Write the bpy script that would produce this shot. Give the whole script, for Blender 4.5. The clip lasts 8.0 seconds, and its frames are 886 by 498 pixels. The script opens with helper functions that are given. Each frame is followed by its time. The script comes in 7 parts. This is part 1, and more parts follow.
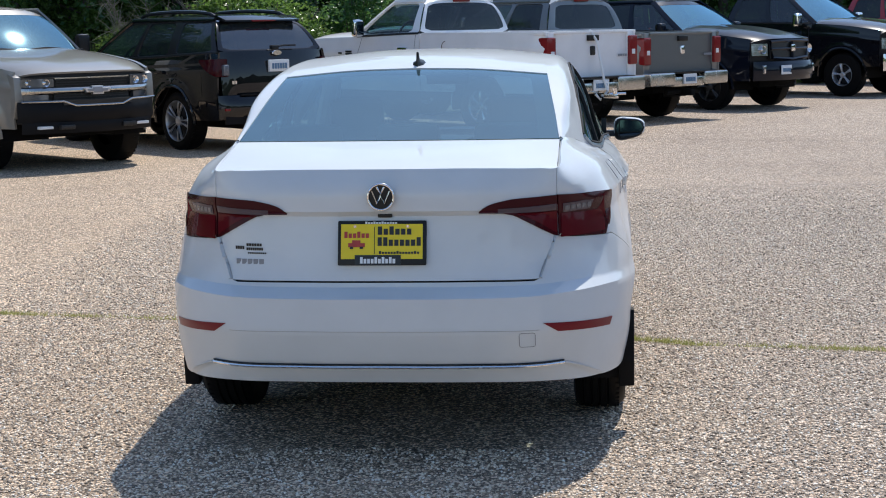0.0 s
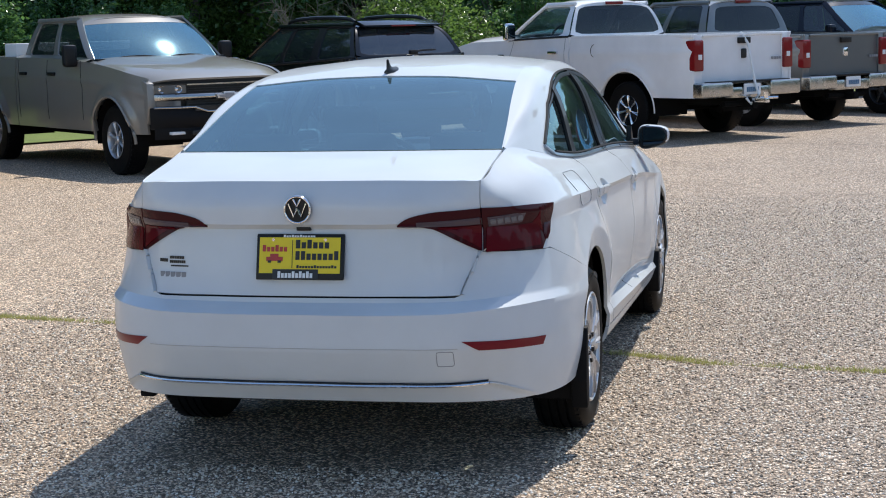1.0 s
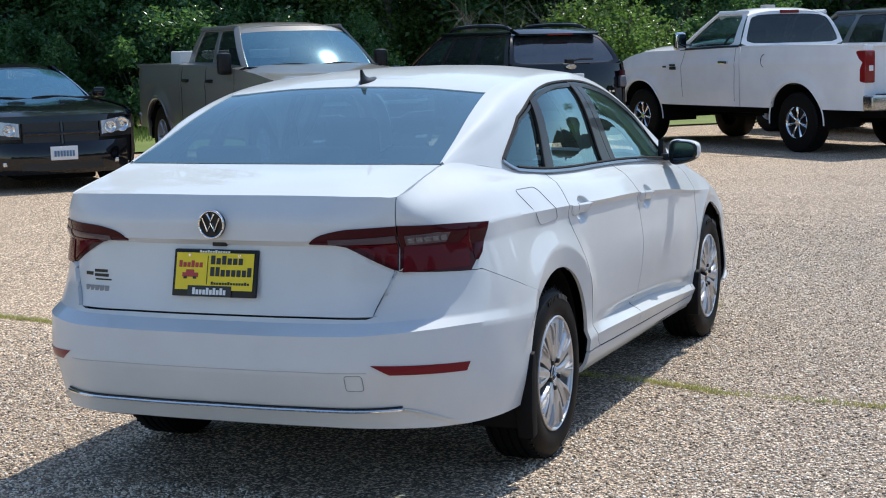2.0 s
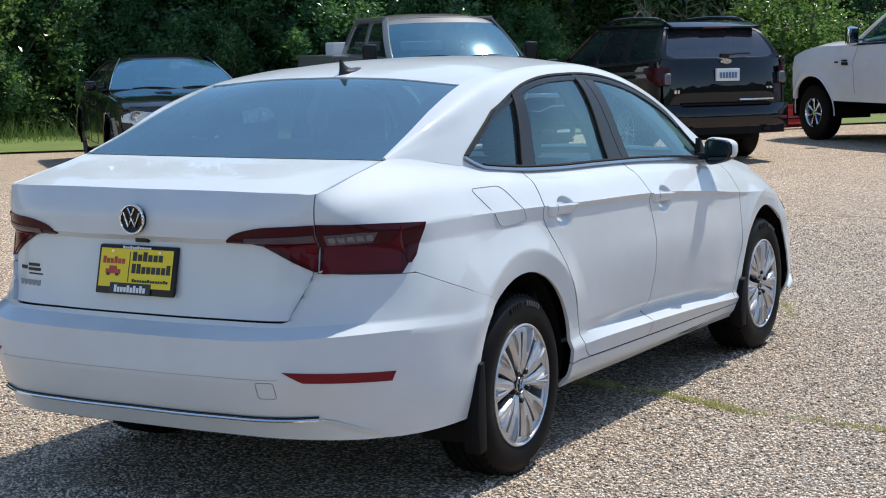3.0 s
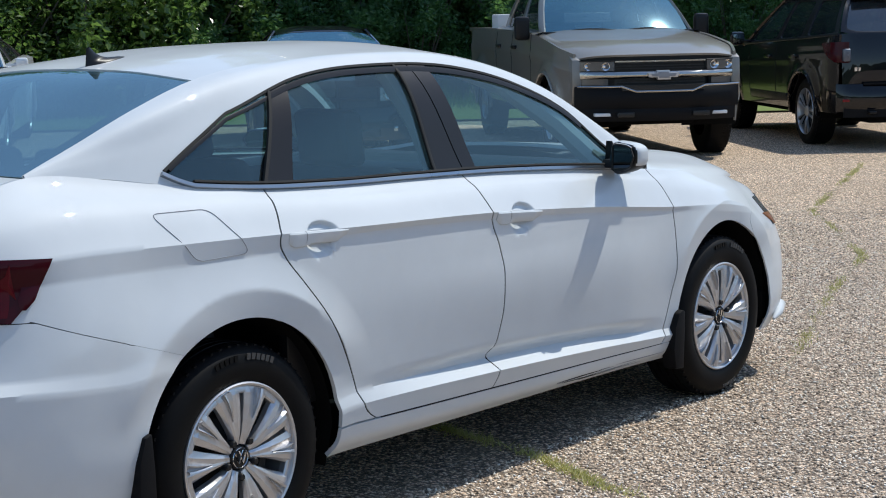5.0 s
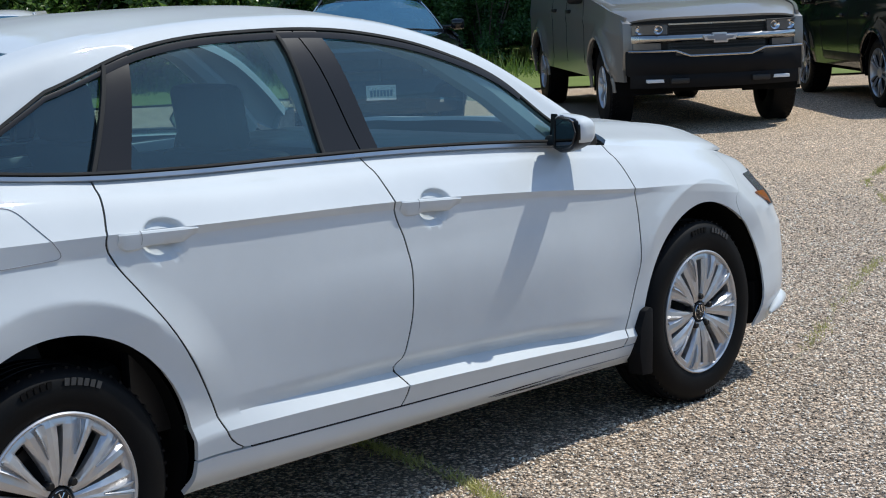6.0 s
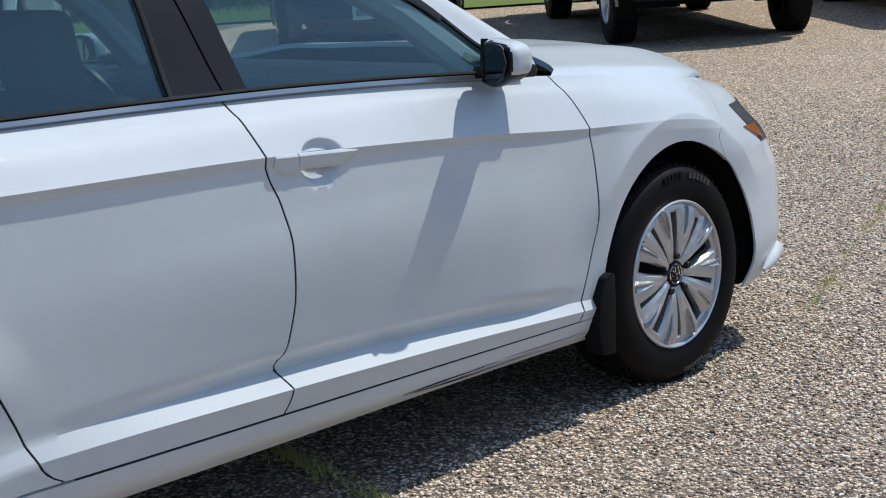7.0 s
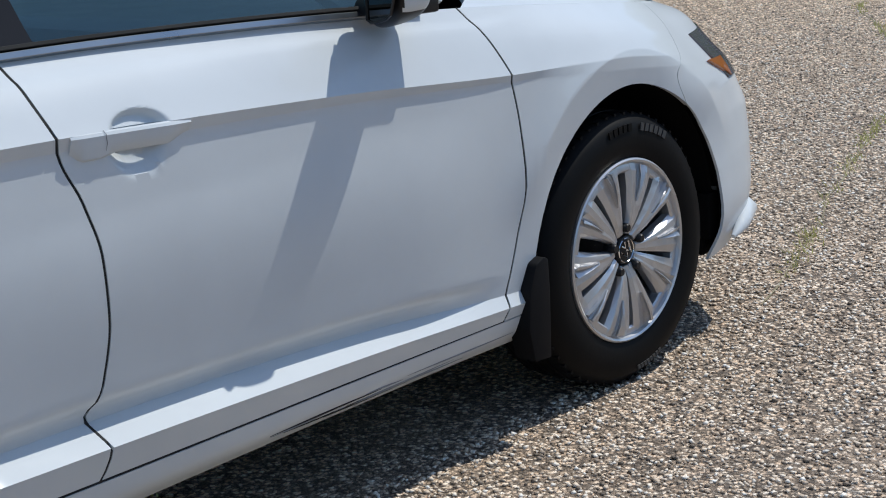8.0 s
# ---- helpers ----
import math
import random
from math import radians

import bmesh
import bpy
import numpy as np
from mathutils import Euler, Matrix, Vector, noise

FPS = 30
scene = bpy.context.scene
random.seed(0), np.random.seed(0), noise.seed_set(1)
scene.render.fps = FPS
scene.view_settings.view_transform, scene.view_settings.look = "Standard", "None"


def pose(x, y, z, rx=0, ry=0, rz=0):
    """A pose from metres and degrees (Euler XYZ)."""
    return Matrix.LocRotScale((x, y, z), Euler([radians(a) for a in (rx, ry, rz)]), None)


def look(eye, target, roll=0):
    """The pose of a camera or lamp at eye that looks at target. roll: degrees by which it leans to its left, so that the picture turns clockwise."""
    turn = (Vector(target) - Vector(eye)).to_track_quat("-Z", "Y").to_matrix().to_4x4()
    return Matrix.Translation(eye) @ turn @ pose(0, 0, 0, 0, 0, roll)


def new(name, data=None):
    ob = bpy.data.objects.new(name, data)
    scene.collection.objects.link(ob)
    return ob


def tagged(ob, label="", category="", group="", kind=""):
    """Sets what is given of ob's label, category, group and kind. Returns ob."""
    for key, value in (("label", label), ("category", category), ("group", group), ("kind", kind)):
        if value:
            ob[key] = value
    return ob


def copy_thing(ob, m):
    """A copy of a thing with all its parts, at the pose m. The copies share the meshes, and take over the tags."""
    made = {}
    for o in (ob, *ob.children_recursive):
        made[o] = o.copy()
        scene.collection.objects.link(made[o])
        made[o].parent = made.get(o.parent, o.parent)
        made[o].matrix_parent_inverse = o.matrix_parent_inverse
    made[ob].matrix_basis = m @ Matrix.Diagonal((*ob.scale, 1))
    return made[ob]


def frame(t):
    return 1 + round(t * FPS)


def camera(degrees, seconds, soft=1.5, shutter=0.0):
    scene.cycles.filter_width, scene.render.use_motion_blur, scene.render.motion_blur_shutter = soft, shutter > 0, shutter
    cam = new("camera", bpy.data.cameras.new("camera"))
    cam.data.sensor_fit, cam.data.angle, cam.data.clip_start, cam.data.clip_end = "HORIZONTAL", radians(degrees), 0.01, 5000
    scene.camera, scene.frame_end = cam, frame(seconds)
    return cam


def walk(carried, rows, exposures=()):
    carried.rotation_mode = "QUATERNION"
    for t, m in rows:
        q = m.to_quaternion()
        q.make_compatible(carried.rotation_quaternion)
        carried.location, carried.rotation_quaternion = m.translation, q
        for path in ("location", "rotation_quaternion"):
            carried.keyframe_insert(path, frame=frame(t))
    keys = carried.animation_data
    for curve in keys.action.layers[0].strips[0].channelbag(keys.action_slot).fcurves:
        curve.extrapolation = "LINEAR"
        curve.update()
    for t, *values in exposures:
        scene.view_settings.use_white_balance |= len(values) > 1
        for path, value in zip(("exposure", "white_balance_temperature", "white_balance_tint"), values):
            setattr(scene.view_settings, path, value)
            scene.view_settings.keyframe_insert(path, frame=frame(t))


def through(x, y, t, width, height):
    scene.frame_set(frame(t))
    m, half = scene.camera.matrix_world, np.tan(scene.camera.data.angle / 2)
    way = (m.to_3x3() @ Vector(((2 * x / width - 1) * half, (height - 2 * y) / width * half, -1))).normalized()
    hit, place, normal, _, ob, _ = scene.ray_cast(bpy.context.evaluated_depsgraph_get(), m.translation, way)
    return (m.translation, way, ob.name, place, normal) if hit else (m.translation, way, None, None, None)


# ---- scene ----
SKY, SUN, EXPOSURE = 0.150, 3.5, 0.26
cam = camera(29.7, 8.0, soft=1.05)
PATH = [
    (0, (0.796, -5.795, 1.615), (0.602, -3.823, 1.343), -1.0),
    (0.5, (1.277, -5.675, 1.620), (0.966, -3.719, 1.351), -1.2),
    (1, (1.803, -5.414, 1.606), (1.349, -3.484, 1.343), -1.5),
    (2.3, (2.968, -4.65, 1.575), (2.168, -2.832, 1.332), -1.2),
    (2.5, (3.095, -4.518, 1.568), (2.246, -2.723, 1.326), -1.1),
    (3, (3.456, -4.111, 1.546), (2.493, -2.375, 1.298), -1.0),
    (3.5, (3.721, -3.627, 1.539), (2.664, -1.949, 1.279), -0.9),
    (4, (3.964, -3.123, 1.545), (2.831, -1.497, 1.279), -0.8),
    (4.5, (4.158, -2.597, 1.569), (2.959, -1.02, 1.294), -0.8),
    (5, (4.244, -2.072, 1.564), (2.986, -0.543, 1.285), -1.1),
    (5.2, (4.307, -1.843, 1.519), (3.018, -0.337, 1.25), -1.4),
    (6.3, (4.079, -0.744, 1.495), (2.714, 0.678, 1.158), -2.9),
    (6.5, (3.994, -0.526, 1.477), (2.623, 0.886, 1.123), -3.2),
    (7, (3.708, -0.084, 1.438), (2.341, 1.317, 1.031), -3.7),
    (7.5, (3.43, 0.32, 1.409), (2.082, 1.722, 0.944), -4.3),
    (8, (3.13, 0.75, 1.392), (1.811, 2.16, 0.868), -4.7),
]
walk(cam, [(t, look(eye, target, roll)) for t, eye, target, roll in PATH], [(0, EXPOSURE + .05, 6480, 10), (2.5, EXPOSURE + .10, 6430, 8), (3.5, EXPOSURE + .06, 6430, 8), (5, EXPOSURE - .11, 6370, 7), (6.5, EXPOSURE - .20, 6290, 6), (8, EXPOSURE - .36, 6290, 7)])
# places of the parked vehicles: rear axle on the ground, and heading in degrees
TRUCK_PEWTER = (-8.52, 15.85, -41.5)
TRUCK_WHITE = (-.35, 18.45, 139.5)
TRUCK_GREY = (1.1, 21.0, 139.5)
TRUCK_NAVY = (.4, 26.2, -39.0)
TRUCK_BLACK = (3.2, 30.35, -39.0)
TRUCK_RED = (6.1, 34.4, -39.0)
SUV = (-4.14, 16.04, 137.0)
SALOON = (-11.05, 13.95, -43.0)
PALE_SALOON = (-15.1, 11.25, -42.0)
PLOW = (-5.35, 22.1, 139.0)

# ---- light ----
SUN_AZ, SUN_EL = 16.7, 58.0          # degrees from +y towards +x, and above the ground
world = bpy.data.worlds.new("sky")
scene.world = world
world.use_nodes = True
wn = world.node_tree.nodes
sky = wn.new("ShaderNodeTexSky")
sky.sky_type, sky.sun_disc = "NISHITA", False
sky.sun_elevation, sky.sun_rotation = radians(SUN_EL), radians(SUN_AZ)
sky.air_density, sky.dust_density, sky.ozone_density = 1.0, 0.4, 2.5
wn["Background"].inputs["Strength"].default_value = SKY
world.node_tree.links.new(sky.outputs[0], wn["Background"].inputs["Color"])
sun = new("sun", bpy.data.lights.new("sun", "SUN"))
sun.data.energy, sun.data.angle, sun.data.color = SUN, radians(0.53), (1.0, 0.95, 0.87)
ca, sa, ce, se = math.cos(radians(SUN_AZ)), math.sin(radians(SUN_AZ)), math.cos(radians(SUN_EL)), math.sin(radians(SUN_EL))
sun.matrix_world = look((20 * sa * ce, 20 * ca * ce, 20 * se), (0, 0, 0))

# ---- materials ----
MATS = {}


class Nodes:
    """A short way to write a node material."""

    def __init__(self, name):
        self.mat = bpy.data.materials.new(name)
        self.mat.use_nodes = True
        self.tree = self.mat.node_tree
        self.bsdf = self.tree.nodes["Principled BSDF"]
        self.out = self.tree.nodes["Material Output"]

    def add(self, kind, **values):
        n = self.tree.nodes.new("ShaderNode" + kind)
        if "data_type" in values:
            n.data_type, n.blend_type = values["data_type"], values["blend_type"]
        if "operation" in values:
            n.operation = values["operation"]
        return n

    def link(self, a, b):
        self.tree.links.new(a, b)

    def put(self, **values):
        for k, v in values.items():
            self.bsdf.inputs[k.replace("_", " ")].default_value = v
        return self

    def coord(self, scale=1.0, kind="Object"):
        c = self.add("TexCoord")
        m = self.add("Mapping")
        m.inputs["Scale"].default_value = scale if isinstance(scale, tuple) else (scale,) * 3
        self.link(c.outputs[kind], m.inputs["Vector"])
        return m.outputs[0]

    def noise(self, scale, detail=4.0, at=None, rough=0.55):
        n = self.add("TexNoise")
        n.inputs["Scale"].default_value, n.inputs["Detail"].default_value, n.inputs["Roughness"].default_value = scale, detail, rough
        if at is not None:
            self.link(at, n.inputs["Vector"])
        return n.outputs["Fac"]

    def ramp(self, fac, *stops):
        r = self.add("ValToRGB")
        while len(r.color_ramp.elements) < len(stops):
            r.color_ramp.elements.new(0.5)
        for e, (p, c) in zip(r.color_ramp.elements, stops):
            e.position, e.color = p, (*c, 1.0) if isinstance(c, tuple) else (c, c, c, 1.0)
        self.link(fac, r.inputs[0])
        return r.outputs[0]

    def mix(self, fac, a, b, mode="MIX"):
        m = self.add("Mix", data_type="RGBA", blend_type=mode)
        for s, v in ((m.inputs[0], fac), (m.inputs[6], a), (m.inputs[7], b)):
            if hasattr(v, "is_output"):
                self.link(v, s)
            elif isinstance(v, tuple):
                s.default_value = (*v, 1.0)
            else:
                s.default_value = v
        return m.outputs[2]

    def math(self, op, a, b=0.0):
        m = self.add("Math", operation=op)
        for s, v in ((m.inputs[0], a), (m.inputs[1], b)):
            if hasattr(v, "is_output"):
                self.link(v, s)
            else:
                s.default_value = v
        return m.outputs[0]

    def bump(self, height, strength=0.3, distance=0.01):
        b = self.add("Bump")
        b.inputs["Strength"].default_value, b.inputs["Distance"].default_value = strength, distance
        self.link(height, b.inputs["Height"])
        self.link(b.outputs[0], self.bsdf.inputs["Normal"])

    def colour(self, socket):
        self.link(socket, self.bsdf.inputs["Base Color"])

    def rough(self, socket):
        self.link(socket, self.bsdf.inputs["Roughness"])


def paint(name, rgb, coat=1.0, flake=0.0, rough=0.35, metal=0.0, spec=0.5):
    """Car paint: a base under a clear coat, with faint orange peel and a little dust."""
    n = Nodes(name)
    n.put(Metallic=metal, Roughness=rough, Coat_Weight=coat, Coat_Roughness=0.02, Coat_IOR=1.5, IOR=1.45, Specular_IOR_Level=spec)
    at = n.coord()
    dust = n.noise(3.0, 5.0, at)
    dark = tuple(c * 0.93 for c in rgb)
    col = n.mix(n.ramp(dust, (0.35, 0.0), (0.7, 1.0)), rgb, dark)
    if flake:
        f = n.add("TexVoronoi")
        f.inputs["Scale"].default_value = 900.0
        n.link(at, f.inputs["Vector"])
        col = n.mix(n.math("MULTIPLY", f.outputs["Color"], flake), col, tuple(min(1.0, c * 1.5) for c in rgb))
    n.colour(col)
    n.bump(n.noise(220.0, 2.0, at), 0.02, 0.001)
    return n.mat


def plain(name, rgb, rough=0.5, metal=0.0, grain=60.0, strength=0.1, vary=0.15, spec=0.5):
    """One substance with grain and a slow unevenness."""
    n = Nodes(name)
    n.put(Metallic=metal, Roughness=rough, Specular_IOR_Level=spec)
    at = n.coord()
    slow, fine = n.noise(4.0, 4.0, at), n.noise(grain, 3.0, at)
    lo, hi = tuple(c * (1 - vary) for c in rgb), tuple(min(1.0, c * (1 + vary)) for c in rgb)
    n.colour(n.mix(n.math("MULTIPLY", n.math("ADD", slow, fine), 0.5), lo, hi))
    n.rough(n.ramp(slow, (0.3, max(0.02, rough - 0.08)), (0.7, min(1.0, rough + 0.08))))
    if strength:
        n.bump(fine, strength, 0.002)
    return n.mat


def glass(name, tint, ior=1.5, rough=0.0, dust=0.03, sky_film=(0.52, 0.65, 0.70), gloss=(1.0, 1.0, 1.0)):
    """A thin pane: clear tinted passage with a film of dust, its blue painted in for reflected sky, and a mirror layer
    that grows towards a glancing view.
    """
    n = Nodes(name)
    n.tree.nodes.remove(n.bsdf)
    t, g, f, m = n.add("BsdfTransparent"), n.add("BsdfGlossy"), n.add("LayerWeight"), n.add("MixShader")
    t.inputs["Color"].default_value = (*tint, 1.0)
    g.inputs["Roughness"].default_value, g.inputs["Color"].default_value = rough, (*gloss, 1.0)
    f.inputs["Blend"].default_value = 0.5
    f0 = ((ior - 1) / (ior + 1)) ** 2
    mirror = n.math("ADD", n.math("MULTIPLY", n.math("POWER", f.outputs["Facing"], 5.0), 1 - f0), f0)
    d, veil = n.add("BsdfDiffuse"), n.add("MixShader")
    d.inputs["Color"].default_value = (*sky_film, 1.0)
    n.link(n.math("MULTIPLY", n.ramp(n.noise(5.0, 5.0, n.coord()), (0.25, 0.86), (0.75, 1.14)), dust), veil.inputs[0])
    n.link(t.outputs[0], veil.inputs[1]), n.link(d.outputs[0], veil.inputs[2])
    n.link(mirror, m.inputs[0]), n.link(veil.outputs[0], m.inputs[1]), n.link(g.outputs[0], m.inputs[2])
    n.link(m.outputs[0], n.out.inputs[0])
    return n.mat


def asphalt():
    """Worn chip-seal: pale stones set in a grey binder, with stained and sandy patches."""
    n = Nodes("asphalt")
    at = n.coord()
    v = n.add("TexVoronoi")
    v.inputs["Scale"].default_value, v.inputs["Randomness"].default_value = 82.0, 1.0
    # the stones are broken chips: their cells are bent out of shape
    bend, shift = n.add("TexNoise"), n.add("VectorMath")
    bend.inputs["Scale"].default_value, bend.inputs["Detail"].default_value = 85.0, 3.0
    n.link(at, bend.inputs["Vector"])
    shift.operation = "MULTIPLY_ADD"
    n.link(bend.outputs["Color"], shift.inputs[0])
    shift.inputs[1].default_value = (0.017, 0.017, 0.017)
    n.link(at, shift.inputs[2])
    n.link(shift.outputs[0], v.inputs["Vector"])
    v2 = n.add("TexVoronoi")
    v2.inputs["Scale"].default_value = 240.0
    n.link(at, v2.inputs["Vector"])
    hue = n.add("SeparateColor")
    n.link(v.outputs["Color"], hue.inputs[0])
    stone = n.ramp(hue.outputs[0], (0.0, (0.12, 0.105, 0.09)), (0.22, (0.27, 0.225, 0.18)), (0.40, (0.58, 0.47, 0.36)), (0.58, (0.88, 0.72, 0.56)), (0.75, (0.98, 0.86, 0.70)), (1.0, (1.0, 0.96, 0.87)))
    small = n.ramp(v2.outputs["Color"], (0.0, (0.09, 0.078, 0.065)), (0.5, (0.36, 0.30, 0.24)), (1.0, (0.66, 0.55, 0.43)))
    pick = n.ramp(hue.outputs[1], (0.24, 0.0), (0.28, 1.0))
    col = n.mix(pick, small, stone)
    gap = n.ramp(v.outputs["Distance"], (0.36, 0.0), (0.66, 1.0))
    col = n.mix(n.math("MULTIPLY", gap, 0.80), col, (0.05, 0.044, 0.038))
    slow = n.noise(0.35, 6.0, at, 0.6)
    col = n.mix(n.ramp(slow, (0.36, 0.0), (0.68, 0.35)), col, (0.55, 0.5, 0.45), "MULTIPLY")
    mid = n.noise(1.7, 5.0, at, 0.6)
    col = n.mix(n.ramp(mid, (0.5, 0.0), (0.72, 0.35)), col, (0.40, 0.33, 0.25))
    # paler, sandier ground on one side of the lot, with an uneven border
    sep = n.add("SeparateXYZ")
    n.link(at, sep.inputs[0])
    reach = n.math("ADD", sep.outputs[0], n.math("MULTIPLY", n.noise(0.6, 5.0, at, 0.65), 3.0))
    sand = n.ramp(n.math("MULTIPLY", n.math("ADD", reach, 6.0), 0.1), (0.50, 1.0), (0.95, 0.0))
    col = n.mix(sand, col, n.mix(1.0, col, (1.28, 1.23, 1.13), "MULTIPLY"))
    col = n.mix(1.0, col, (1.16, 1.075, 1.02), "MULTIPLY")
    n.colour(col)
    n.put(Roughness=0.68, Specular_IOR_Level=0.3)
    n.bump(n.math("ADD", n.ramp(v.outputs["Distance"], (0.1, 1.0), (0.7, 0.0)), n.math("MULTIPLY", v2.outputs["Distance"], -0.4)), 0.9, 0.007)
    return n.mat


def grass_mat(name, lo, hi):
    n = Nodes(name)
    at = n.coord()
    n.colour(n.mix(n.noise(1.3, 5.0, at), lo, hi))
    n.put(Roughness=0.7)
    n.bump(n.noise(40.0, 4.0, at), 0.5, 0.03)
    return n.mat


def leaf_mat(name, lo, hi, through=0.45):
    """Leaves: uneven green, leaf by leaf, that lets some sunlight through."""
    n = Nodes(name)
    g = n.add("NewGeometry")
    o = n.add("ObjectInfo")
    fac = n.math("ADD", n.math("MULTIPLY", g.outputs["Random Per Island"], 0.8), n.math("MULTIPLY", o.outputs["Random"], 0.2))
    col = n.mix(fac, lo, hi)
    n.colour(col)
    n.put(Roughness=0.27, Specular_IOR_Level=0.7)
    t, m = n.add("BsdfTranslucent"), n.add("MixShader")
    n.link(n.mix(0.5, col, (0.17, 0.33, 0.06)), t.inputs["Color"])
    m.inputs[0].default_value = through
    n.link(n.bsdf.outputs[0], m.inputs[1]), n.link(t.outputs[0], m.inputs[2])
    n.link(m.outputs[0], n.out.inputs[0])
    return n.mat


WHITE = paint("white_paint", (0.622, 0.655, 0.676), coat=0.65, rough=0.55, spec=0.15)
SEAM = plain("seam_grey", (.25, .26, .28), .6)
GAP = plain("gap_black", (0.012, 0.012, 0.012), 0.8)
TRIM = plain("black_trim", (0.010, 0.010, 0.011), 0.38, grain=200, strength=0.05, spec=0.3)
PILLAR = paint("black_film", (0.013, 0.011, 0.0115), coat=0.25, rough=0.45, spec=0.25)
CHROME = plain("chrome", (0.78, 0.78, 0.78), 0.12, 1.0, strength=0.0, vary=0.04)
SATIN = plain("satin_chrome", (0.33, 0.36, 0.39), 0.30, 1.0, strength=0.0, vary=0.03)
ALLOY = plain("alloy_silver", (0.57, 0.57, 0.58), 0.37, 0.75, grain=300, strength=0.03, vary=0.05)
ALLOY_DARK = plain("alloy_shade", (0.02, 0.02, 0.022), 0.5, 0.2)
RUBBER = plain("tyre_rubber", (0.0055, 0.0055, 0.0058), 0.55, grain=120, strength=0.12, vary=0.35, spec=0.11)
RUBBER_TEXT = plain("tyre_lettering", (0.045, 0.045, 0.045), 0.6)
PLASTIC = plain("black_plastic", (0.006, 0.006, 0.007), 0.6, grain=400, strength=0.15, spec=0.15)
UNDER = plain("underbody", (0.007, 0.007, 0.007), 0.9, spec=0.1)
GLASS = glass("tinted_glass", (0.52, 0.68, 0.69), 1.85, dust=0.025, gloss=(0.66, 0.93, 0.97))
# the rear pane's cyan film paints in part of the sky's reflection
GLASS_REAR = glass("rear_glass", (0.24, 0.37, 0.40), 2.85, dust=0.10, sky_film=(0.36, 0.62, 0.70), gloss=(0.72, 0.93, 1.0))
GLASS_DARK = glass("privacy_glass", (0.10, 0.11, 0.12), 1.55)
GLASS_CLEAR = glass("clear_lens", (0.85, 0.87, 0.88), 1.5)
LAMP_RED = paint("red_lens", (0.095, 0.003, 0.008), coat=0.18, rough=0.25, spec=0.1)
LAMP_DARK = paint("dark_red_lens", (0.045, 0.002, 0.006), coat=0.2, rough=0.25, spec=0.1)
LAMP_SMOKE = paint("smoked_lens", (0.085, 0.062, 0.075), coat=0.3, rough=0.3, spec=0.15)
REFLECTOR = paint("red_reflector", (0.17, 0.004, 0.014), coat=0.2, rough=0.3, spec=0.2)
LENS_GREY = plain("lamp_cell", (0.14, 0.15, 0.18), 0.25, 0.5, strength=0.0, vary=0.3)
AMBER = paint("amber_lens", (0.42, 0.13, 0.02), coat=1.0, rough=0.3)
MIRROR = plain("mirror_glass", (0.13, 0.16, 0.17), 0.02, 1.0, strength=0.0, vary=0.01)
CLOTH = plain("seat_cloth", (0.030, 0.031, 0.034), 0.9, grain=500, strength=0.3)
TRIM_LIGHT = plain("light_grey_trim", (0.42, 0.42, 0.41), 0.7, grain=300, strength=0.1)
HEADLINER = plain("headliner", (0.45, 0.44, 0.42), 0.9, grain=400, strength=0.1)
YELLOW = plain("plate_yellow", (0.80, 0.62, 0.01), 0.4, strength=0.0, vary=0.03)
INK = plain("plate_black", (0.012, 0.012, 0.012), 0.4)
PLATE_WHITE = plain("plate_white", (0.75, 0.77, 0.78), 0.4, strength=0.0, vary=0.05)
PLATE_BLUE = plain("plate_blue", (0.10, 0.20, 0.32), 0.4)
PLATE_RED = plain("plate_red", (0.42, 0.04, 0.03), 0.4)

# ---- shared builders ----
def part(name, bm, material, parent, label="", sharp=32, smooth=True):
    """Links a bmesh as one mesh object under a thing or part."""
    me = bpy.data.meshes.new(name)
    bm.to_mesh(me)
    bm.free()
    for m in material if isinstance(material, (list, tuple)) else [material]:
        me.materials.append(m)
    if smooth:
        me.polygons.foreach_set("use_smooth", [True] * len(me.polygons))
        me.set_sharp_from_angle(angle=radians(sharp))
    ob = new(name, me)
    ob.parent = parent
    return tagged(ob, label)


def same_mesh(name, ob, parent, m):
    """Another object on the same mesh."""
    o = new(name, ob.data)
    o.parent = parent
    o.matrix_basis = m
    return o


def thing(name, label, category, m=None, group="", kind=""):
    e = new(name)
    if m is not None:
        e.matrix_basis = m
    return tagged(e, label, category, group, kind)


def mesh(verts, faces):
    bm = bmesh.new()
    vs = [bm.verts.new(v) for v in verts]
    for f in faces:
        try:
            bm.faces.new([vs[i] for i in f])
        except ValueError:
            pass
    return bm


def add_box(bm, x0, x1, y0, y1, z0, z1, bevel=0.0, seg=2):
    vs = [bm.verts.new((x, y, z)) for z in (z0, z1) for y in (y0, y1) for x in (x0, x1)]
    fs = [bm.faces.new([vs[i] for i in f]) for f in ((0, 2, 3, 1), (4, 5, 7, 6), (0, 1, 5, 4), (2, 6, 7, 3), (0, 4, 6, 2), (1, 3, 7, 5))]
    if bevel:
        bmesh.ops.bevel(bm, geom=list({e for f in fs for e in f.edges}), offset=bevel, segments=seg, affect="EDGES", profile=0.6)
    return vs


def box(x0, x1, y0, y1, z0, z1, bevel=0.0, seg=2):
    bm = bmesh.new()
    add_box(bm, x0, x1, y0, y1, z0, z1, bevel, seg)
    return bm


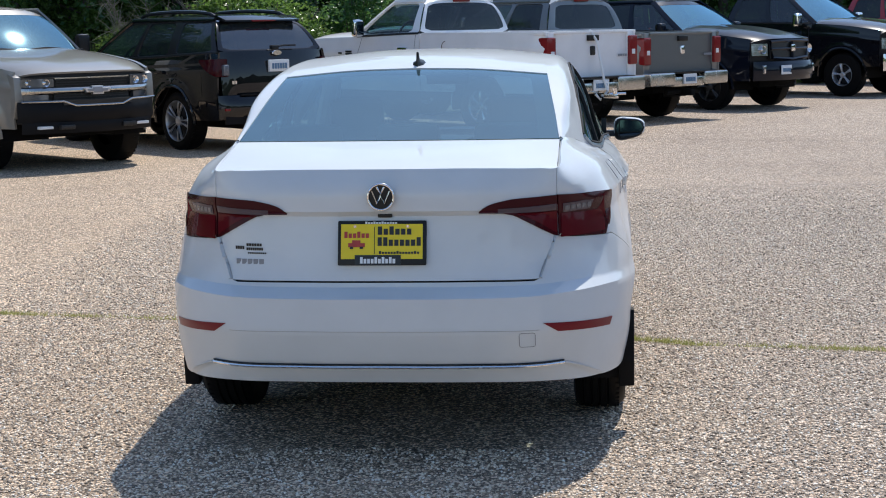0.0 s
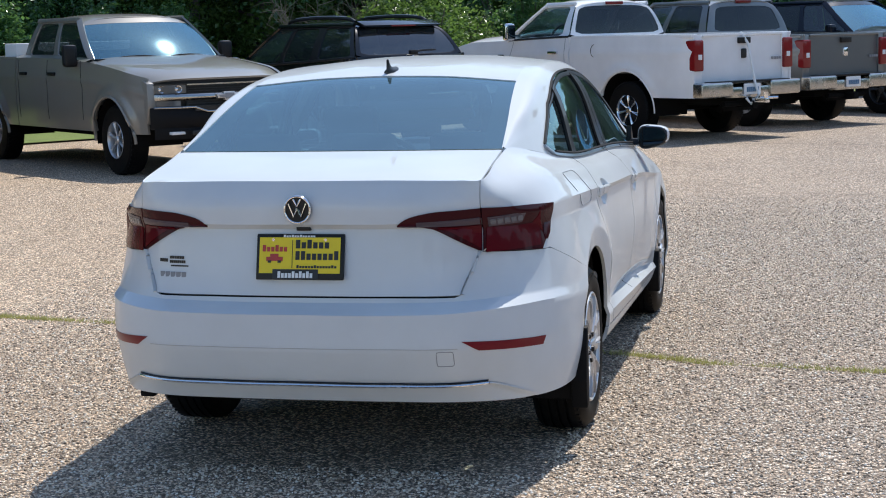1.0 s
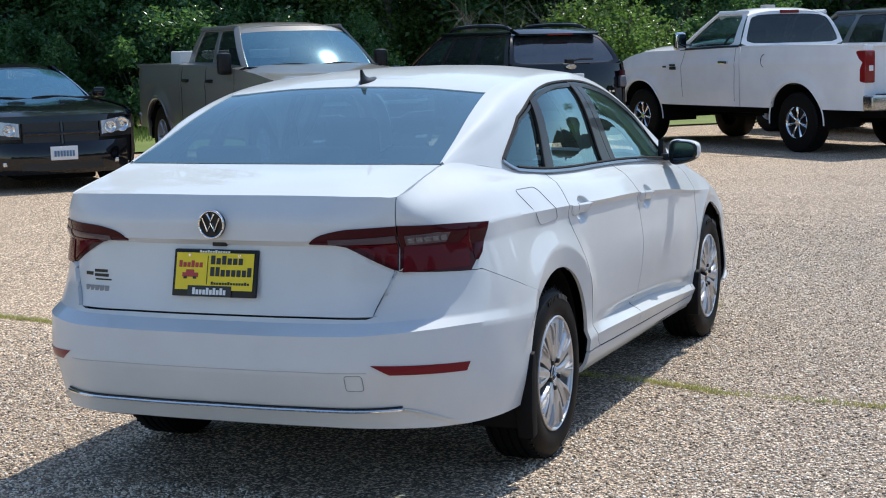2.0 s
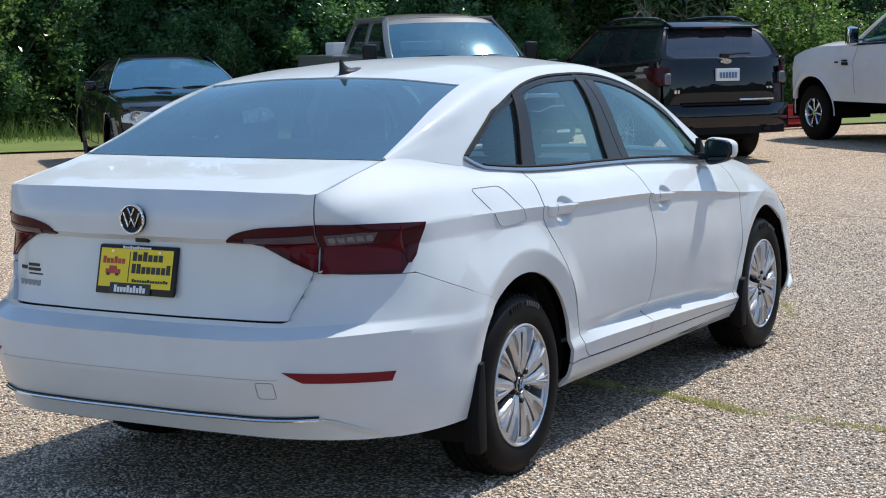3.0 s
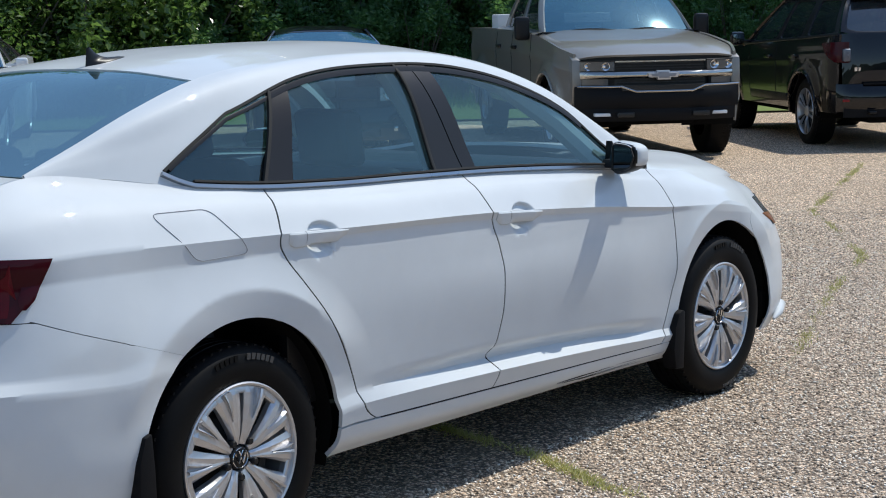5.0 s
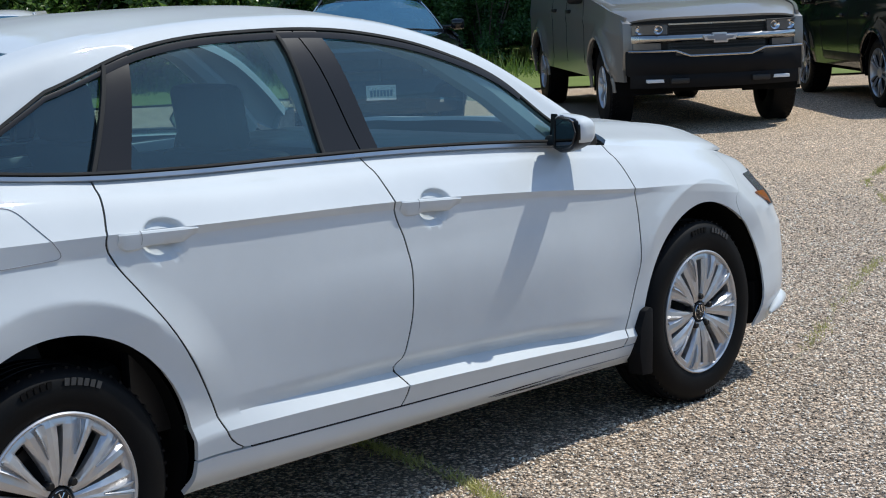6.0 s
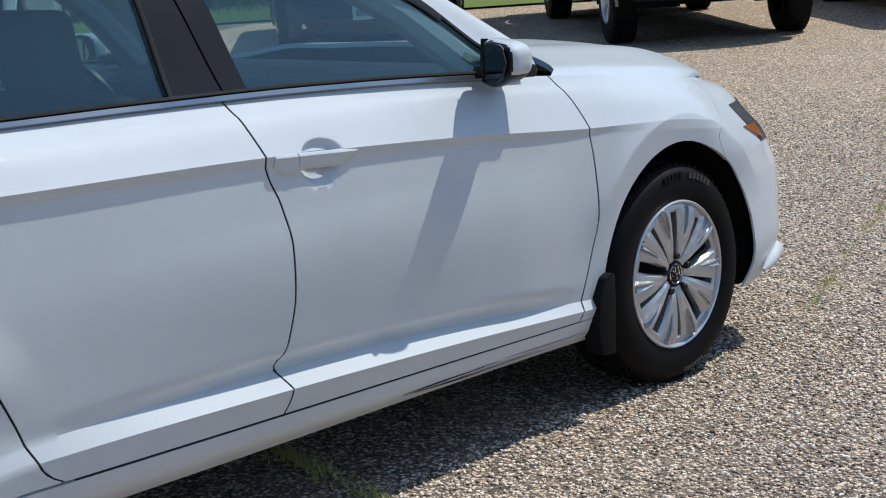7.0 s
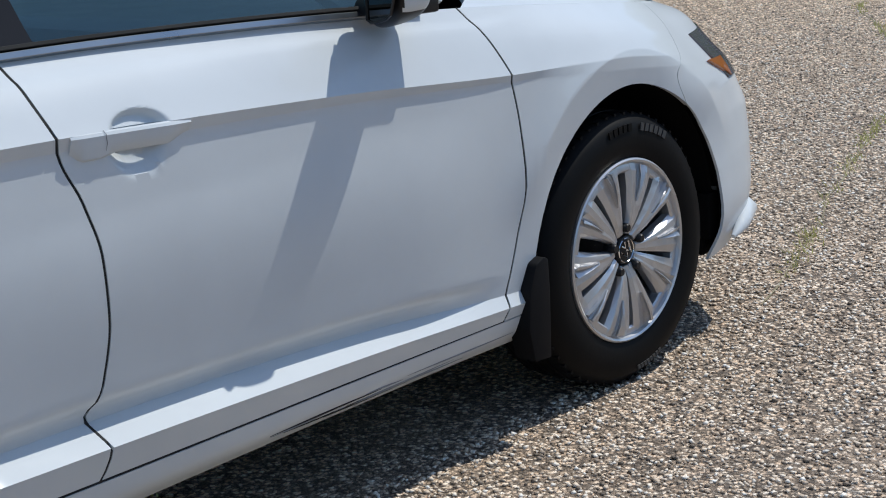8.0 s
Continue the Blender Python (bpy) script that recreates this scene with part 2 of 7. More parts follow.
def prism(outline, axis, a, b, bevel=0.0):
    """A solid from a closed outline in the plane across axis, from a to b along it."""
    bm = bmesh.new()

    def at(p, h):
        return {"x": (h, p[0], p[1]), "y": (p[0], h, p[1]), "z": (p[0], p[1], h)}[axis]
    lo, hi = [bm.verts.new(at(p, a)) for p in outline], [bm.verts.new(at(p, b)) for p in outline]
    n = len(outline)
    fs = [bm.faces.new(lo[::-1]), bm.faces.new(hi)]
    fs += [bm.faces.new((lo[i], lo[(i + 1) % n], hi[(i + 1) % n], hi[i])) for i in range(n)]
    bmesh.ops.recalc_face_normals(bm, faces=fs)
    if bevel:
        bmesh.ops.bevel(bm, geom=bm.edges[:], offset=bevel, segments=2, affect="EDGES", profile=0.6)
    return bm


def merge(*parts_):
    """One bmesh from several."""
    bm = bmesh.new()
    for p in parts_:
        me = bpy.data.meshes.new("tmp")
        p.to_mesh(me)
        p.free()
        bm.from_mesh(me)
        bpy.data.meshes.remove(me)
    return bm


def lathe(profile, seg=48, axis="x"):
    """A ring turned round an axis from (along, radius) pairs."""
    bm = bmesh.new()
    rings = []
    for i in range(seg):
        c, s = math.cos(2 * math.pi * i / seg), math.sin(2 * math.pi * i / seg)
        rings.append([bm.verts.new((a, r * c, r * s) if axis == "x" else (r * c, r * s, a)) for a, r in profile])
    for i in range(seg):
        p, q = rings[i], rings[(i + 1) % seg]
        for j in range(len(profile) - 1):
            bm.faces.new((p[j], q[j], q[j + 1], p[j + 1]))
    return bm


def tube(points, r, seg=8, closed=False):
    """A round bar along a line of points."""
    bm = bmesh.new()
    pts = [Vector(p) for p in points]
    n = len(pts)
    rings = []
    for i, p in enumerate(pts):
        d = (pts[(i + 1) % n] - pts[i - 1]) if closed else (pts[min(i + 1, n - 1)] - pts[max(i - 1, 0)])
        d.normalize()
        a = d.orthogonal().normalized() if abs(d.z) > 0.9 else d.cross(Vector((0, 0, 1))).normalized()
        b = d.cross(a)
        rr = r[i] if isinstance(r, (list, tuple)) else r
        rings.append([bm.verts.new(p + rr * (math.cos(2 * math.pi * k / seg) * a + math.sin(2 * math.pi * k / seg) * b)) for k in range(seg)])
    for i in range(n if closed else n - 1):
        p, q = rings[i], rings[(i + 1) % n]
        for k in range(seg):
            bm.faces.new((p[k], p[(k + 1) % seg], q[(k + 1) % seg], q[k]))
    if not closed:
        bm.faces.new(rings[0][::-1]), bm.faces.new(rings[-1])
    bmesh.ops.recalc_face_normals(bm, faces=bm.faces[:])
    return bm


def lerp(a, b, t):
    return a + (b - a) * t


def curve(t, keys):
    """A smooth value at t from sorted (t, value) keys (no overshoot)."""
    ts, vs = zip(*keys)
    if t <= ts[0]:
        return vs[0]
    if t >= ts[-1]:
        return vs[-1]
    i = max(j for j in range(len(ts)) if ts[j] <= t)
    h = [ts[j + 1] - ts[j] for j in range(len(ts) - 1)]
    d = [(vs[j + 1] - vs[j]) / h[j] for j in range(len(ts) - 1)]

    def m(j):
        if j == 0:
            return d[0]
        if j == len(ts) - 1:
            return d[-1]
        return 0.0 if d[j - 1] * d[j] <= 0 else 2 * d[j - 1] * d[j] / (d[j - 1] + d[j])
    s = (t - ts[i]) / h[i]
    return ((1 + 2 * s) * (1 - s) ** 2 * vs[i] + s * (1 - s) ** 2 * h[i] * m(i) + s * s * (3 - 2 * s) * vs[i + 1] + s * s * (s - 1) * h[i] * m(i + 1))


def grid_bm(pts, keep=None):
    """Quads over rows of points; pts[i][j]."""
    bm = bmesh.new()
    vs = [[bm.verts.new(p) for p in row] for row in pts]
    for i in range(len(vs) - 1):
        for j in range(len(vs[0]) - 1):
            if keep is None or keep(i, j):
                bm.faces.new((vs[i][j], vs[i][j + 1], vs[i + 1][j + 1], vs[i + 1][j]))
    return bm


def mirror_x(bm):
    for v in bm.verts:
        v.co.x = -v.co.x
    bmesh.ops.reverse_faces(bm, faces=bm.faces[:])
    return bm


def hem(bm, depth=0.012, outward=None):
    """Turns the open edges of a sheet inwards, so that it has a visible thickness."""
    bmesh.ops.remove_doubles(bm, verts=bm.verts[:], dist=1e-5)
    bmesh.ops.dissolve_degenerate(bm, edges=bm.edges[:], dist=1e-6)
    bm.normal_update()
    if outward is not None:
        if sum(f.calc_area() * f.normal.dot(outward(f.calc_center_median())) for f in bm.faces) < 0:
            bmesh.ops.reverse_faces(bm, faces=bm.faces[:])
            bm.normal_update()
    edge = [e for e in bm.edges if e.is_boundary]
    norm = {v: v.normal.copy() for e in edge for v in e.verts}
    ring = bmesh.ops.extrude_edge_only(bm, edges=edge)["geom"]
    old = {tuple(round(c, 6) for c in v.co): n for v, n in norm.items()}
    for v in [g for g in ring if isinstance(g, bmesh.types.BMVert)]:
        n = old.get(tuple(round(c, 6) for c in v.co))
        if n is not None:
            v.co -= n * depth
    return bm


def disc(cx, cy, cz, r, depth, seg=28, axis="y"):
    bm = lathe([(0, 0.0001), (0, r * 0.9), (-depth * 0.3, r), (-depth, r)], seg, "x")
    rot = {"x": Matrix(), "y": Matrix.Rotation(-math.pi / 2, 4, "Z"), "z": Matrix.Rotation(-math.pi / 2, 4, "Y")}[axis]
    bm.transform(Matrix.Translation((cx, cy, cz)) @ rot)
    return bm

# ---- the white sedan: a body drawn over feature lines ----
# Feature lines of the right-hand half, from the middle of the tail round to the middle of the nose.
# Each line is (tail stations, flank stations, nose stations); flank stations share these places along the car:
FLANK_Y = (0.68, 0.86, 1.12, 1.60, 2.25, 2.90, 3.40, 3.80)


def line(tail, flank, nose):
    # over the rear arch the low lines keep the bumper's height, the high ones run straight on
    (x0, z0), (x1, z1) = flank[:2]
    k = 0.0 if z0 < 0.69 else 0.41
    flank = [flank[0], (x0 + (x1 - x0) * max(k, 0.3), z0 + (z1 - z0) * k)] + flank[1:]
    return [(x, y, z) for x, y, z in tail] + [(x, y, z) for y, (x, z) in zip(FLANK_Y, flank)] + [(x, y, z) for x, y, z in nose]


LINES = [
    line([(0, .10, .312), (.30, .105, .312), (.56, .14, .310), (.70, .23, .303), (.80, .39, .295)],
         [(.862, .290), (.84, .245), (.83, .240), (.83, .232), (.83, .226), (.832, .217), (.84, .20)],
         [(.825, 4.25, .205), (.70, 4.48, .20), (.37, 4.62, .195), (0, 4.65, .195)]),
    line([(0, .055, .38), (.30, .06, .38), (.56, .10, .385), (.70, .20, .39), (.812, .36, .40)],
         [(.885, .40), (.872, .30), (.870, .285), (.870, .272), (.868, .262), (.866, .255), (.870, .25)],
         [(.862, 4.25, .29), (.735, 4.52, .29), (.40, 4.66, .29), (0, 4.69, .29)]),
    line([(0, .0, .515), (.30, .008, .515), (.56, .045, .52), (.70, .145, .525), (.815, .32, .53)],
         [(.892, .53), (.884, .352), (.884, .335), (.884, .318), (.883, .303), (.880, .29), (.880, .285)],
         [(.862, 4.25, .45), (.735, 4.54, .45), (.40, 4.67, .45), (0, 4.71, .45)]),
    line([(0, .003, .635), (.30, .011, .635), (.56, .05, .64), (.70, .15, .645), (.818, .33, .645)],
         [(.896, .62), (.887, .388), (.8925, .393), (.905, .379), (.902, .350), (.891, .318), (.888, .305)],
         [(.85, 4.25, .55), (.72, 4.55, .55), (.40, 4.67, .55), (0, 4.71, .55)]),
    line([(0, .07, .668), (.30, .078, .668), (.56, .113, .672), (.69, .205, .675), (.805, .36, .672)],
         [(.888, .66), (.888, .43), (.876, .432), (.849, .415), (.850, .382), (.876, .342), (.884, .330)],
         [(.84, 4.25, .62), (.70, 4.53, .62), (.39, 4.66, .62), (0, 4.70, .62)]),
    line([(0, .075, .70), (.30, .085, .70), (.56, .125, .70), (.685, .215, .70), (.80, .37, .70)],
         [(.882, .72), (.890, .71), (.8925, .715), (.8985, .71), (.8975, .68), (.8915, .65), (.887, .64)],
         [(.835, 4.23, .66), (.69, 4.51, .66), (.38, 4.64, .66), (0, 4.68, .66)]),
    line([(0, .112, .92), (.30, .118, .92), (.56, .165, .92), (.67, .26, .915), (.775, .42, .905)],
         [(.838, .905), (.860, .898), (.8847, .914), (.8916, .888), (.8908, .845), (.8857, .800), (.8745, .757)],
         [(.82, 4.19, .71), (.67, 4.47, .71), (.37, 4.61, .71), (0, 4.65, .71)]),
    line([(0, .085, .94), (.30, .088, .94), (.56, .14, .945), (.67, .24, .95), (.775, .40, .957)],
         [(.835, .965), (.866, .953), (.895, .937), (.902, .912), (.899, .865), (.891, .815), (.869, .784)],
         [(.81, 4.17, .735), (.66, 4.45, .735), (.36, 4.59, .735), (0, 4.63, .735)]),
    line([(0, .085, 1.01), (.30, .09, 1.01), (.56, .14, 1.01), (.664, .225, 1.015), (.735, .42, 1.04)],
         [(.775, 1.06), (.80, 1.045), (.842, 1.005), (.846, .985), (.850, .945), (.846, .895), (.834, .842)],
         [(.762, 4.16, .80), (.625, 4.43, .785), (.34, 4.56, .785), (0, 4.61, .785)]),
    line([(0, .12, 1.088), (.30, .13, 1.088), (.56, .158, 1.084), (.627, .205, 1.083), (.630, .45, 1.131)],
         [(.648, 1.158), (.742, 1.092), (.775, 1.055), (.782, 1.035), (.81, 1.0), (.80, .955), (.755, .905)],
         [(.69, 4.14, .86), (.555, 4.37, .83), (.30, 4.50, .82), (0, 4.55, .82)]),
]
SHARP_ROWS = {0, 2, 3, 4, 6, 7, 9}


class Skin:
    """A smooth sheet through a net of feature lines (rows) and stations (columns)."""

    def __init__(self, lines, sharp, mirrored=True, roll=None):
        self.roll = roll
        self.c = np.array(lines, float)
        self.sharp = sharp
        mid = self.c[len(lines) // 2]
        self.k = np.concatenate([[0.0], np.cumsum(np.linalg.norm(np.diff(mid, axis=0), axis=1))])
        c, h = self.c, np.diff(self.k)
        t = np.zeros_like(c)
        d = np.diff(c, axis=1) / h[None, :, None]
        t[:, 1:-1] = (d[:, :-1] * h[None, 1:, None] + d[:, 1:] * h[None, :-1, None]) / (h[:-1] + h[1:])[None, :, None]
        t[:, 0], t[:, -1] = d[:, 0], d[:, -1]
        if mirrored:
            t[:, 0, 1:], t[:, -1, 1:] = 0.0, 0.0
        self.t = t
        self.tables = {}

    def rows_at(self, u):
        u = np.clip(np.asarray(u, float), 0.0, self.k[-1] - 1e-9)
        i = np.clip(np.searchsorted(self.k, u, side="right") - 1, 0, len(self.k) - 2)
        h = (self.k[i + 1] - self.k[i])
        s = ((u - self.k[i]) / h)[None, :, None]
        h = h[None, :, None]
        a, b, ta, tb = self.c[:, i], self.c[:, i + 1], self.t[:, i], self.t[:, i + 1]
        return (1 + 2 * s) * (1 - s) ** 2 * a + s * (1 - s) ** 2 * h * ta + s * s * (3 - 2 * s) * b + s * s * (s - 1) * h * tb

    def at(self, u, v):
        """Points at arrays u (along) and v (row, with fractions) of the same length."""
        u, v = np.broadcast_arrays(np.asarray(u, float), np.asarray(v, float))
        shape = u.shape
        u, v = u.ravel(), v.ravel()
        p = self.rows_at(u)
        n = len(self.c)
        k = np.clip(np.floor(v + 1e-9).astype(int), 0, n - 2)
        s = (v - k)[:, None]
        j = np.arange(len(u))
        a, b = p[k, j], p[k + 1, j]
        d = b - a
        lo, hi = p[np.maximum(k - 1, 0), j], p[np.minimum(k + 2, n - 1), j]

        def tangent(prev, nxt, step, row):
            """Centred where the row is soft, one-sided where it is a crease; scaled to this step's length."""
            la, lb = np.linalg.norm(prev, axis=1, keepdims=True) + 1e-9, np.linalg.norm(nxt, axis=1, keepdims=True) + 1e-9
            soft = (prev / la * lb + nxt / lb * la) / (la + lb) * np.linalg.norm(step, axis=1, keepdims=True)
            hard = np.array([r in self.sharp or r == 0 or r == n - 1 for r in row])[:, None]
            return np.where(hard, step, soft)
        ta, tb = tangent(a - lo, d, d, k), tangent(d, hi - b, d, k + 1)
        if self.roll is not None:
            # the uppermost strip turns into the slope of the pillar over it
            yy = b[:, 1]
            w = np.clip((yy - .50) / .15, 0, 1) * np.clip((1.28 - yy) / .16, 0, 1) * (k == n - 2)
            w = (w * w * (3 - 2 * w))[:, None]
            steep = np.array(self.roll) * np.linalg.norm(d, axis=1, keepdims=True)
            tb = tb * (1 - w) + steep * w
        q = (1 + 2 * s) * (1 - s) ** 2 * a + s * (1 - s) ** 2 * ta + s * s * (3 - 2 * s) * b + s * s * (s - 1) * tb
        return q.reshape(*shape, 3)

    def table(self, v):
        key = round(float(v), 4)
        if key not in self.tables:
            us = np.linspace(0, self.k[-1], 700)
            self.tables[key] = (us, self.at(us, np.full(700, v)))
        return self.tables[key]

    def u_of_y(self, y, v):
        us, p = self.table(v)
        return np.interp(y, np.maximum.accumulate(p[:, 1]), us)

    def u_of_x(self, x, v):
        """On the tail, by the distance from the middle."""
        us, p = self.table(v)
        m = us <= self.k[6]
        return np.interp(x, np.maximum.accumulate(p[m, 0]), us[m])

    def v_of_z(self, u, z, lo=0.0, hi=9.0):
        vs = np.linspace(lo, hi, 160)
        p = self.at(np.full(160, u), vs)
        return float(np.interp(z, np.maximum.accumulate(p[:, 2]), vs))

    def at_yz(self, y, z):
        v = 5.0
        for _ in range(5):
            u = self.u_of_y(y, v)
            v = self.v_of_z(u, z)
        return self.at(np.array([u]), np.array([v]))[0]

    def at_xz(self, x, z):
        v = 5.0
        for _ in range(5):
            u = self.u_of_x(x, v)
            v = self.v_of_z(u, z)
        return self.at(np.array([u]), np.array([v]))[0]


BODY = Skin(LINES, SHARP_ROWS, roll=(-.50, .08, .86))
ARCHES = ((1.126, 0.337, 0.391), (3.819, 0.336, 0.379))
WHEEL_R, RIM_R = 0.326, 0.218


HANDLE_R, HANDLE_F = (1.325, 1.560), (2.282, 2.530)


def crease(y):
    """The point of the flank's upper crease at y."""
    return BODY.at(np.array([BODY.u_of_y(y, 7.0)]), np.array([7.0]))[0]


HOLLOWS = [(lerp(y0, y1, 0.555), crease(lerp(y0, y1, 0.52))[2] - 0.012) for y0, y1 in (HANDLE_R, HANDLE_F)]


def flare(p):
    """The raised band round each wheel arch, and the hollow behind each door handle."""
    for yc, zc in HOLLOWS:
        d = np.clip(1 - ((p[..., 1] - yc) / 0.070) ** 2 - ((p[..., 2] - zc) / np.where(p[..., 2] > zc, 0.041, 0.070)) ** 2, 0, 1)
        d = np.minimum(1.0, 1.5 * d)
        p[..., 0] -= 0.020 * d * d * (3 - 2 * d) * (p[..., 0] > 0.7)
    for yc, zc, r in ARCHES:
        d = np.hypot(p[..., 1] - yc, p[..., 2] - zc) - r
        swell = np.clip((0.185 - d) / 0.105, 0, 1)
        band = np.clip((0.080 - d) / 0.080, 0, 1)
        y_, z_ = p[..., 1], p[..., 2]
        low = np.clip((p[..., 2] - 0.46) / 0.18, 0, 1)
        p[..., 0] += (0.0135 * swell ** 1.6 - 0.0195 * band * (1 - .7 * np.clip((y_ - 3.95) / .2, 0, 1))) * low * low * (3 - 2 * low) * (np.abs(p[..., 0]) > 0.7)
    # a soft line under the windows
    y, z = p[..., 1], p[..., 2]
    up_to = np.interp(y, [1.12, 1.6, 2.25, 2.9, 3.4], [1.092, 1.055, 1.035, 1.0, .955]) - .040
    k = np.clip((z - up_to) / .016, 0, 1)
    p[..., 0] -= .0055 * k * k * (3 - 2 * k) * np.clip((y - 1.22) / .12, 0, 1) * np.clip((3.62 - y) / .2, 0, 1) * (p[..., 0] > .7)
    # the doors' belly stands out over the ledge along their foot
    y, z = p[..., 1], p[..., 2]
    foot = np.interp(y, [1.6, 2.25, 2.9, 3.4], [.432, .415, .382, .342])
    k = np.clip((z - foot - .012) / .035, 0, 1)
    k = k * k * (3 - 2 * k) * np.clip((.77 - z) / (.77 - foot - .047), 0, 1)
    rise, fall = np.clip((y - 1.50) / .85, 0, 1), np.clip((3.40 - y) / .35, 0, 1)
    ends = rise * rise * (3 - 2 * rise) * fall * fall * (3 - 2 * fall)
    p[..., 0] += .023 * k * ends * (p[..., 0] > .7)
    return p


def rows(lo, hi, steps):
    out = []
    for k in range(int(lo), int(hi)):
        out += list(np.linspace(k, k + 1, steps.get(k, 5) + 1)[:-1])
    return out + [float(hi)]


def panel(vrows, left, right, n, lo=None, hi=None, cut=True, depth=0.014):
    """A sheet of the body between two seams (each gives its place along the car from the height), rows vrows,
    optionally held under hi or over lo (rows as functions of u), with the wheel arches cut out."""
    pts = []
    for v in vrows:
        ends = []
        for seam in (left, right):
            y = 2.0
            for _ in range(6):
                u = BODY.u_of_y(y, v)
                z = BODY.at(np.array([u]), np.array([v]))[0][2]
                y = seam(z)
            ends.append(float(BODY.u_of_y(y, v)))
        us = np.linspace(ends[0], ends[1], n + 1)
        vv = np.full(n + 1, float(v))
        if lo is not None:
            vv = np.maximum(vv, [lo(u) for u in us])
        if hi is not None:
            vv = np.minimum(vv, [hi(u) for u in us])
        pts.append(flare(BODY.at(us, vv)))
    return sheet(np.array(pts), cut, depth)


def cut_arches(pts):
    """Which points lie in a wheel arch; those at its rim are moved onto it."""
    inside = np.zeros(pts.shape[:2], bool)
    near = {}
    for yc, zc, r in ARCHES:
        d = np.hypot(pts[..., 1] - yc, pts[..., 2] - zc)
        m = (d < r) & (pts[..., 0] > 0.6)
        inside |= m
        for i, j in zip(*np.nonzero(m)):
            y, z = pts[i, j, 1], pts[i, j, 2]
            if z < zc:
                near[i, j] = (yc + math.copysign(math.sqrt(max(0.0, r * r - (zc - z) ** 2)), y - yc), z)
            else:
                s = r / max(1e-6, math.hypot(y - yc, z - zc))
                near[i, j] = (yc + (y - yc) * s, zc + (z - zc) * s)
    for (i, j), (y2, z2) in near.items():
        if not inside[max(i - 1, 0):i + 2, max(j - 1, 0):j + 2].all():
            p = flare(BODY.at_yz(y2, z2)[None])[0]
            pts[i, j] = (p[0], y2, z2)
    return pts, inside


def sheet(pts, cut, depth):
    pts, inside = cut_arches(pts) if cut else (pts, np.zeros(pts.shape[:2], bool))
    bm = grid_bm(pts.tolist(), lambda i, j: not inside[i:i + 2, j:j + 2].all())
    return hem(bm, depth, lambda c: Vector((1.0, (c.y - 2.3) * 0.6, 0.2)))


def both(name, bm, mat, parent, label=""):
    """A part of the right-hand side and its mirror image."""
    other = mirror_x(bm.copy())
    return part(name, bm, mat, parent, label), part(name, other, mat, parent, label)


GAPW = 0.0031


def seam_rear_door(z):
    return curve(z, [(0.30, 1.72), (0.335, 1.668), (0.37, 1.625), (0.41, 1.605), (0.493, 1.570), (0.676, 1.463), (0.80, 1.370), (0.88, 1.312), (0.93, 1.293), (1.0, 1.315), (1.08, 1.345)])


def seam_b(z):
    return curve(z, [(0.30, 2.252), (0.375, 2.278), (0.43, 2.268), (0.48, 2.292), (0.60, 2.313), (0.70, 2.312), (0.80, 2.292), (0.87, 2.264), (0.93, 2.254), (0.98, 2.246), (1.06, 2.243)])


def seam_front_door(z):
    return curve(z, [(0.28, 3.322), (0.34, 3.345), (0.47, 3.388), (0.576, 3.412), (0.70, 3.414), (0.815, 3.398), (0.89, 3.378), (0.94, 3.355), (1.0, 3.32)])


def seam_nose(z):
    return curve(z, [(0.2, 4.13), (0.62, 4.06), (0.70, 4.03), (0.76, 4.10), (0.85, 4.16)])


sedan = thing("sedan", "white compact four-door sedan with silver alloy wheels parked on asphalt", "car")
STEPS = {0: 3, 1: 4, 2: 3, 3: 4, 4: 22, 5: 12, 6: 12, 7: 26, 8: 8}


def door(lft, rgt, n):
    return panel(rows(2, 9, STEPS), lambda z: lft(z) + GAPW, lambda z: rgt(z) - GAPW, n, lo=lambda u: 2.06)


rear_doors = both("rear_door", door(seam_rear_door, seam_b, 250), WHITE, sedan)
front_doors = both("front_door", door(seam_b, seam_front_door, 270), WHITE, sedan)
both("sill", panel(rows(0, 2, {0: 4, 1: 6}), lambda z: 1.12 + 0.2, lambda z: 3.806 - 0.2, 150, hi=lambda u: 1.94), WHITE, sedan)
both("fender", panel(rows(2, 9, {**STEPS, 2: 5, 3: 6, 4: 8, 5: 22, 6: 12}), lambda z: seam_front_door(z) + GAPW, lambda z: seam_nose(z) - .0012, 120, lo=lambda u: 2.06), WHITE, sedan)


# scraped paint along the foot of the sill under the front door
rs = random.Random(11)
for i in range(9):
    ya = 2.62 + .42 * rs.random()
    va = .40 + .07 * i
    y1 = ya + .10 + .25 * rs.random()
    scrape = []
    for q in np.linspace(0, 1, 9):
        y = lerp(ya, y1, q)
        p = BODY.at(np.array([BODY.u_of_y(y, va)]), np.array([va + .05 * math.sin(q * 3 + i)]))[0]
        scrape.append((p[0] + .0006, p[1], p[2]))
    part("scrape", tube(scrape, [.0003 + .0016 * math.sin(math.pi * q) for q in np.linspace(.02, .98, 9)], 5), SEAM if i % 3 else GAP, sedan, "dark scrape in the sill's paint")


def seam_filler(seam, z0, z1, n=60):
    """A dark rubber filler a little behind a seam."""
    pts = []
    for z in np.linspace(z0, z1, n):
        q = BODY.at_yz(seam(z), z)
        pts.append(tuple(flare(q[None].copy())[0] - (.0045, 0, 0)))
    return tube(pts, .0036, 5)


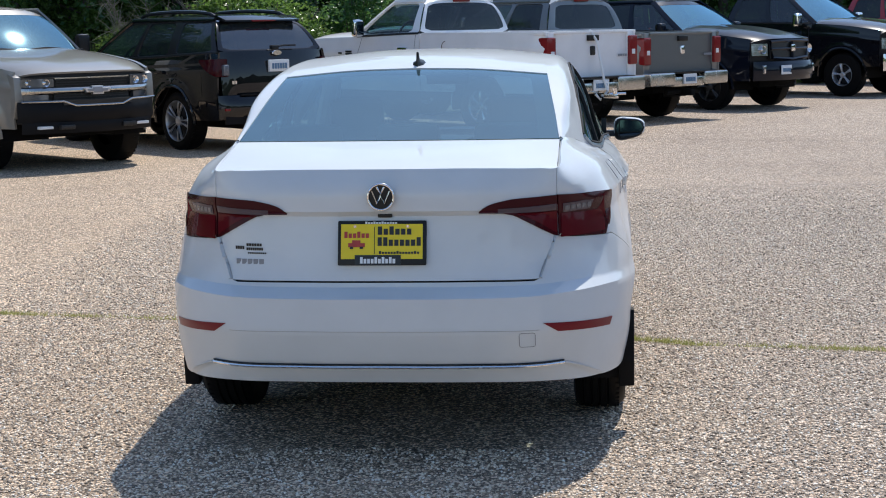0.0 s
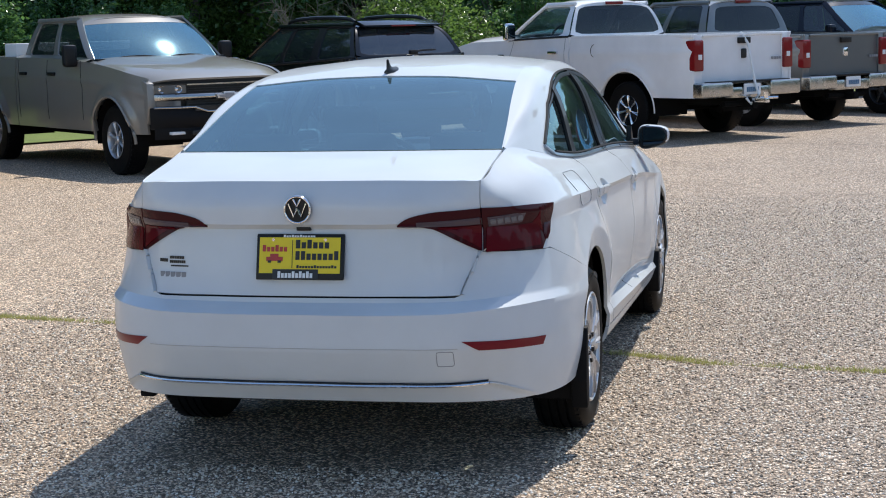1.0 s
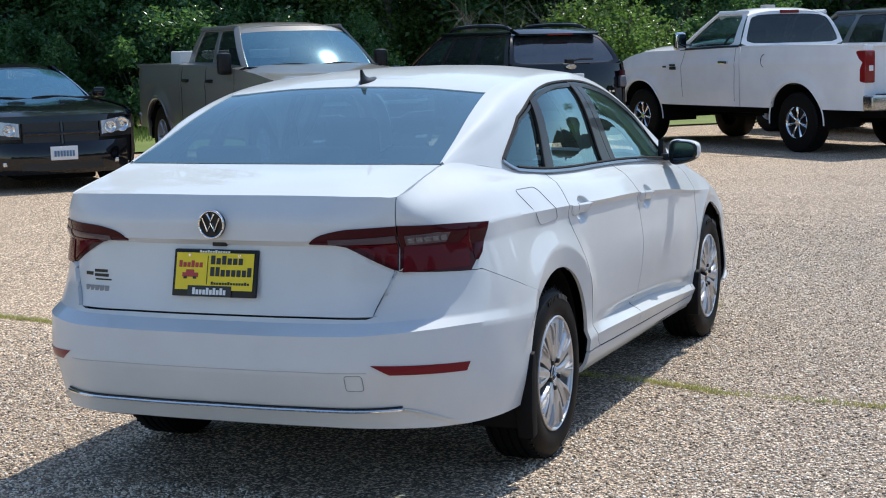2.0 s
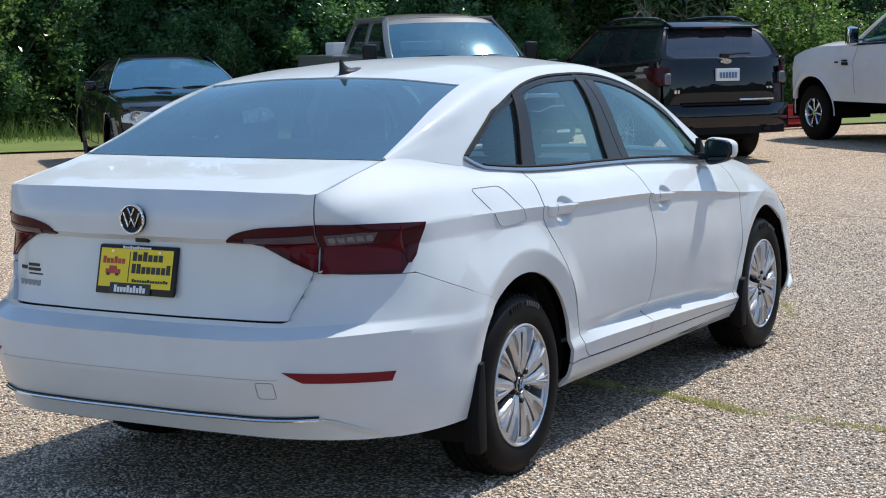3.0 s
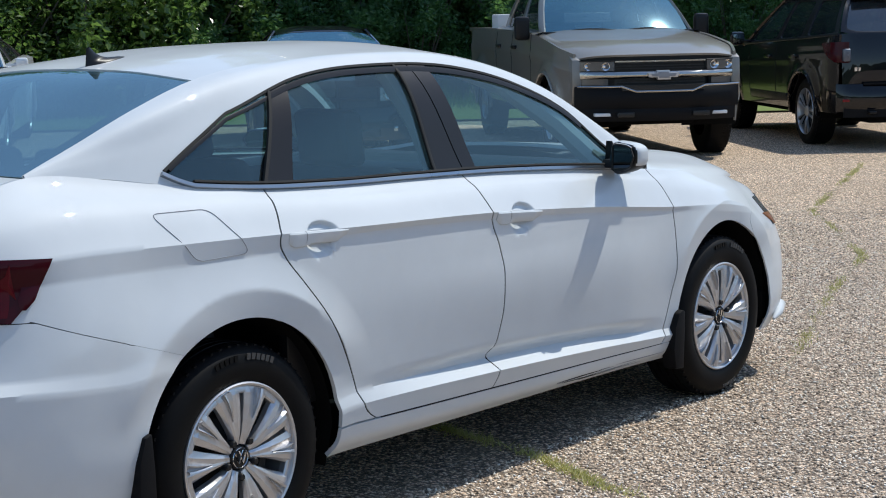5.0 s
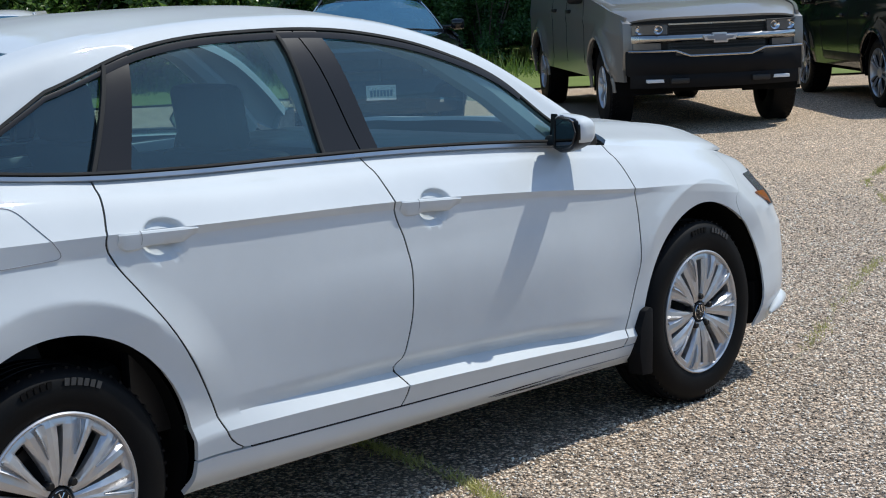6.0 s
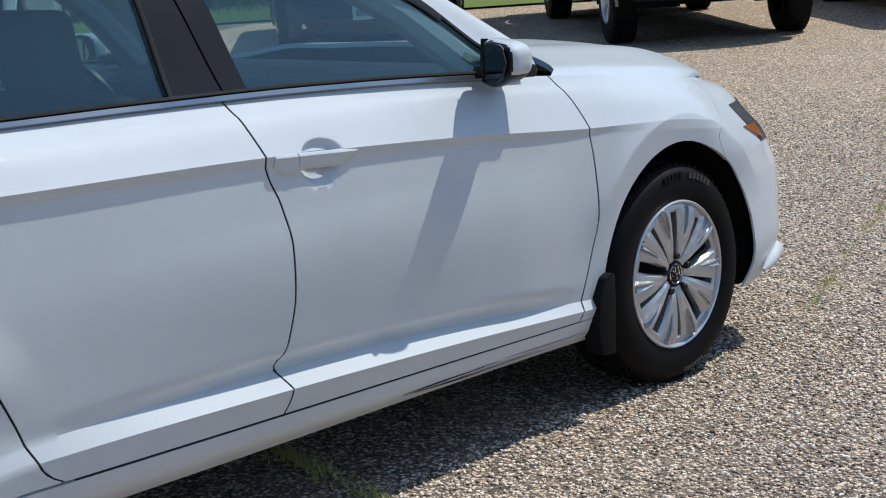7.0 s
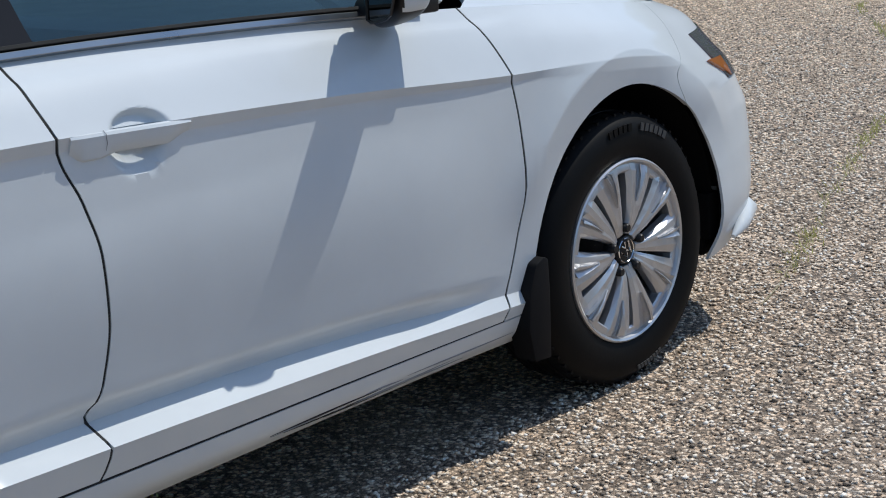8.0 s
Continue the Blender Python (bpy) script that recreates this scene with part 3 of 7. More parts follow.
for seam, z0, z1 in ((seam_rear_door, .335, 1.07), (seam_b, .31, 1.035), (seam_front_door, .30, .96)):
    both("door_seal", seam_filler(seam, z0, z1), GAP, sedan)
foot = [tuple(BODY.at(np.array([BODY.u_of_y(y, 2.0)]), np.array([2.0]))[0] - (.0045, 0, 0)) for y in np.linspace(1.70, 3.33, 60)]
both("door_seal", tube(foot, .0036, 5), GAP, sedan)


def lid_edge(z):
    """Half the width of the boot lid at a height."""
    return curve(z, [(0.66, 0.552), (0.70, 0.560), (0.84, 0.612), (0.95, 0.622), (1.09, 0.622)])


LID_Z = np.linspace(0.68, 0.86, 60)
LID_X = np.array([lid_edge(z) for z in LID_Z])


# tail: the seam between the bumper and the panels over it, by distance from the middle and then along the flank
def tail_seam(u):
    """The row of the bumper's upper edge at u."""
    p = BODY.at(np.array([u]), np.array([5.0]))[0]
    if p[0] < 0.557:
        z = 0.684
    elif p[0] < 0.616:
        z = float(np.interp(p[0] - GAPW, LID_X, LID_Z))
    elif p[1] < 0.44:
        z = lerp(0.836, 0.815, (p[0] - 0.616) / 0.19)
    else:
        z = lerp(0.815, 0.66, (p[1] - 0.44) / 0.47)
    return BODY.v_of_z(u, z)


tail_seam_table = (np.linspace(0, 3.2, 260), np.array([tail_seam(u) for u in np.linspace(0, 3.2, 260)]))


def seam_v(u):
    return float(np.interp(u, *tail_seam_table))


def tail_panel(vrows, u0, u1, n, lo=None, hi=None):
    pts = []
    for v in vrows:
        us = np.linspace(u0, u1(v) if callable(u1) else u1, n + 1)
        vv = np.full(n + 1, float(v))
        if lo is not None:
            vv = np.maximum(vv, [lo(u) for u in us])
        if hi is not None:
            vv = np.minimum(vv, [hi(u) for u in us])
        pts.append(flare(BODY.at(us, vv)))
    return np.array(pts)


def mirrored_sheet(pts, cut, depth=0.014):
    """A sheet that crosses the middle: the right half and its mirror, in one."""
    whole = np.concatenate([(pts * (-1, 1, 1))[:, :0:-1], pts], axis=1)
    bm = grid_bm(whole.tolist())
    return hem(bm, depth, lambda c: Vector((c.x, -1.0, 0.1)))


bumper_rows = rows(0, 7, {0: 16, 1: 8, 2: 6, 3: 5, 4: 4, 5: 10, 6: 2})
BU = np.concatenate([np.linspace(0, 0.5, 16)[:-1], np.linspace(0.5, 1.2, 36)[:-1], np.linspace(1.2, 1.62, 50)])
top_v = np.array([seam_v(u) - 0.006 for u in BU])
bp = np.array([flare(BODY.at(BU, np.minimum(np.full(len(BU), float(v)), top_v))) for v in bumper_rows])
# the lower apron lies a little deeper, under the chrome strip
rim_z = np.interp(bp[..., 0], [0, .62, .66, .78, 1.0], [.388, .388, .380, .30, .20])
deep = np.clip((rim_z - bp[..., 2]) / .010, 0, 1)
bp[..., 1] += .012 * deep * deep * (3 - 2 * deep)
bp, gone = cut_arches(bp)
gone |= bp[..., 1] > 1.12
bp = np.concatenate([(bp * (-1, 1, 1))[:, :0:-1], bp], axis=1)
gone = np.concatenate([gone[:, :0:-1], gone], axis=1)
rear_bumper = part("rear_bumper", hem(grid_bm(bp.tolist(), lambda i, j: not gone[i:i + 2, j:j + 2].all()), 0.02, lambda c: Vector((c.x, -1.0, 0.1))), WHITE, sedan)


lid_rows = rows(5, 9, {5: 14, 6: 4, 7: 6, 8: 6})
lid_rows[0:0] = [4.7]
lp = []
for v in lid_rows:
    x = 0.58
    for _ in range(6):
        u = float(BODY.u_of_x(x, v))
        z = BODY.at(np.array([u]), np.array([v]))[0][2]
        x = lid_edge(z) - .0012
    us = np.linspace(0, float(BODY.u_of_x(x, v)), 26)
    lp.append(np.maximum(BODY.at(us, np.full(26, v)), (-9, -9, 0.6858)))
lid_back = np.array(lp)
# the lid's upper deck, from the spoiler edge to the rear window
edge_row = lid_back[-1]
deck = [edge_row]
side_line = BODY.table(9.0)[1]
side_line = side_line[(side_line[:, 1] < .75) & (side_line[:, 0] > .60)]
for s in np.linspace(0, 1, 17)[1:]:
    row = []
    for j, p in enumerate(edge_row):
        a = j / 25
        y = lerp(p[1], lerp(0.5975, 0.6005, a), s)
        ye = lerp(edge_row[-1][1], .6005, s)
        xe = min(float(np.interp(ye, side_line[:, 1], side_line[:, 0])) - .0045, .6225)
        ze = float(np.interp(ye, side_line[:, 1], side_line[:, 2]))
        lift = 0.010 * (1 - (1 - s) ** 6) - 0.010 * s
        z = lerp(lerp(p[2], 1.1545, s) + lift, ze, a ** 5)
        row.append((xe * a, y, min(z, 1.1555)))
    deck.append(np.array(row))
trunk_lid = part("trunk_lid", mirrored_sheet(np.array(list(lid_back) + deck[1:]), False), WHITE, sedan, "", 24)

# quarter panels: from the lid's side to the rear door, over the bumper seam, up to the belt
q_rows = rows(2, 9, {2: 4, 3: 5, 4: 7, 5: 22, 6: 9, 7: 8, 8: 7})
qp = []
for v in q_rows:
    x = 0.60
    for _ in range(6):
        u0 = float(BODY.u_of_x(x, max(v, 4.7)))
        x = lid_edge(BODY.at(np.array([u0]), np.array([max(v, 4.7)]))[0][2]) + .0016
    y = 1.3
    for _ in range(6):
        u1 = float(BODY.u_of_y(y, v))
        y = seam_rear_door(BODY.at(np.array([u1]), np.array([v]))[0][2]) - GAPW
    us = np.concatenate([np.linspace(u0, 0.74, 8)[:-1], np.linspace(0.74, 1.52, 64)[:-1], np.linspace(1.52, u1, 110)])
    vv = np.maximum(np.full(len(us), float(v)), [seam_v(u) + 0.006 if BODY.at(np.array([u]), np.array([3.0]))[0][1] < 0.95 else 2.06 for u in us])
    qp.append(flare(BODY.at(us, vv)))
both("quarter_panel", sheet(np.array(qp), True, 0.014), WHITE, sedan)

# front bumper
fp = []
for v in rows(0, 9, {0: 5, 1: 5, 2: 14, 3: 9, 4: 6, 5: 5, 6: 5, 7: 5, 8: 5}):
    y = 4.1
    for _ in range(6):
        u0 = float(BODY.u_of_y(y, v))
        y = seam_nose(BODY.at(np.array([u0]), np.array([v]))[0][2]) + .0008
    us = np.concatenate([np.linspace(BODY.k[-1], u0 + .30, 24)[:-1], np.linspace(u0 + .30, u0, 46)])
    fp.append(flare(BODY.at(us, np.full(len(us), v))))
whole, gone = cut_arches(np.array(fp))
whole = np.concatenate([(whole * (-1, 1, 1))[:, :0:-1], whole], axis=1)
gone = np.concatenate([gone[:, :0:-1], gone], axis=1)
front_bumper = part("front_bumper", hem(grid_bm(whole.tolist(), lambda i, j: not gone[i:i + 2, j:j + 2].all()), 0.007, lambda c: Vector((c.x, 1.0, 0.1))), WHITE, sedan)

# the lip along the bumper's lower corners
lip = [(.846, 4.285, .238), (.838, 4.34, .258), (.796, 4.435, .272), (.70, 4.525, .276), (.55, 4.61, .274)]
lip_bm = tube(lip, [.006, .020, .026, .025, .016], 12)
both("bumper_lip", lip_bm, WHITE, front_bumper)

# bonnet and nose
hood = []
for s in np.linspace(0, 1, 26):
    row = []
    for a in np.linspace(-1, 1, 41):
        ye = lerp(3.36, 4.20, s)
        u = BODY.u_of_y(ye, 9.0)
        e = BODY.at(np.array([u]), np.array([9.0]))[0]
        yc = lerp(3.62, 4.585, s)
        k = 1 - a * a
        ridge = 0.012 * math.exp(-((abs(a) - 0.62) / 0.12) ** 2)
        row.append((e[0] * a * lerp(0.99, 1.0, s), ye + (yc - ye) * k ** 0.62, e[2] + (lerp(0.056, 0.082, s) * k ** 0.75 + ridge) * (1 - s ** 6) - s ** 5 * 0.03 * k))
    hood.append(row)
part("hood", hem(grid_bm(hood), 0.015, lambda c: Vector((0, 0.2, 1))), WHITE, sedan)

# dark structure behind the gaps
inner = []
for v in rows(0, 9, {k: 2 for k in range(9)}):
    us = np.linspace(0, BODY.k[-1], 160)
    p = BODY.at(us, np.full(160, v))
    p[:, 0] *= 0.965
    p[:, 1] = 2.35 + (p[:, 1] - 2.35) * 0.988
    p[:, 2] -= 0.006
    inner.append(p)
inner = np.array(inner)
hole = np.zeros(inner.shape[:2], bool)
for yc, zc, r in ARCHES:
    hole |= (np.hypot(inner[..., 1] - yc, inner[..., 2] - zc) < r + 0.02) | ((np.abs(inner[..., 1] - yc) < r) & (inner[..., 2] < zc))
shell = grid_bm(inner.tolist(), lambda i, j: not hole[i:i + 2, j:j + 2].any())
shell2 = mirror_x(shell.copy())
part("inner_shell", merge(shell, shell2), GAP, sedan, "dark structure behind the panel gaps")
part("underbody", merge(box(-.55, .55, .35, .78, .31, .36, .02), box(-.52, .52, .7, 4.2, .22, .32, .02), box(-.79, .79, 1.53, 3.42, .245, .31, .02), box(-.6, .6, 4.25, 4.55, .22, .3, .02)), UNDER, sedan)


def wheel_well(yc):
    """Dark liner over a wheel."""
    pts = []
    for i in range(25):
        a = math.pi * i / 24
        y, z = yc + 0.40 * math.cos(a), 0.335 + 0.40 * math.sin(a)
        pts.append([(.50, y, z), (.835, y, z)])
    low0, low1 = [(.50, yc + .39, .205), (.81, yc + .39, .205)], [(.50, yc - .40, .25), (.80, yc - .40, .25)]
    bm = grid_bm([low0] + pts + [low1])
    vs = [bm.verts.new((.50, yc + 0.40 * math.cos(math.pi * i / 24), .335 + .40 * math.sin(math.pi * i / 24))) for i in range(25)]
    vs += [bm.verts.new((.50, yc - .4, .25)), bm.verts.new((.50, yc + .4, .25))]
    bm.faces.new(vs)
    return bm


for yc in (1.126, 3.813):
    both("wheel_liner", wheel_well(yc), UNDER, sedan)
both("liner_foot", merge(box(.50, .812, 4.19, 4.25, .207, .37, .003), box(.50, .836, 4.192, 4.24, .25, .37, .003)), UNDER, sedan)

# ---- the sedan's upper body ----
GY = (0.60, 0.80, 1.0, 1.28, 1.6, 2.0, 2.4, 2.7, 2.95, 3.15, 3.30)


def upper(*xz):
    return [(x, y, z) for y, (x, z) in zip(GY, xz)]


def belt(y):
    return BODY.at(np.array([BODY.u_of_y(y, 9.0)]), np.array([9.0]))[0]


TOP_LINES = [
    [tuple(belt(y)) for y in GY],
    upper((.634, 1.160), (.652, 1.192), (.671, 1.225), (.674, 1.288), (.645, 1.378), (.626, 1.404), (.632, 1.380), (.655, 1.312), (.695, 1.205), (.762, 1.045), (.80, .982)),
    upper((.628, 1.165), (.628, 1.226), (.642, 1.292), (.625, 1.368), (.602, 1.416), (.585, 1.436), (.590, 1.418), (.612, 1.358), (.645, 1.268), (.700, 1.148), (.75, 1.045)),
    upper((.620, 1.163), (.602, 1.234), (.580, 1.306), (.553, 1.387), (.530, 1.428), (.520, 1.447), (.525, 1.433), (.555, 1.376), (.595, 1.286), (.650, 1.165), (.71, 1.058)),
    upper((.310, 1.161), (.305, 1.238), (.295, 1.315), (.280, 1.406), (.270, 1.452), (.265, 1.470), (.265, 1.462), (.280, 1.409), (.300, 1.322), (.330, 1.208), (.36, 1.105)),
    upper((0, 1.161), (0, 1.239), (0, 1.317), (0, 1.409), (0, 1.457), (0, 1.476), (0, 1.470), (0, 1.419), (0, 1.333), (0, 1.222), (0, 1.118)),
]
TOP = Skin(TOP_LINES, {0, 3}, mirrored=False)


def dlo_row(y):
    """The row of the side windows' upper edge."""
    if y <= 1.0:
        return 0.0
    if y >= 1.28:
        return 1.0
    z = curve(y, [(1.0, 1.137), (1.085, 1.186), (1.28, 1.288)])
    u = float(TOP.u_of_y(y, 0.5))
    vs = np.linspace(0, 1, 60)
    p = TOP.at(np.full(60, u), vs)
    return float(np.interp(z, np.maximum.accumulate(p[:, 2]), vs))


def sill_row(y):
    """The row of the side windows' lower edge, which kicks up at the rear."""
    if y >= 1.30:
        return 0.0
    z = curve(y, [(1.0, 1.137), (1.05, 1.112), (1.13, 1.086), (1.22, 1.072), (1.30, belt(1.30)[2])])
    u = float(TOP.u_of_y(y, 0.5))
    vs = np.linspace(0, 1, 60)
    p = TOP.at(np.full(60, u), vs)
    return float(np.interp(z, np.maximum.accumulate(p[:, 2]), vs))


def top_at(y, v, sink=0.0):
    p = TOP.at(np.array([TOP.u_of_y(y, v)]), np.array([v]))[0]
    return (p[0] - sink, p[1], p[2])


# pillars and roof rails in body colour
ys = np.concatenate([np.linspace(0.60, 1.0, 14)[:-1], np.linspace(1.0, 1.3, 22)[:-1], np.linspace(1.3, 3.30, 60)])
lows = [dlo_row(y) for y in ys]
pts = []
for v in rows(0, 3, {0: 10, 1: 6, 2: 4}):
    pts.append([top_at(y, max(v, lo)) for y, lo in zip(ys, lows)])
both("side_frame", hem(grid_bm(pts), 0.03, lambda c: Vector((1, 0, .6))), WHITE, sedan)
low_ys = np.linspace(1.0, 1.30, 20)
low_rows = [sill_row(y) for y in low_ys]
both("window_sill_corner", hem(grid_bm([[top_at(y, k * r) for y, r in zip(low_ys, low_rows)] for k in np.linspace(0, 1, 5)]), 0.012, lambda c: Vector((1, 0, .6))), WHITE, sedan)

pts = []
for v in rows(3, 5, {3: 8, 4: 8}):
    e = (v - 3) / 2
    us = np.linspace(float(TOP.u_of_y(lerp(1.268, 1.30, e), v)), float(TOP.u_of_y(2.60, v)), 40)
    pts.append(TOP.at(us, np.full(40, v)))
pts = np.array(pts)
pts = np.concatenate([pts, (pts * (-1, 1, 1))[-2::-1]])
roof = part("roof", hem(grid_bm(pts.tolist()), 0.02, lambda c: Vector((0, 0, 1))), WHITE, sedan)


def pane_over(y0, y1, sink=0.004, n=24):
    out = []
    for v in rows(3, 5, {3: 8, 4: 8}):
        us = np.linspace(float(TOP.u_of_y(y0, v)), float(TOP.u_of_y(y1, v)), n)
        q = TOP.at(us, np.full(n, v))
        q[:, 2] -= sink
        out.append(q)
    out = np.array(out)
    return np.concatenate([out, (out * (-1, 1, 1))[-2::-1]])


rear_pts = pane_over(0.602, 1.285, n=60)
part("rear_window", hem(grid_bm(rear_pts.tolist()), 0.004, lambda c: Vector((0, -1, 1))), GLASS_REAR, sedan, "dark tinted rear window")
part("windshield", hem(grid_bm(pane_over(2.60, 3.30).tolist()), 0.004, lambda c: Vector((0, 1, 1))), GLASS, sedan)


def border(pts, w_side, w_top, w_low):
    """The black printed edge of the rear window, just under the pane."""
    r, c = pts.shape[:2]
    p = pts.copy()
    p[..., 2] -= 0.006
    keep = np.ones((r, c), bool)
    keep[w_side:r - w_side, w_low:c - w_top] = False
    return grid_bm(p.tolist(), lambda i, j: keep[i:i + 2, j:j + 2].any())


part("rear_window_edge", border(rear_pts, 2, 2, 0), GAP, sedan)


def ribbon(line_pts, width, thick, out=(1, 0, 0.45)):
    """A flat strip with thickness along points on the flank; width runs inside the window's plane."""
    bm = bmesh.new()
    pts = [Vector(p) for p in line_pts]
    o = Vector(out).normalized()
    ring = []
    for i, p in enumerate(pts):
        d = (pts[min(i + 1, len(pts) - 1)] - pts[max(i - 1, 0)]).normalized()
        w = o.cross(d).normalized() * width / 2
        ring.append([bm.verts.new(p + q) for q in (w + o * thick, w * 0.8 + o * thick * 1.15, -w * 0.8 + o * thick * 1.15, -w + o * thick, -w - o * thick, w - o * thick)])
    for a, b in zip(ring, ring[1:]):
        for k in range(6):
            bm.faces.new((a[k], a[(k + 1) % 6], b[(k + 1) % 6], b[k]))
    bm.faces.new(ring[0]), bm.faces.new(ring[-1][::-1])
    bmesh.ops.recalc_face_normals(bm, faces=bm.faces[:])
    return bm


def side_pane(y0, y1, slant0=0.0, slant1=0.0, n=30, inset=0.006):
    """A side window: from y0 to y1 at the belt, leaning by the slants towards the roof."""
    out = []
    for s in np.linspace(0, 1, 13):
        row = []
        for a in np.linspace(0, 1, n):
            y = lerp(y0 + slant0 * s, y1 + slant1 * s, a)
            v = lerp(sill_row(y), max(dlo_row(y), sill_row(y) + 0.001), s)
            row.append(top_at(y, v, inset))
        out.append(row)
    return hem(grid_bm(out), 0.004, lambda c: Vector((1, 0, .3)))


dlo_top = [top_at(y, dlo_row(y), -0.001) for y in np.linspace(1.012, 3.16, 80)]
for side, (door_r, door_f) in enumerate(zip(rear_doors, front_doors)):
    s = 1 if side == 0 else -1
    flip = (lambda b: b) if s == 1 else mirror_x

    def win(name, bm, mat, parent, label=""):
        return part(name, flip(bm), mat, parent, label)

    win("window", side_pane(1.40, 2.18, 0.12, -0.06), GLASS, door_r)
    win("window", side_pane(2.27, 3.17, -0.07, 0.0), GLASS, door_f)
    win("quarter_window", side_pane(1.004, 1.36, 0.0, 0.10), GLASS, sedan)
    # dark frames
    low = [top_at(y, dlo_row(y) - 0.062, -0.001) for y in np.linspace(1.47, 3.02, 60)]
    win("window_frame", ribbon(low, 0.019, 0.002), PILLAR, sedan, "glossy black window frame")
    win("window_seal", ribbon(dlo_top, 0.009, 0.004), GAP, sedan)
    rear_edge = [top_at(y, max(0.02, dlo_row(y) - 0.07), -0.001) for y in np.linspace(1.03, 1.47, 24)]
    win("window_seal", ribbon(rear_edge, 0.012, 0.003), PILLAR, sedan)
    belt_pts = [top_at(y, 0.012, -0.004) for y in np.linspace(1.30, 3.22, 50)]
    kick = [top_at(y, sill_row(y) + 0.012, -0.004) for y in np.linspace(1.0, 1.30, 20)]
    win("belt_moulding", ribbon(kick + belt_pts[1:], 0.013, 0.006), SATIN, sedan, "bright belt moulding")
    seal = [(p[0] - 0.002, p[1], p[2] + 0.013) for p in kick[6:] + belt_pts[1:-3]]
    win("window_seal", ribbon(seal, 0.007, 0.005), GAP, sedan)

    def post(ya, yb, yc, yd, out=0.001):
        """A dark post: ya to yb at the belt, yc to yd at the roof."""
        rws = []
        for k in np.linspace(0, 1, 10):
            rws.append([top_at(y, k * 0.985 + 0.01, -out) for y in np.linspace(lerp(ya, yc, k), lerp(yb, yd, k), 5)])
        return hem(grid_bm(rws), 0.012, lambda c: Vector((1, 0, .3)))
    win("door_post", post(2.120, 2.253, 2.085, 2.143), PILLAR, door_r, "glossy black door post")
    win("door_post", post(2.259, 2.325, 2.149, 2.236), PILLAR, door_f, "glossy black door post")
    win("door_post", post(1.352, 1.456, 1.482, 1.557), PILLAR, door_r, "glossy black door post")
    win("window_seal", ribbon([top_at(lerp(1.340, 1.472, k), k * 0.98 + 0.01, -0.003) for k in np.linspace(0, 1, 10)], 0.012, 0.005), GAP, sedan)
    win("window_seal", ribbon([top_at(lerp(2.110, 2.078, k), k * 0.98 + 0.01, -0.001) for k in np.linspace(0, 1, 10)], 0.012, 0.004), GAP, door_r)
    # mirror triangle and mirror
    win("mirror_sail", prism([(3.10, 1.0), (3.23, .975), (3.20, .995), (3.11, 1.085)], "x", .775, .802, .002), TRIM, door_f)
    arm = merge(prism([(3.03, .992), (3.15, .985), (3.15, 1.018), (3.05, 1.022)], "x", .80, .93, .008))
    win("mirror_arm", arm, TRIM, door_f)

    def shell_of(x0, x1, y0, y1, z0, z1, tip):
        """A mirror housing: a rounded shell, fuller at its inner end."""
        bm = bmesh.new()
        bmesh.ops.create_cube(bm, size=2.0)
        bmesh.ops.subdivide_edges(bm, edges=bm.edges[:], cuts=15, use_grid_fill=True)
        for v in bm.verts:
            c = v.co
            n = Vector(c)
            l4 = (abs(n.x) ** 3.4 + abs(n.y) ** 3.4 + abs(n.z) ** 3.4) ** (1 / 3.4)
            n /= l4
            k = (n.x + 1) / 2
            zz = n.z * lerp(1.0, tip, k)
            yy = n.y if n.y < 0 else n.y * (1 - 0.25 * n.z * n.z) * lerp(1, .88, k)
            v.co = (lerp(x0, x1, (n.x + 1) / 2), lerp(y0, y1, (yy + 1) / 2) + 0.010 * k * k * (yy + 1) / 2 - lerp(.062, .030, (yy + 1) / 2) * k, lerp(z0 + .034 * k ** 1.5, z1 - .006 * k, (zz + 1) / 2))
        return bm
    cap = win("mirror", shell_of(.840, 1.002, 3.025, 3.098, .962, 1.098, .90), [WHITE, TRIM], door_f, "white mirror with a black rear face")
    for f in cap.data.polygons:
        if f.center.z < 1.008 or f.center.y < 3.040 - .060 * max(0.0, (abs(f.center.x) - .84) / .162):
            f.material_index = 1
    glass_pts = []
    for k in np.linspace(0, 1, 9):
        half = math.sqrt(max(0.0, 1 - (2 * k - 1) ** 4)) * 0.052 * lerp(1.05, .70, k)
        glass_pts.append([(lerp(.850, .996, k), 3.021 - 0.064 * k + .05 * half * a, 1.030 + .012 * k + half * a) for a in (-1, -.5, 0, .5, 1)])
    win("mirror_pane", grid_bm(glass_pts), MIRROR, cap)
    rim_pts = [r[0] for r in glass_pts] + [r[-1] for r in glass_pts[::-1]]
    win("mirror_rim", tube([(x, y - 0.001, z) for x, y, z in rim_pts[1:-1]], 0.0032, 6, True), TRIM, cap)
    win("mirror_edge", tube([(x + .003, y - .001, z + .004) for x, y, z in rim_pts[10:16]], 0.0022, 6), CHROME, cap)


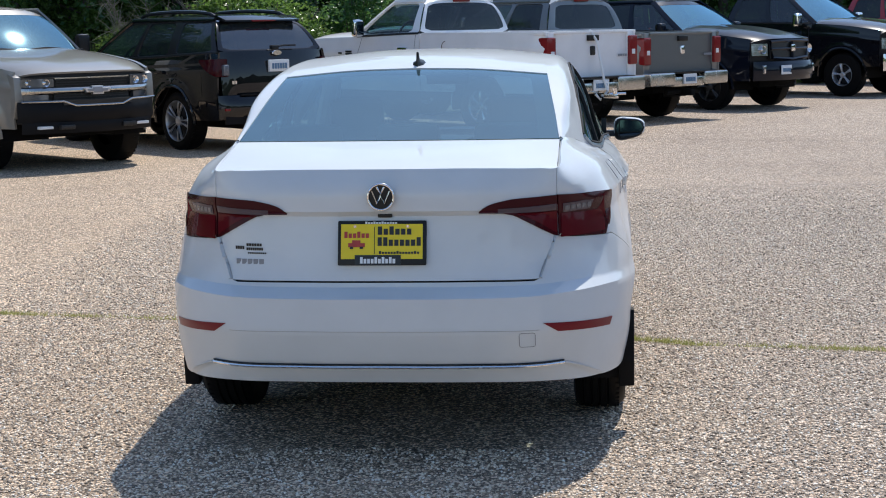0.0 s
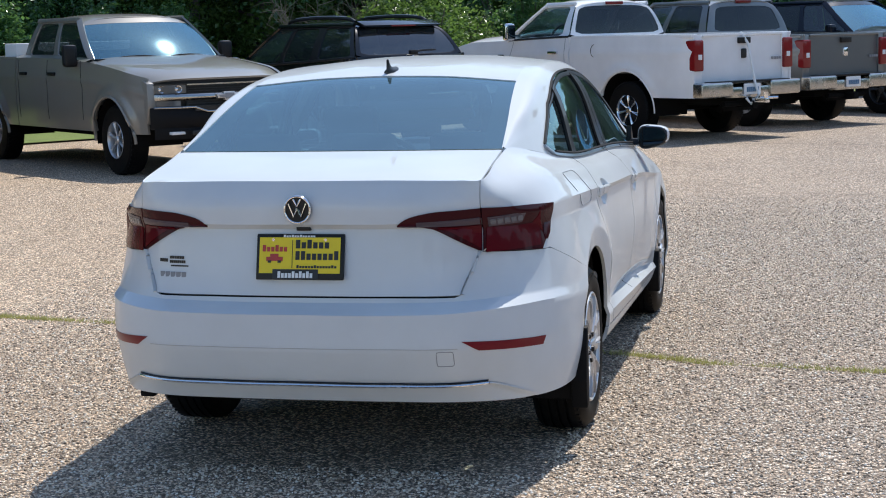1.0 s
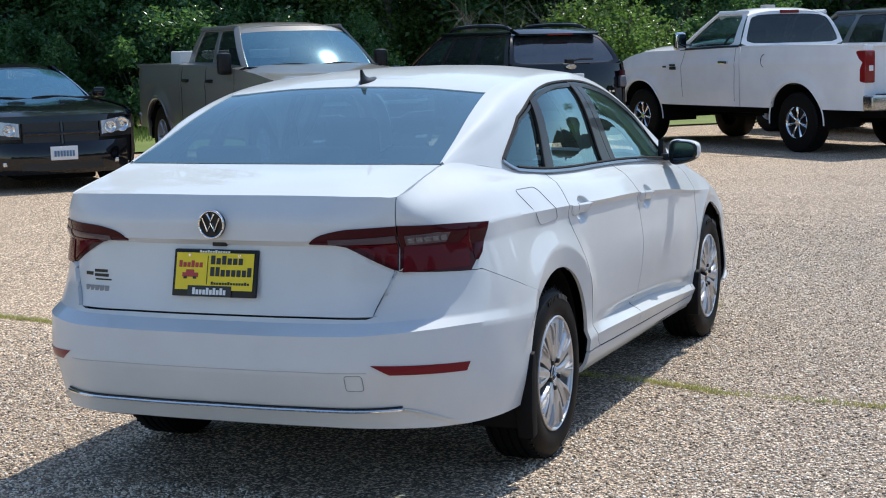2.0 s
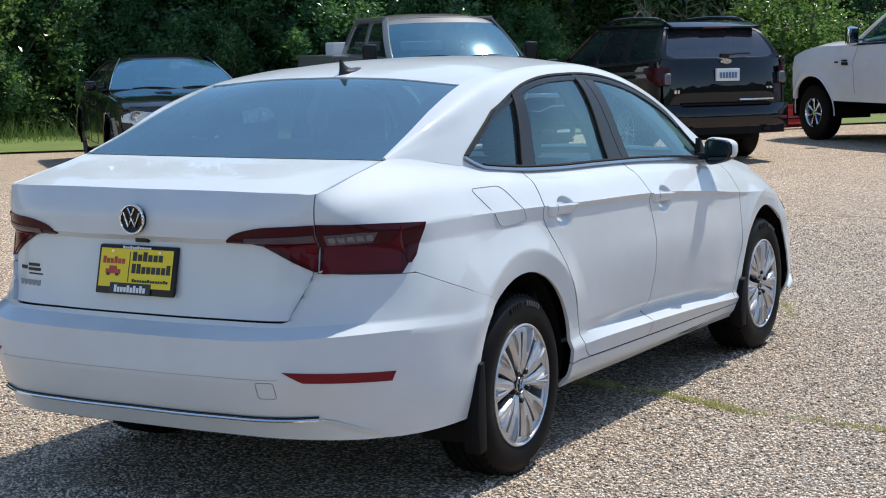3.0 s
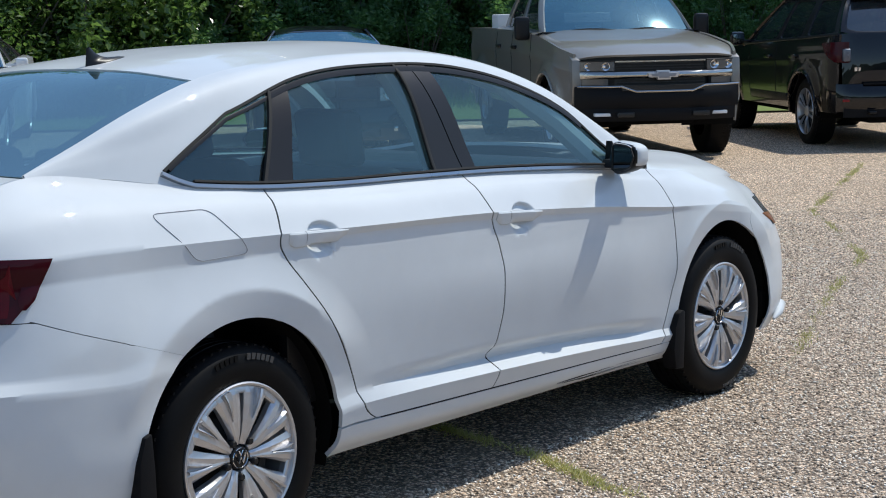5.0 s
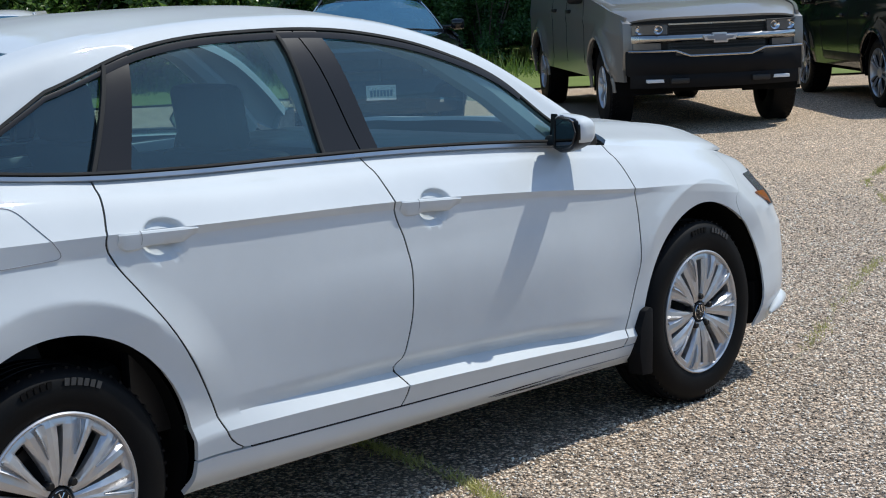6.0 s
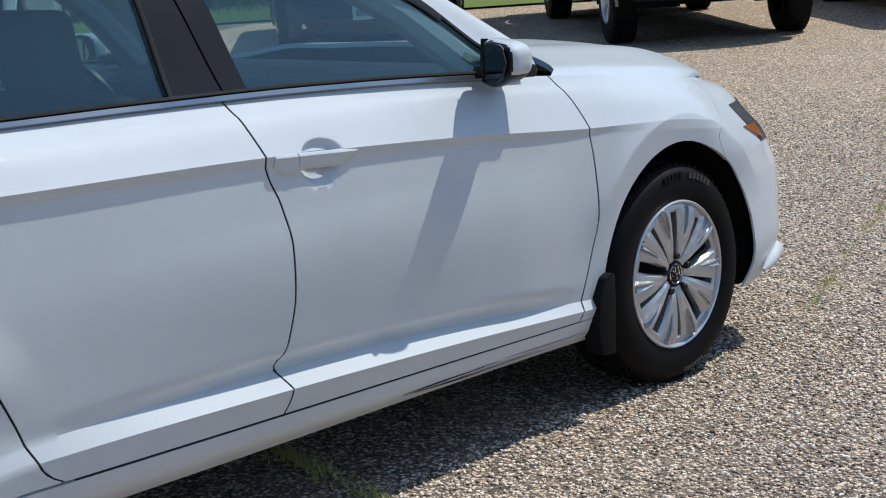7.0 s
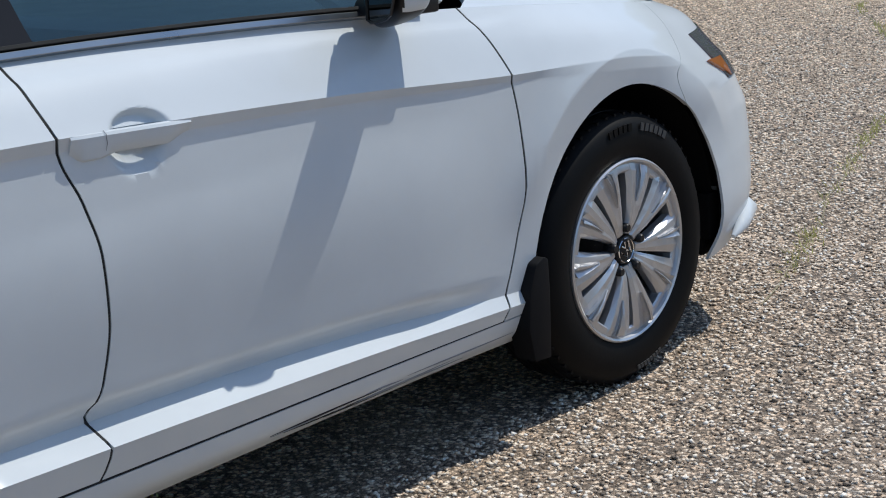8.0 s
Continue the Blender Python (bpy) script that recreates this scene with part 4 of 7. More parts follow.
# door handles: a broad bar that stands off the crease over a scooped hollow
def handle_bar(y0, y1):
    out = []
    for k in np.linspace(0, 1, 33):
        y = lerp(y0, y1, k)
        c = crease(y)
        body = BODY.at_yz(y, c[2] - 0.030)[0]
        # both ends dive back to the door; the lock cover at the rear end is taller
        end = min(1.0, 7 * k + 0.30, 4.2 * (1 - k) + 0.05)
        end = end * end * (3 - 2 * end)
        stand = 0.0040 * end
        top = c[2] + 0.002 - 0.002 * k
        low = top - lerp(0.045, 0.037, min(1, max(0, (k - .22) * 7))) * lerp(0.62, 1.0, end)
        xt, xl = c[0] + 0.001 + stand, lerp(body + .002, body + stand + 0.004, end)
        mid = lerp(top, low, 0.5)
        back = lerp(0.006, 0.016, end)
        out.append([(xl - 0.005, y, low - 0.0015), (xl - 0.001, y, low + 0.002), (lerp(xl, xt, .5) + 0.001, y, mid), (xt, y, top - 0.007), (xt - 0.003, y, top - 0.002), (xt - 0.008, y, top), (xt - back, y, top - .002), (xt - back - .002, y, mid), (xl - 0.012, y, low)])
    bm = bmesh.new()
    vs = [[bm.verts.new(p) for p in r] for r in out]
    for a, b in zip(vs, vs[1:]):
        for k in range(9):
            bm.faces.new((a[k], a[(k + 1) % 9], b[(k + 1) % 9], b[k]))
    bm.faces.new(vs[0]), bm.faces.new(vs[-1][::-1])
    bmesh.ops.recalc_face_normals(bm, faces=bm.faces[:])
    return bm


for doors, (y0, y1) in ((rear_doors, HANDLE_R), (front_doors, HANDLE_F)):
    bm = handle_bar(y0, y1)
    other = mirror_x(bm.copy())
    bars = part("handle", bm, WHITE, doors[0]), part("handle", other, WHITE, doors[1])
    # the lock cover's fine joint
    ya = lerp(y0, y1, 0.27)
    cx, cz = crease(ya)[0] + .0058, crease(ya)[2]
    lx = BODY.at_yz(ya, cz - .030)[0] + .0085
    joint = [(cx - .006, ya - .002, cz + .0025), (cx, ya - .001, cz - .003), (lerp(cx, lx, .45) + .001, ya + .001, cz - .018), (lx + .0005, ya, cz - .031), (lx - .004, ya - .006, cz - .0365)]
    j = tube(joint, 0.0007, 5)
    part("lock_cover_joint", mirror_x(j.copy()), SEAM, bars[1]), part("lock_cover_joint", j, SEAM, bars[0])


# fuel flap: a fine seam round a rounded four-sided outline
def flank_loop(outline, r, name, mat, parent, out=0.0012):
    pts = []
    for i in range(len(outline)):
        a, b, c = Vector(outline[i - 1]), Vector(outline[i]), Vector(outline[(i + 1) % len(outline)])
        p, q = b + (a - b).normalized() * r, b + (c - b).normalized() * r
        pts += [(p * (1 - t) ** 2 + b * 2 * t * (1 - t) + q * t * t) for t in np.linspace(0, 1, 6)]
    loop = []
    for i, p in enumerate(pts):
        q = pts[(i + 1) % len(pts)]
        for t in np.linspace(0, 1, max(2, int((q - p).length / 0.02)))[:-1]:
            w = p.lerp(q, t)
            c = flare(BODY.at_yz(w[0], w[1])[None].copy())[0]
            loop.append((c[0] + out, w[0], w[1]))
    return part(name, tube(loop, 0.0011, 5, True), mat, parent)


flank_loop([(0.876, 1.044), (1.079, 1.039), (1.180, 0.907), (0.989, 0.904)], 0.03, "fuel_flap_seam", SEAM, sedan)

# ---- lamps ----
def surf_u(u, z, out):
    v = BODY.v_of_z(u, z)
    e = 1e-3
    p = BODY.at(np.array([u, u + e, u]), np.array([v, v, min(8.99, v + 0.02)]))
    n = Vector(p[1] - p[0]).cross(Vector(p[2] - p[0])).normalized()
    if n.x * 0.5 - n.y < 0:
        n = -n
    return Vector(p[0]) + n * out


def lamp_patch(us, z0s, z1s, out, nt=9, depth=0.012):
    """A lens over the body's surface between two edges."""
    g = [[surf_u(u, lerp(a, b, t), out) for u, a, b in zip(us(t), z0s(t), z1s(t))] for t in np.linspace(0, 1, nt)]
    return hem(grid_bm(g), depth, lambda c: Vector((c.x * 0.5, -1, 0)))


def by_x(keys):
    return lambda x: curve(x, keys)


XT = by_x([(.346, .9375), (.385, .960), (.43, .972), (.48, .980), (.615, .986)])
XB = by_x([(.346, .932), (.43, .930), (.47, .915), (.615, .836)])
u_tip, u_in, u_mid = (float(BODY.u_of_x(x, 7.0)) for x in (.346, .6196, .6236))
u_top, u_bot = float(BODY.u_of_y(.535, 7.0)), float(BODY.u_of_y(.435, 6.0))
S = np.linspace(0, 1, 22)


def xs_of(us):
    return [BODY.at(np.array([u]), np.array([7.0]))[0][0] for u in us]


inner_us = u_tip + (u_in - u_tip) * S
in_x = xs_of(inner_us)
inner_lens = lamp_patch(lambda t: inner_us, lambda t: [XB(x) for x in in_x], lambda t: [XT(x) for x in in_x], 0.005)
out_us = lambda t: u_mid + (lerp(u_bot, u_top, t) - u_mid) * S
outer_lens = lamp_patch(out_us, lambda t: [lerp(.834, .815, s) for s in S], lambda t: [lerp(.987, .966, s) for s in S], 0.006)
# inlays: smoked strip above, brighter red facets below
strip_in = lamp_patch(lambda t: u_tip + (u_in - u_tip) * (0.22 + 0.76 * S), lambda t: [.934 for s in S], lambda t: [lerp(.944, .955, s) for s in S], 0.0075, 4, 0.002)
strip_out = lamp_patch(lambda t: u_mid + (u_top - u_mid) * (0.05 + lerp(0.36, 0.42, t) * S), lambda t: [.922 for s in S], lambda t: [.953 for s in S], 0.0085, 4, 0.002)
cells = merge(*[lamp_patch(lambda t: u_mid + (u_top - u_mid) * (0.07 + .074 * i + .058 * S), lambda t: [.929 for s in S], lambda t: [.947 for s in S], 0.0098, 3, 0.002) for i in range(5)])
facet = lamp_patch(lambda t: u_mid + (lerp(u_bot, u_top, t * 0.6) - u_mid) * (0.03 + lerp(0.93, 0.70, t) * S), lambda t: [.830 for s in S], lambda t: [.914 for s in S], 0.0085, 5, 0.002)
facet_in = lamp_patch(lambda t: u_tip + (u_in - u_tip) * (0.45 + 0.53 * S), lambda t: [max(XB(lerp(.466, .612, s)) + .008, .842) for s in S], lambda t: [.929 for s in S], 0.0075, 5, 0.002)


def lamp_star(mid_, rim_, lift, sink):
    """A faceted rosette moulded into the outer lens; places are (part of the lens's width, height)."""
    at = lambda f, z, out: surf_u(u_mid + (u_top - u_mid) * f, z, out)
    bm = bmesh.new()
    c = bm.verts.new(at(*mid_, lift))
    ring_ = [bm.verts.new(at(f, z, sink)) for f, z in rim_]
    for i in range(len(ring_)):
        bm.faces.new((c, ring_[i], ring_[(i + 1) % len(ring_)]))
    bmesh.ops.recalc_face_normals(bm, faces=bm.faces[:])
    return hem(bm, .003, lambda c_: Vector((c_.x * .5, -1, 0)))


vee = lamp_star((.640, .915), [(.545, .914), (.640, .936), (.690, .960), (.672, .922), (.690, .872), (.625, .895)], .015, .0075)
wedge = lamp_star((.77, .880), [(.70, .868), (.72, .905), (.86, .905), (.82, .868), (.76, .845), (.72, .846)], .011, .0075)
ins = both("inner_tail_lamp", inner_lens, LAMP_DARK, sedan, "dark red tail lamp lens")
outs = both("tail_lamp", outer_lens, LAMP_DARK, sedan, "dark red tail lamp lens")
for i, s in ((0, 1), (1, -1)):
    for nm, b, mt, par in (("smoked_strip", strip_in, LAMP_SMOKE, ins), ("red_facet", facet_in, LAMP_RED, ins), ("smoked_strip", strip_out, LAMP_SMOKE, outs), ("red_facet", facet, LAMP_RED, outs), ("lamp_cells", cells, LENS_GREY, outs), ("rosette", vee, LAMP_RED, outs), ("rosette", wedge, LAMP_DARK, outs)):
        c = b.copy()
        part(nm, c if s == 1 else mirror_x(c), mt, par[i])
for b in (strip_in, strip_out, facet, facet_in, vee, cells, wedge):
    b.free()

RU = (float(BODY.u_of_x(.572, 2.0)), float(BODY.u_of_y(.325, 2.0)))
rus = lambda t: [lerp(RU[0] + 0.055 * (1 - t), RU[1] - 0.02 * (1 - t), s) for s in S]
both("reflector", lamp_patch(rus, lambda t: [lerp(.507, .489, s) for s in S], lambda t: [lerp(.542, .519, s) for s in S], 0.003, 5), REFLECTOR, rear_bumper, "red reflector")

# chrome strip with a dark joint over it
CU = np.linspace(0, float(BODY.u_of_x(.64, 1.0)), 30)
strip = [surf_u(u, 0.386, 0.008) for u in CU]
strip = [Vector((-p.x, p.y, p.z)) for p in strip[:0:-1]] + strip
part("chrome_strip", tube([p + Vector((0, 0, -.001)) for p in strip], 0.0062, 8), CHROME, rear_bumper, "thin chrome strip")
part("strip_joint", tube([p + Vector((0, 0.0015, .0078)) for p in strip], 0.0026, 6), TRIM, rear_bumper)
# the apron's edge runs on from the strip's ends, outwards and down
edge = [surf_u(float(BODY.u_of_x(lerp(.645, .775, k), 1.0)), lerp(.381, .318, k ** 1.3), .0035) for k in np.linspace(0, 1, 12)]
both("apron_edge", tube(edge, [.0035 - .0002 * i for i in range(12)], 6), WHITE, rear_bumper)
CR = [surf_u(u, 0.518, 0.0006) for u in np.linspace(0, float(BODY.u_of_x(.56, 2.0)), 24)]
CR = [Vector((-p.x, p.y, p.z)) for p in CR[:0:-1]] + CR
part("bumper_crease", tube(CR, 0.0012, 5), TRIM_LIGHT, rear_bumper)


def tail_loop(outline, out):
    pts = []
    for i, (x, z) in enumerate(outline):
        a, b, c = Vector(outline[i - 1]), Vector((x, z)), Vector(outline[(i + 1) % len(outline)])
        p, q = b + (a - b).normalized() * 0.008, b + (c - b).normalized() * 0.008
        pts += [(p * (1 - t) ** 2 + b * 2 * t * (1 - t) + q * t * t) for t in (0, .5, 1)]
    return [Vector(BODY.at_xz(p.x, p.y)) + Vector((0, -out, 0)) for p in pts]


part("tow_cover_seam", tube(tail_loop([(.489, .508), (.545, .508), (.545, .455), (.489, .455)], 0.0005), 0.0014, 5, True), SEAM, rear_bumper)

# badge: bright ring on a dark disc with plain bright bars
badge = part("badge", disc(0, .068, .994, .047, .012, 36), TRIM, trunk_lid, "round dark badge with a bright ring")
part("ring", tube([(.046 * math.cos(a), .066, .994 + .046 * math.sin(a)) for a in np.linspace(0, 2 * math.pi, 41)[:-1]], .0042, 8, True), CHROME, badge)
for pts in ([(-.030, .022), (-.014, -.026), (0, .006)], [(.030, .022), (.014, -.026), (0, .006)], [(-.013, .036), (0, .012), (.013, .036)]):
    part("bar", tube([(x, .064, .994 + z) for x, z in pts], .0040, 6), CHROME, badge)
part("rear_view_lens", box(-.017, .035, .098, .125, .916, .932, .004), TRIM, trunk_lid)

# licence plate holder with an advertising plate
plate = part("plate_frame", merge(box(-.161, .159, .070, .084, .748, .905, .006)), TRIM, trunk_lid, "black plate frame with pale lettering bars")
for v in plate.data.vertices:
    v.co.y += (v.co.z - .826) * 0.235 + 0.008
PLATE_Y = lambda z: .070 + (z - .826) * 0.235 + 0.0065
def plate_bar(name, x0, x1, z0, z1, mat, lift=0.0015, bevel=0.0):
    bm = box(x0, x1, -.001, .001, z0, z1, bevel)
    for v in bm.verts:
        v.co.y += PLATE_Y(v.co.z) - lift
    return part(name, bm, mat, plate)


def word(x0, x1, z0, z1, n, mat, caps=(), lift=0.003):
    """A word that is not spelled out: one bar for each letter, tall ones where named."""
    w = (x1 - x0) / n
    for i in range(n):
        h = z1 if i in caps else lerp(z0, z1, 0.72)
        plate_bar("letter_bar", x0 + w * (i + 0.12), x0 + w * (i + 0.86), z0, h, mat, lift)


plate_bar("plate_face", -.148, .146, .772, .894, YELLOW)
plate_bar("frame_tab", -.098, .068, .752, .786, INK, 0.003, 0.0)
word(-.08, .05, .757, .779, 10, PLATE_WHITE, (0, 4, 6, 8), 0.0045)
word(-.062, .055, .895, .903, 12, PLATE_WHITE, (0, 3, 6), 0.0020)
word(-.018, .108, .857, .886, 6, INK, (0, 2))
word(-.018, .142, .818, .848, 8, INK, (0, 1, 7))
word(-.012, .135, .790, .800, 14, INK, (0, 6, 12))
word(-.138, -.045, .846, .868, 6, PLATE_RED, (0, 3))
plate_bar("rule", -.0285, -.0265, .790, .885, INK, 0.003)
car_mark = plate_bar("car_mark", -.122, -.062, .814, .828, PLATE_RED, 0.003)
plate_bar("car_mark", -.108, -.078, .828, .838, PLATE_RED, 0.003)
for x in (-.110, -.074):
    plate_bar("car_mark", x - .006, x + .006, .808, .816, INK, 0.0045)
for x in (-.098, .092):
    part("plate_screw", disc(x, PLATE_Y(.884) - 0.004, .886, .006, .004, 12), CHROME, plate)
# lettering bars on the lid
def lid_bars(x0, x1, z0, z1, n, mat):
    w = (x1 - x0) / n
    for i in range(n):
        y = BODY.at_xz(abs(x0 + w * (i + .5)), (z0 + z1) / 2)[1]
        part("letter_bar", box(x0 + w * (i + .1), x0 + w * (i + .88), y - .0025, y + .002, z0, z1, 0.0), mat, trunk_lid)


lid_bars(-.545, -.435, .748, .766, 5, SEAM)
lid_bars(-.505, -.445, .812, .822, 6, INK)
lid_bars(-.505, -.440, .797, .807, 8, INK)
lid_bars(-.500, -.428, .785, .790, 10, INK)
lid_bars(-.548, -.512, .800, .812, 4, INK)

# aerial fin
fin = []
for k in np.linspace(0, 1, 13):
    z = lerp(1.408, 1.476, k)
    y0, y1 = lerp(1.322, 1.330, k), curve(k, [(0, 1.490), (.20, 1.480), (.34, 1.412), (.6, 1.372), (1, 1.344)])
    w = curve(k, [(0, .032), (.22, .026), (.4, .010), (1, .005)])
    fin.append([(x_, y_, z_ + (y_ - 1.322) * .165) for x_, y_, z_ in [(0, y0, z), (w * .8, lerp(y0, y1, .2), z), (w, lerp(y0, y1, .5), z), (w * .5, lerp(y0, y1, .85), z), (0, y1, z), (-w * .5, lerp(y0, y1, .85), z), (-w, lerp(y0, y1, .5), z), (-w * .8, lerp(y0, y1, .2), z), (0, y0, z)]])
part("aerial_fin", grid_bm(fin), TRIM, roof, "black shark-fin aerial")

# head lamps
def head_patch(y0, y1, z0, z1, out):
    g = []
    for t in np.linspace(0, 1, 8):
        g.append([Vector(BODY.at_yz(lerp(y0 + .10 * (1 - t), y1, s), lerp(z0, z1, t) - .01 * s)) + Vector((out, out, 0)) for s in np.linspace(0, 1, 14)])
    return hem(grid_bm(g), 0.02, lambda c: Vector((1, 1, 0)))


heads = both("headlamp", head_patch(4.25, 4.52, .640, .765, .004), plain("lamp_reflector", (.15, .155, .165), .2, .4, strength=0.0, vary=.5), sedan, "grey headlamp with an amber side reflector")
for h, bm in zip(heads, (head_patch(4.25, 4.37, .652, .700, .007), mirror_x(head_patch(4.25, 4.37, .652, .700, .007)))):
    part("side_marker", bm, AMBER, h)

# mud flaps
FLAP_R = [(.772, .172), (.722, .165), (.708, .27), (.716, .40), (.738, .470), (.762, .478), (.768, .38)]
FLAP_F = [(3.452, .176), (3.396, .182), (3.382, .26), (3.394, .345), (3.420, .398), (3.446, .408), (3.462, .402), (3.462, .33)]
for outline, x1 in ((FLAP_R, .906), (FLAP_F, .905)):
    both("mud_flap", merge(prism(outline, "x", .845, x1, .006), prism([(outline[0][0] - .012, .19), (outline[0][0], .19), (outline[0][0], .36), (outline[0][0] - .012, .36)], "x", .66, .85, .003)), PLASTIC, sedan, "black mud flap")

# ---- wheels ----
def tyre_mesh(r, w, rim, lugs=0):
    """A tyre with a rounded shoulder, grooves and shoulder blocks; its outer face lies at x = 0."""
    prof = [(-.012, rim - .006), (-.002, rim + .006), (.004, rim + .25 * (r - rim)), (.006, lerp(rim, r, .45)), (.002, lerp(rim, r, .72)), (-.008, r - .018), (-.022, r - .005), (-.034, r - .001)]
    n = 4
    for i in range(n):
        a, b = lerp(-.036, -w + .036, i / n), lerp(-.036, -w + .036, (i + 1) / n)
        prof += [(a - .002, r), (b + .008, r), (b + .006, r - .008), (b, r - .008)]
    prof += [(-w + .034, r - .001), (-w + .022, r - .005), (-w + .008, r - .018), (-w, lerp(rim, r, .5)), (-w + .012, rim - .006)]
    bm = lathe(prof, 72)
    k = 60
    for i in range(k):
        a = 2 * math.pi * i / k
        b = bmesh.new()
        add_box(b, -.036, -.020, -.0045, .0045, r - .010, r - .0005)
        b.transform(Matrix.Rotation(a, 4, "X"))
        bm = _join(bm, b)
    return bm


def _join(bm, b):
    vs = {v: bm.verts.new(v.co) for v in b.verts}
    for f in b.faces:
        bm.faces.new([vs[v] for v in f.verts])
    b.free()
    return bm


def arc_block(r0, r1, a0, a1, x0, x1, n=6):
    """A solid slice of a ring between two angles (degrees)."""
    bm = bmesh.new()
    rws = []
    for k in range(n + 1):
        a = radians(lerp(a0, a1, k / n))
        c, s = math.cos(a), math.sin(a)
        rws.append([bm.verts.new((x, r * s, r * c)) for x, r in ((x0, r0), (x1, r0), (x1, r1), (x0, r1))])
    for p, q in zip(rws, rws[1:]):
        for k in range(4):
            bm.faces.new((p[k], p[(k + 1) % 4], q[(k + 1) % 4], q[k]))
    bm.faces.new(rws[0]), bm.faces.new(rws[-1][::-1])
    bmesh.ops.recalc_face_normals(bm, faces=bm.faces[:])
    return bm


def blade(radii, half0, half1, crest, depth, skew=0.0, hollow=1.0):
    """A wheel spoke: two facets that meet in a crest; half0 and half1 are its half widths in degrees on either side."""
    bm = bmesh.new()
    rws = []
    for r, h0, h1, c in zip(radii, half0, half1, crest):
        pts = []
        # a flat face, a hollow that opens towards the rim, and a ridge beside the slot
        d = max(0.0, (r - .085) / .122) * hollow
        for a, x in ((-h0, -depth), (-h0, c - .003), (-h0 * .42 + skew - 2.2 * d, c + .002), (1.0 + skew, c + .002 - .014 * d), (h1 * .30 + 3.0 * d, c + .003), (h1 * .72, c + .001), (h1, c - .010), (h1, -depth)):
            t = radians(a)
            pts.append(bm.verts.new((x, r * math.sin(t), r * math.cos(t))))
        rws.append(pts)
    for p, q in zip(rws, rws[1:]):
        for k in range(7):
            bm.faces.new((p[k], p[k + 1], q[k + 1], q[k]))
    bm.faces.new(rws[0]), bm.faces.new(rws[-1][::-1])
    bmesh.ops.recalc_face_normals(bm, faces=bm.faces[:])
    return bm


SPIN = [Matrix.Identity(4)]


def sedan_wheel(parent, m, turn=0):
    """A 16-inch wheel with ten broad faceted spokes, made once."""
    w = new("wheel")
    w.parent, w.matrix_basis = parent, m
    tyre = part("tyre", tyre_mesh(WHEEL_R, .205, RIM_R), RUBBER, w)
    for a0, n, span, rr in ((-22, 5, 18, .283), (2, 6, 22, .283), (150, 8, 20, .286)):
        for i in range(n):
            a = a0 + turn + span * i / n
            part("raised_mark", arc_block(rr, rr + .018 if rr < .285 else rr + .010, a, a + span / n * .72, .0035, .0068, 3), RUBBER_TEXT if a0 != -22 else RUBBER, tyre)
    rim = part("rim", lathe([(-.17, RIM_R - .02), (-.03, RIM_R - .022), (-.012, RIM_R - .012), (.000, RIM_R - .008), (.003, RIM_R - .003), (.000, RIM_R + .001), (-.014, RIM_R + .002)], 64), ALLOY, w, "silver alloy rim")
    part("barrel", lathe([(-.10, .0005), (-.10, .12), (-.055, .125), (-.055, .150), (-.16, .17), (-.16, RIM_R - .02)], 40), ALLOY_DARK, w, "dark brake parts behind the spokes")
    R = (.040, .070, .110, .155, .190, .207)
    petal = blade(R, (17.5, 16.2, 15.6, 15.4, 15.4, 16.5), (17.5, 9.0, 10.5, 12.2, 13.4, 15.6), (-.014, -.006, -.002, -.001, -.003, -.008), .03, -2.0, .45)
    part("rim_band", lathe([(-.03, .186), (-.009, .1865), (-.005, .191), (-.006, .203), (-.010, .209)], 64), ALLOY, rim)
    # a rib forks off each petal half way out, beside the wide slot
    _join(petal, blade((.118, .150, .180, .204), (.6, 1.6, 2.6, 3.6), (.4, 1.2, 1.8, 2.2), (.0005, .0065, .0075, .003), .02))
    first = None
    for i in range(5):
        # two petals, mirror images, on either side of a narrow slot; the wide slots hold the bolts
        one = Matrix.Rotation(radians(72 * i + 18), 4, "X") @ Matrix.Diagonal((1, -1, 1, 1))
        two = Matrix.Rotation(radians(72 * i - 18), 4, "X") @ Matrix.Diagonal((1, 1, 1, 1))
        if first is None:
            first = part("spoke", petal, ALLOY, rim, smooth=False)
            first.matrix_basis = SPIN[0] @ one
        else:
            same_mesh("spoke", first, rim, SPIN[0] @ one)
        same_mesh("spoke", first, rim, SPIN[0] @ two)
        a = radians(72 * i + 36)
        part("lug_bolt", lathe([(.002, .0001), (.002, .0082), (-.002, .0108), (-.03, .0112)], 12), TRIM, rim).matrix_basis = Matrix.Translation((0, .055 * math.sin(a), .055 * math.cos(a)))
    hub = part("hub_cap", lathe([(-.009, .0001), (-.009, .029), (-.011, .033), (-.016, .036), (-.03, .040)], 32), TRIM, rim, "dark hub cap with a bright ring")
    part("ring", lathe([(-.0115, .0260), (-.0072, .0285), (-.0115, .0310)], 32), CHROME, hub)
    for pts in ([(-.019, .014), (-.009, -.017), (0, .004)], [(.019, .014), (.009, -.017), (0, .004)], [(-.008, .022), (0, .008), (.008, .022)]):
        part("bar", tube([(-.0082, x, z) for x, z in pts], .0026, 6), CHROME, hub)
    return w


sedan_wheel(sedan, pose(.868, 3.806, WHEEL_R, 36), 46)


def more_wheel(src, parent, m):
    made = {}
    for o in (src, *src.children_recursive):
        made[o] = o.copy()
        scene.collection.objects.link(made[o])
        made[o].parent = made.get(o.parent, parent)
        made[o].matrix_parent_inverse = o.matrix_parent_inverse
    made[src].matrix_basis = m
    return made[src]


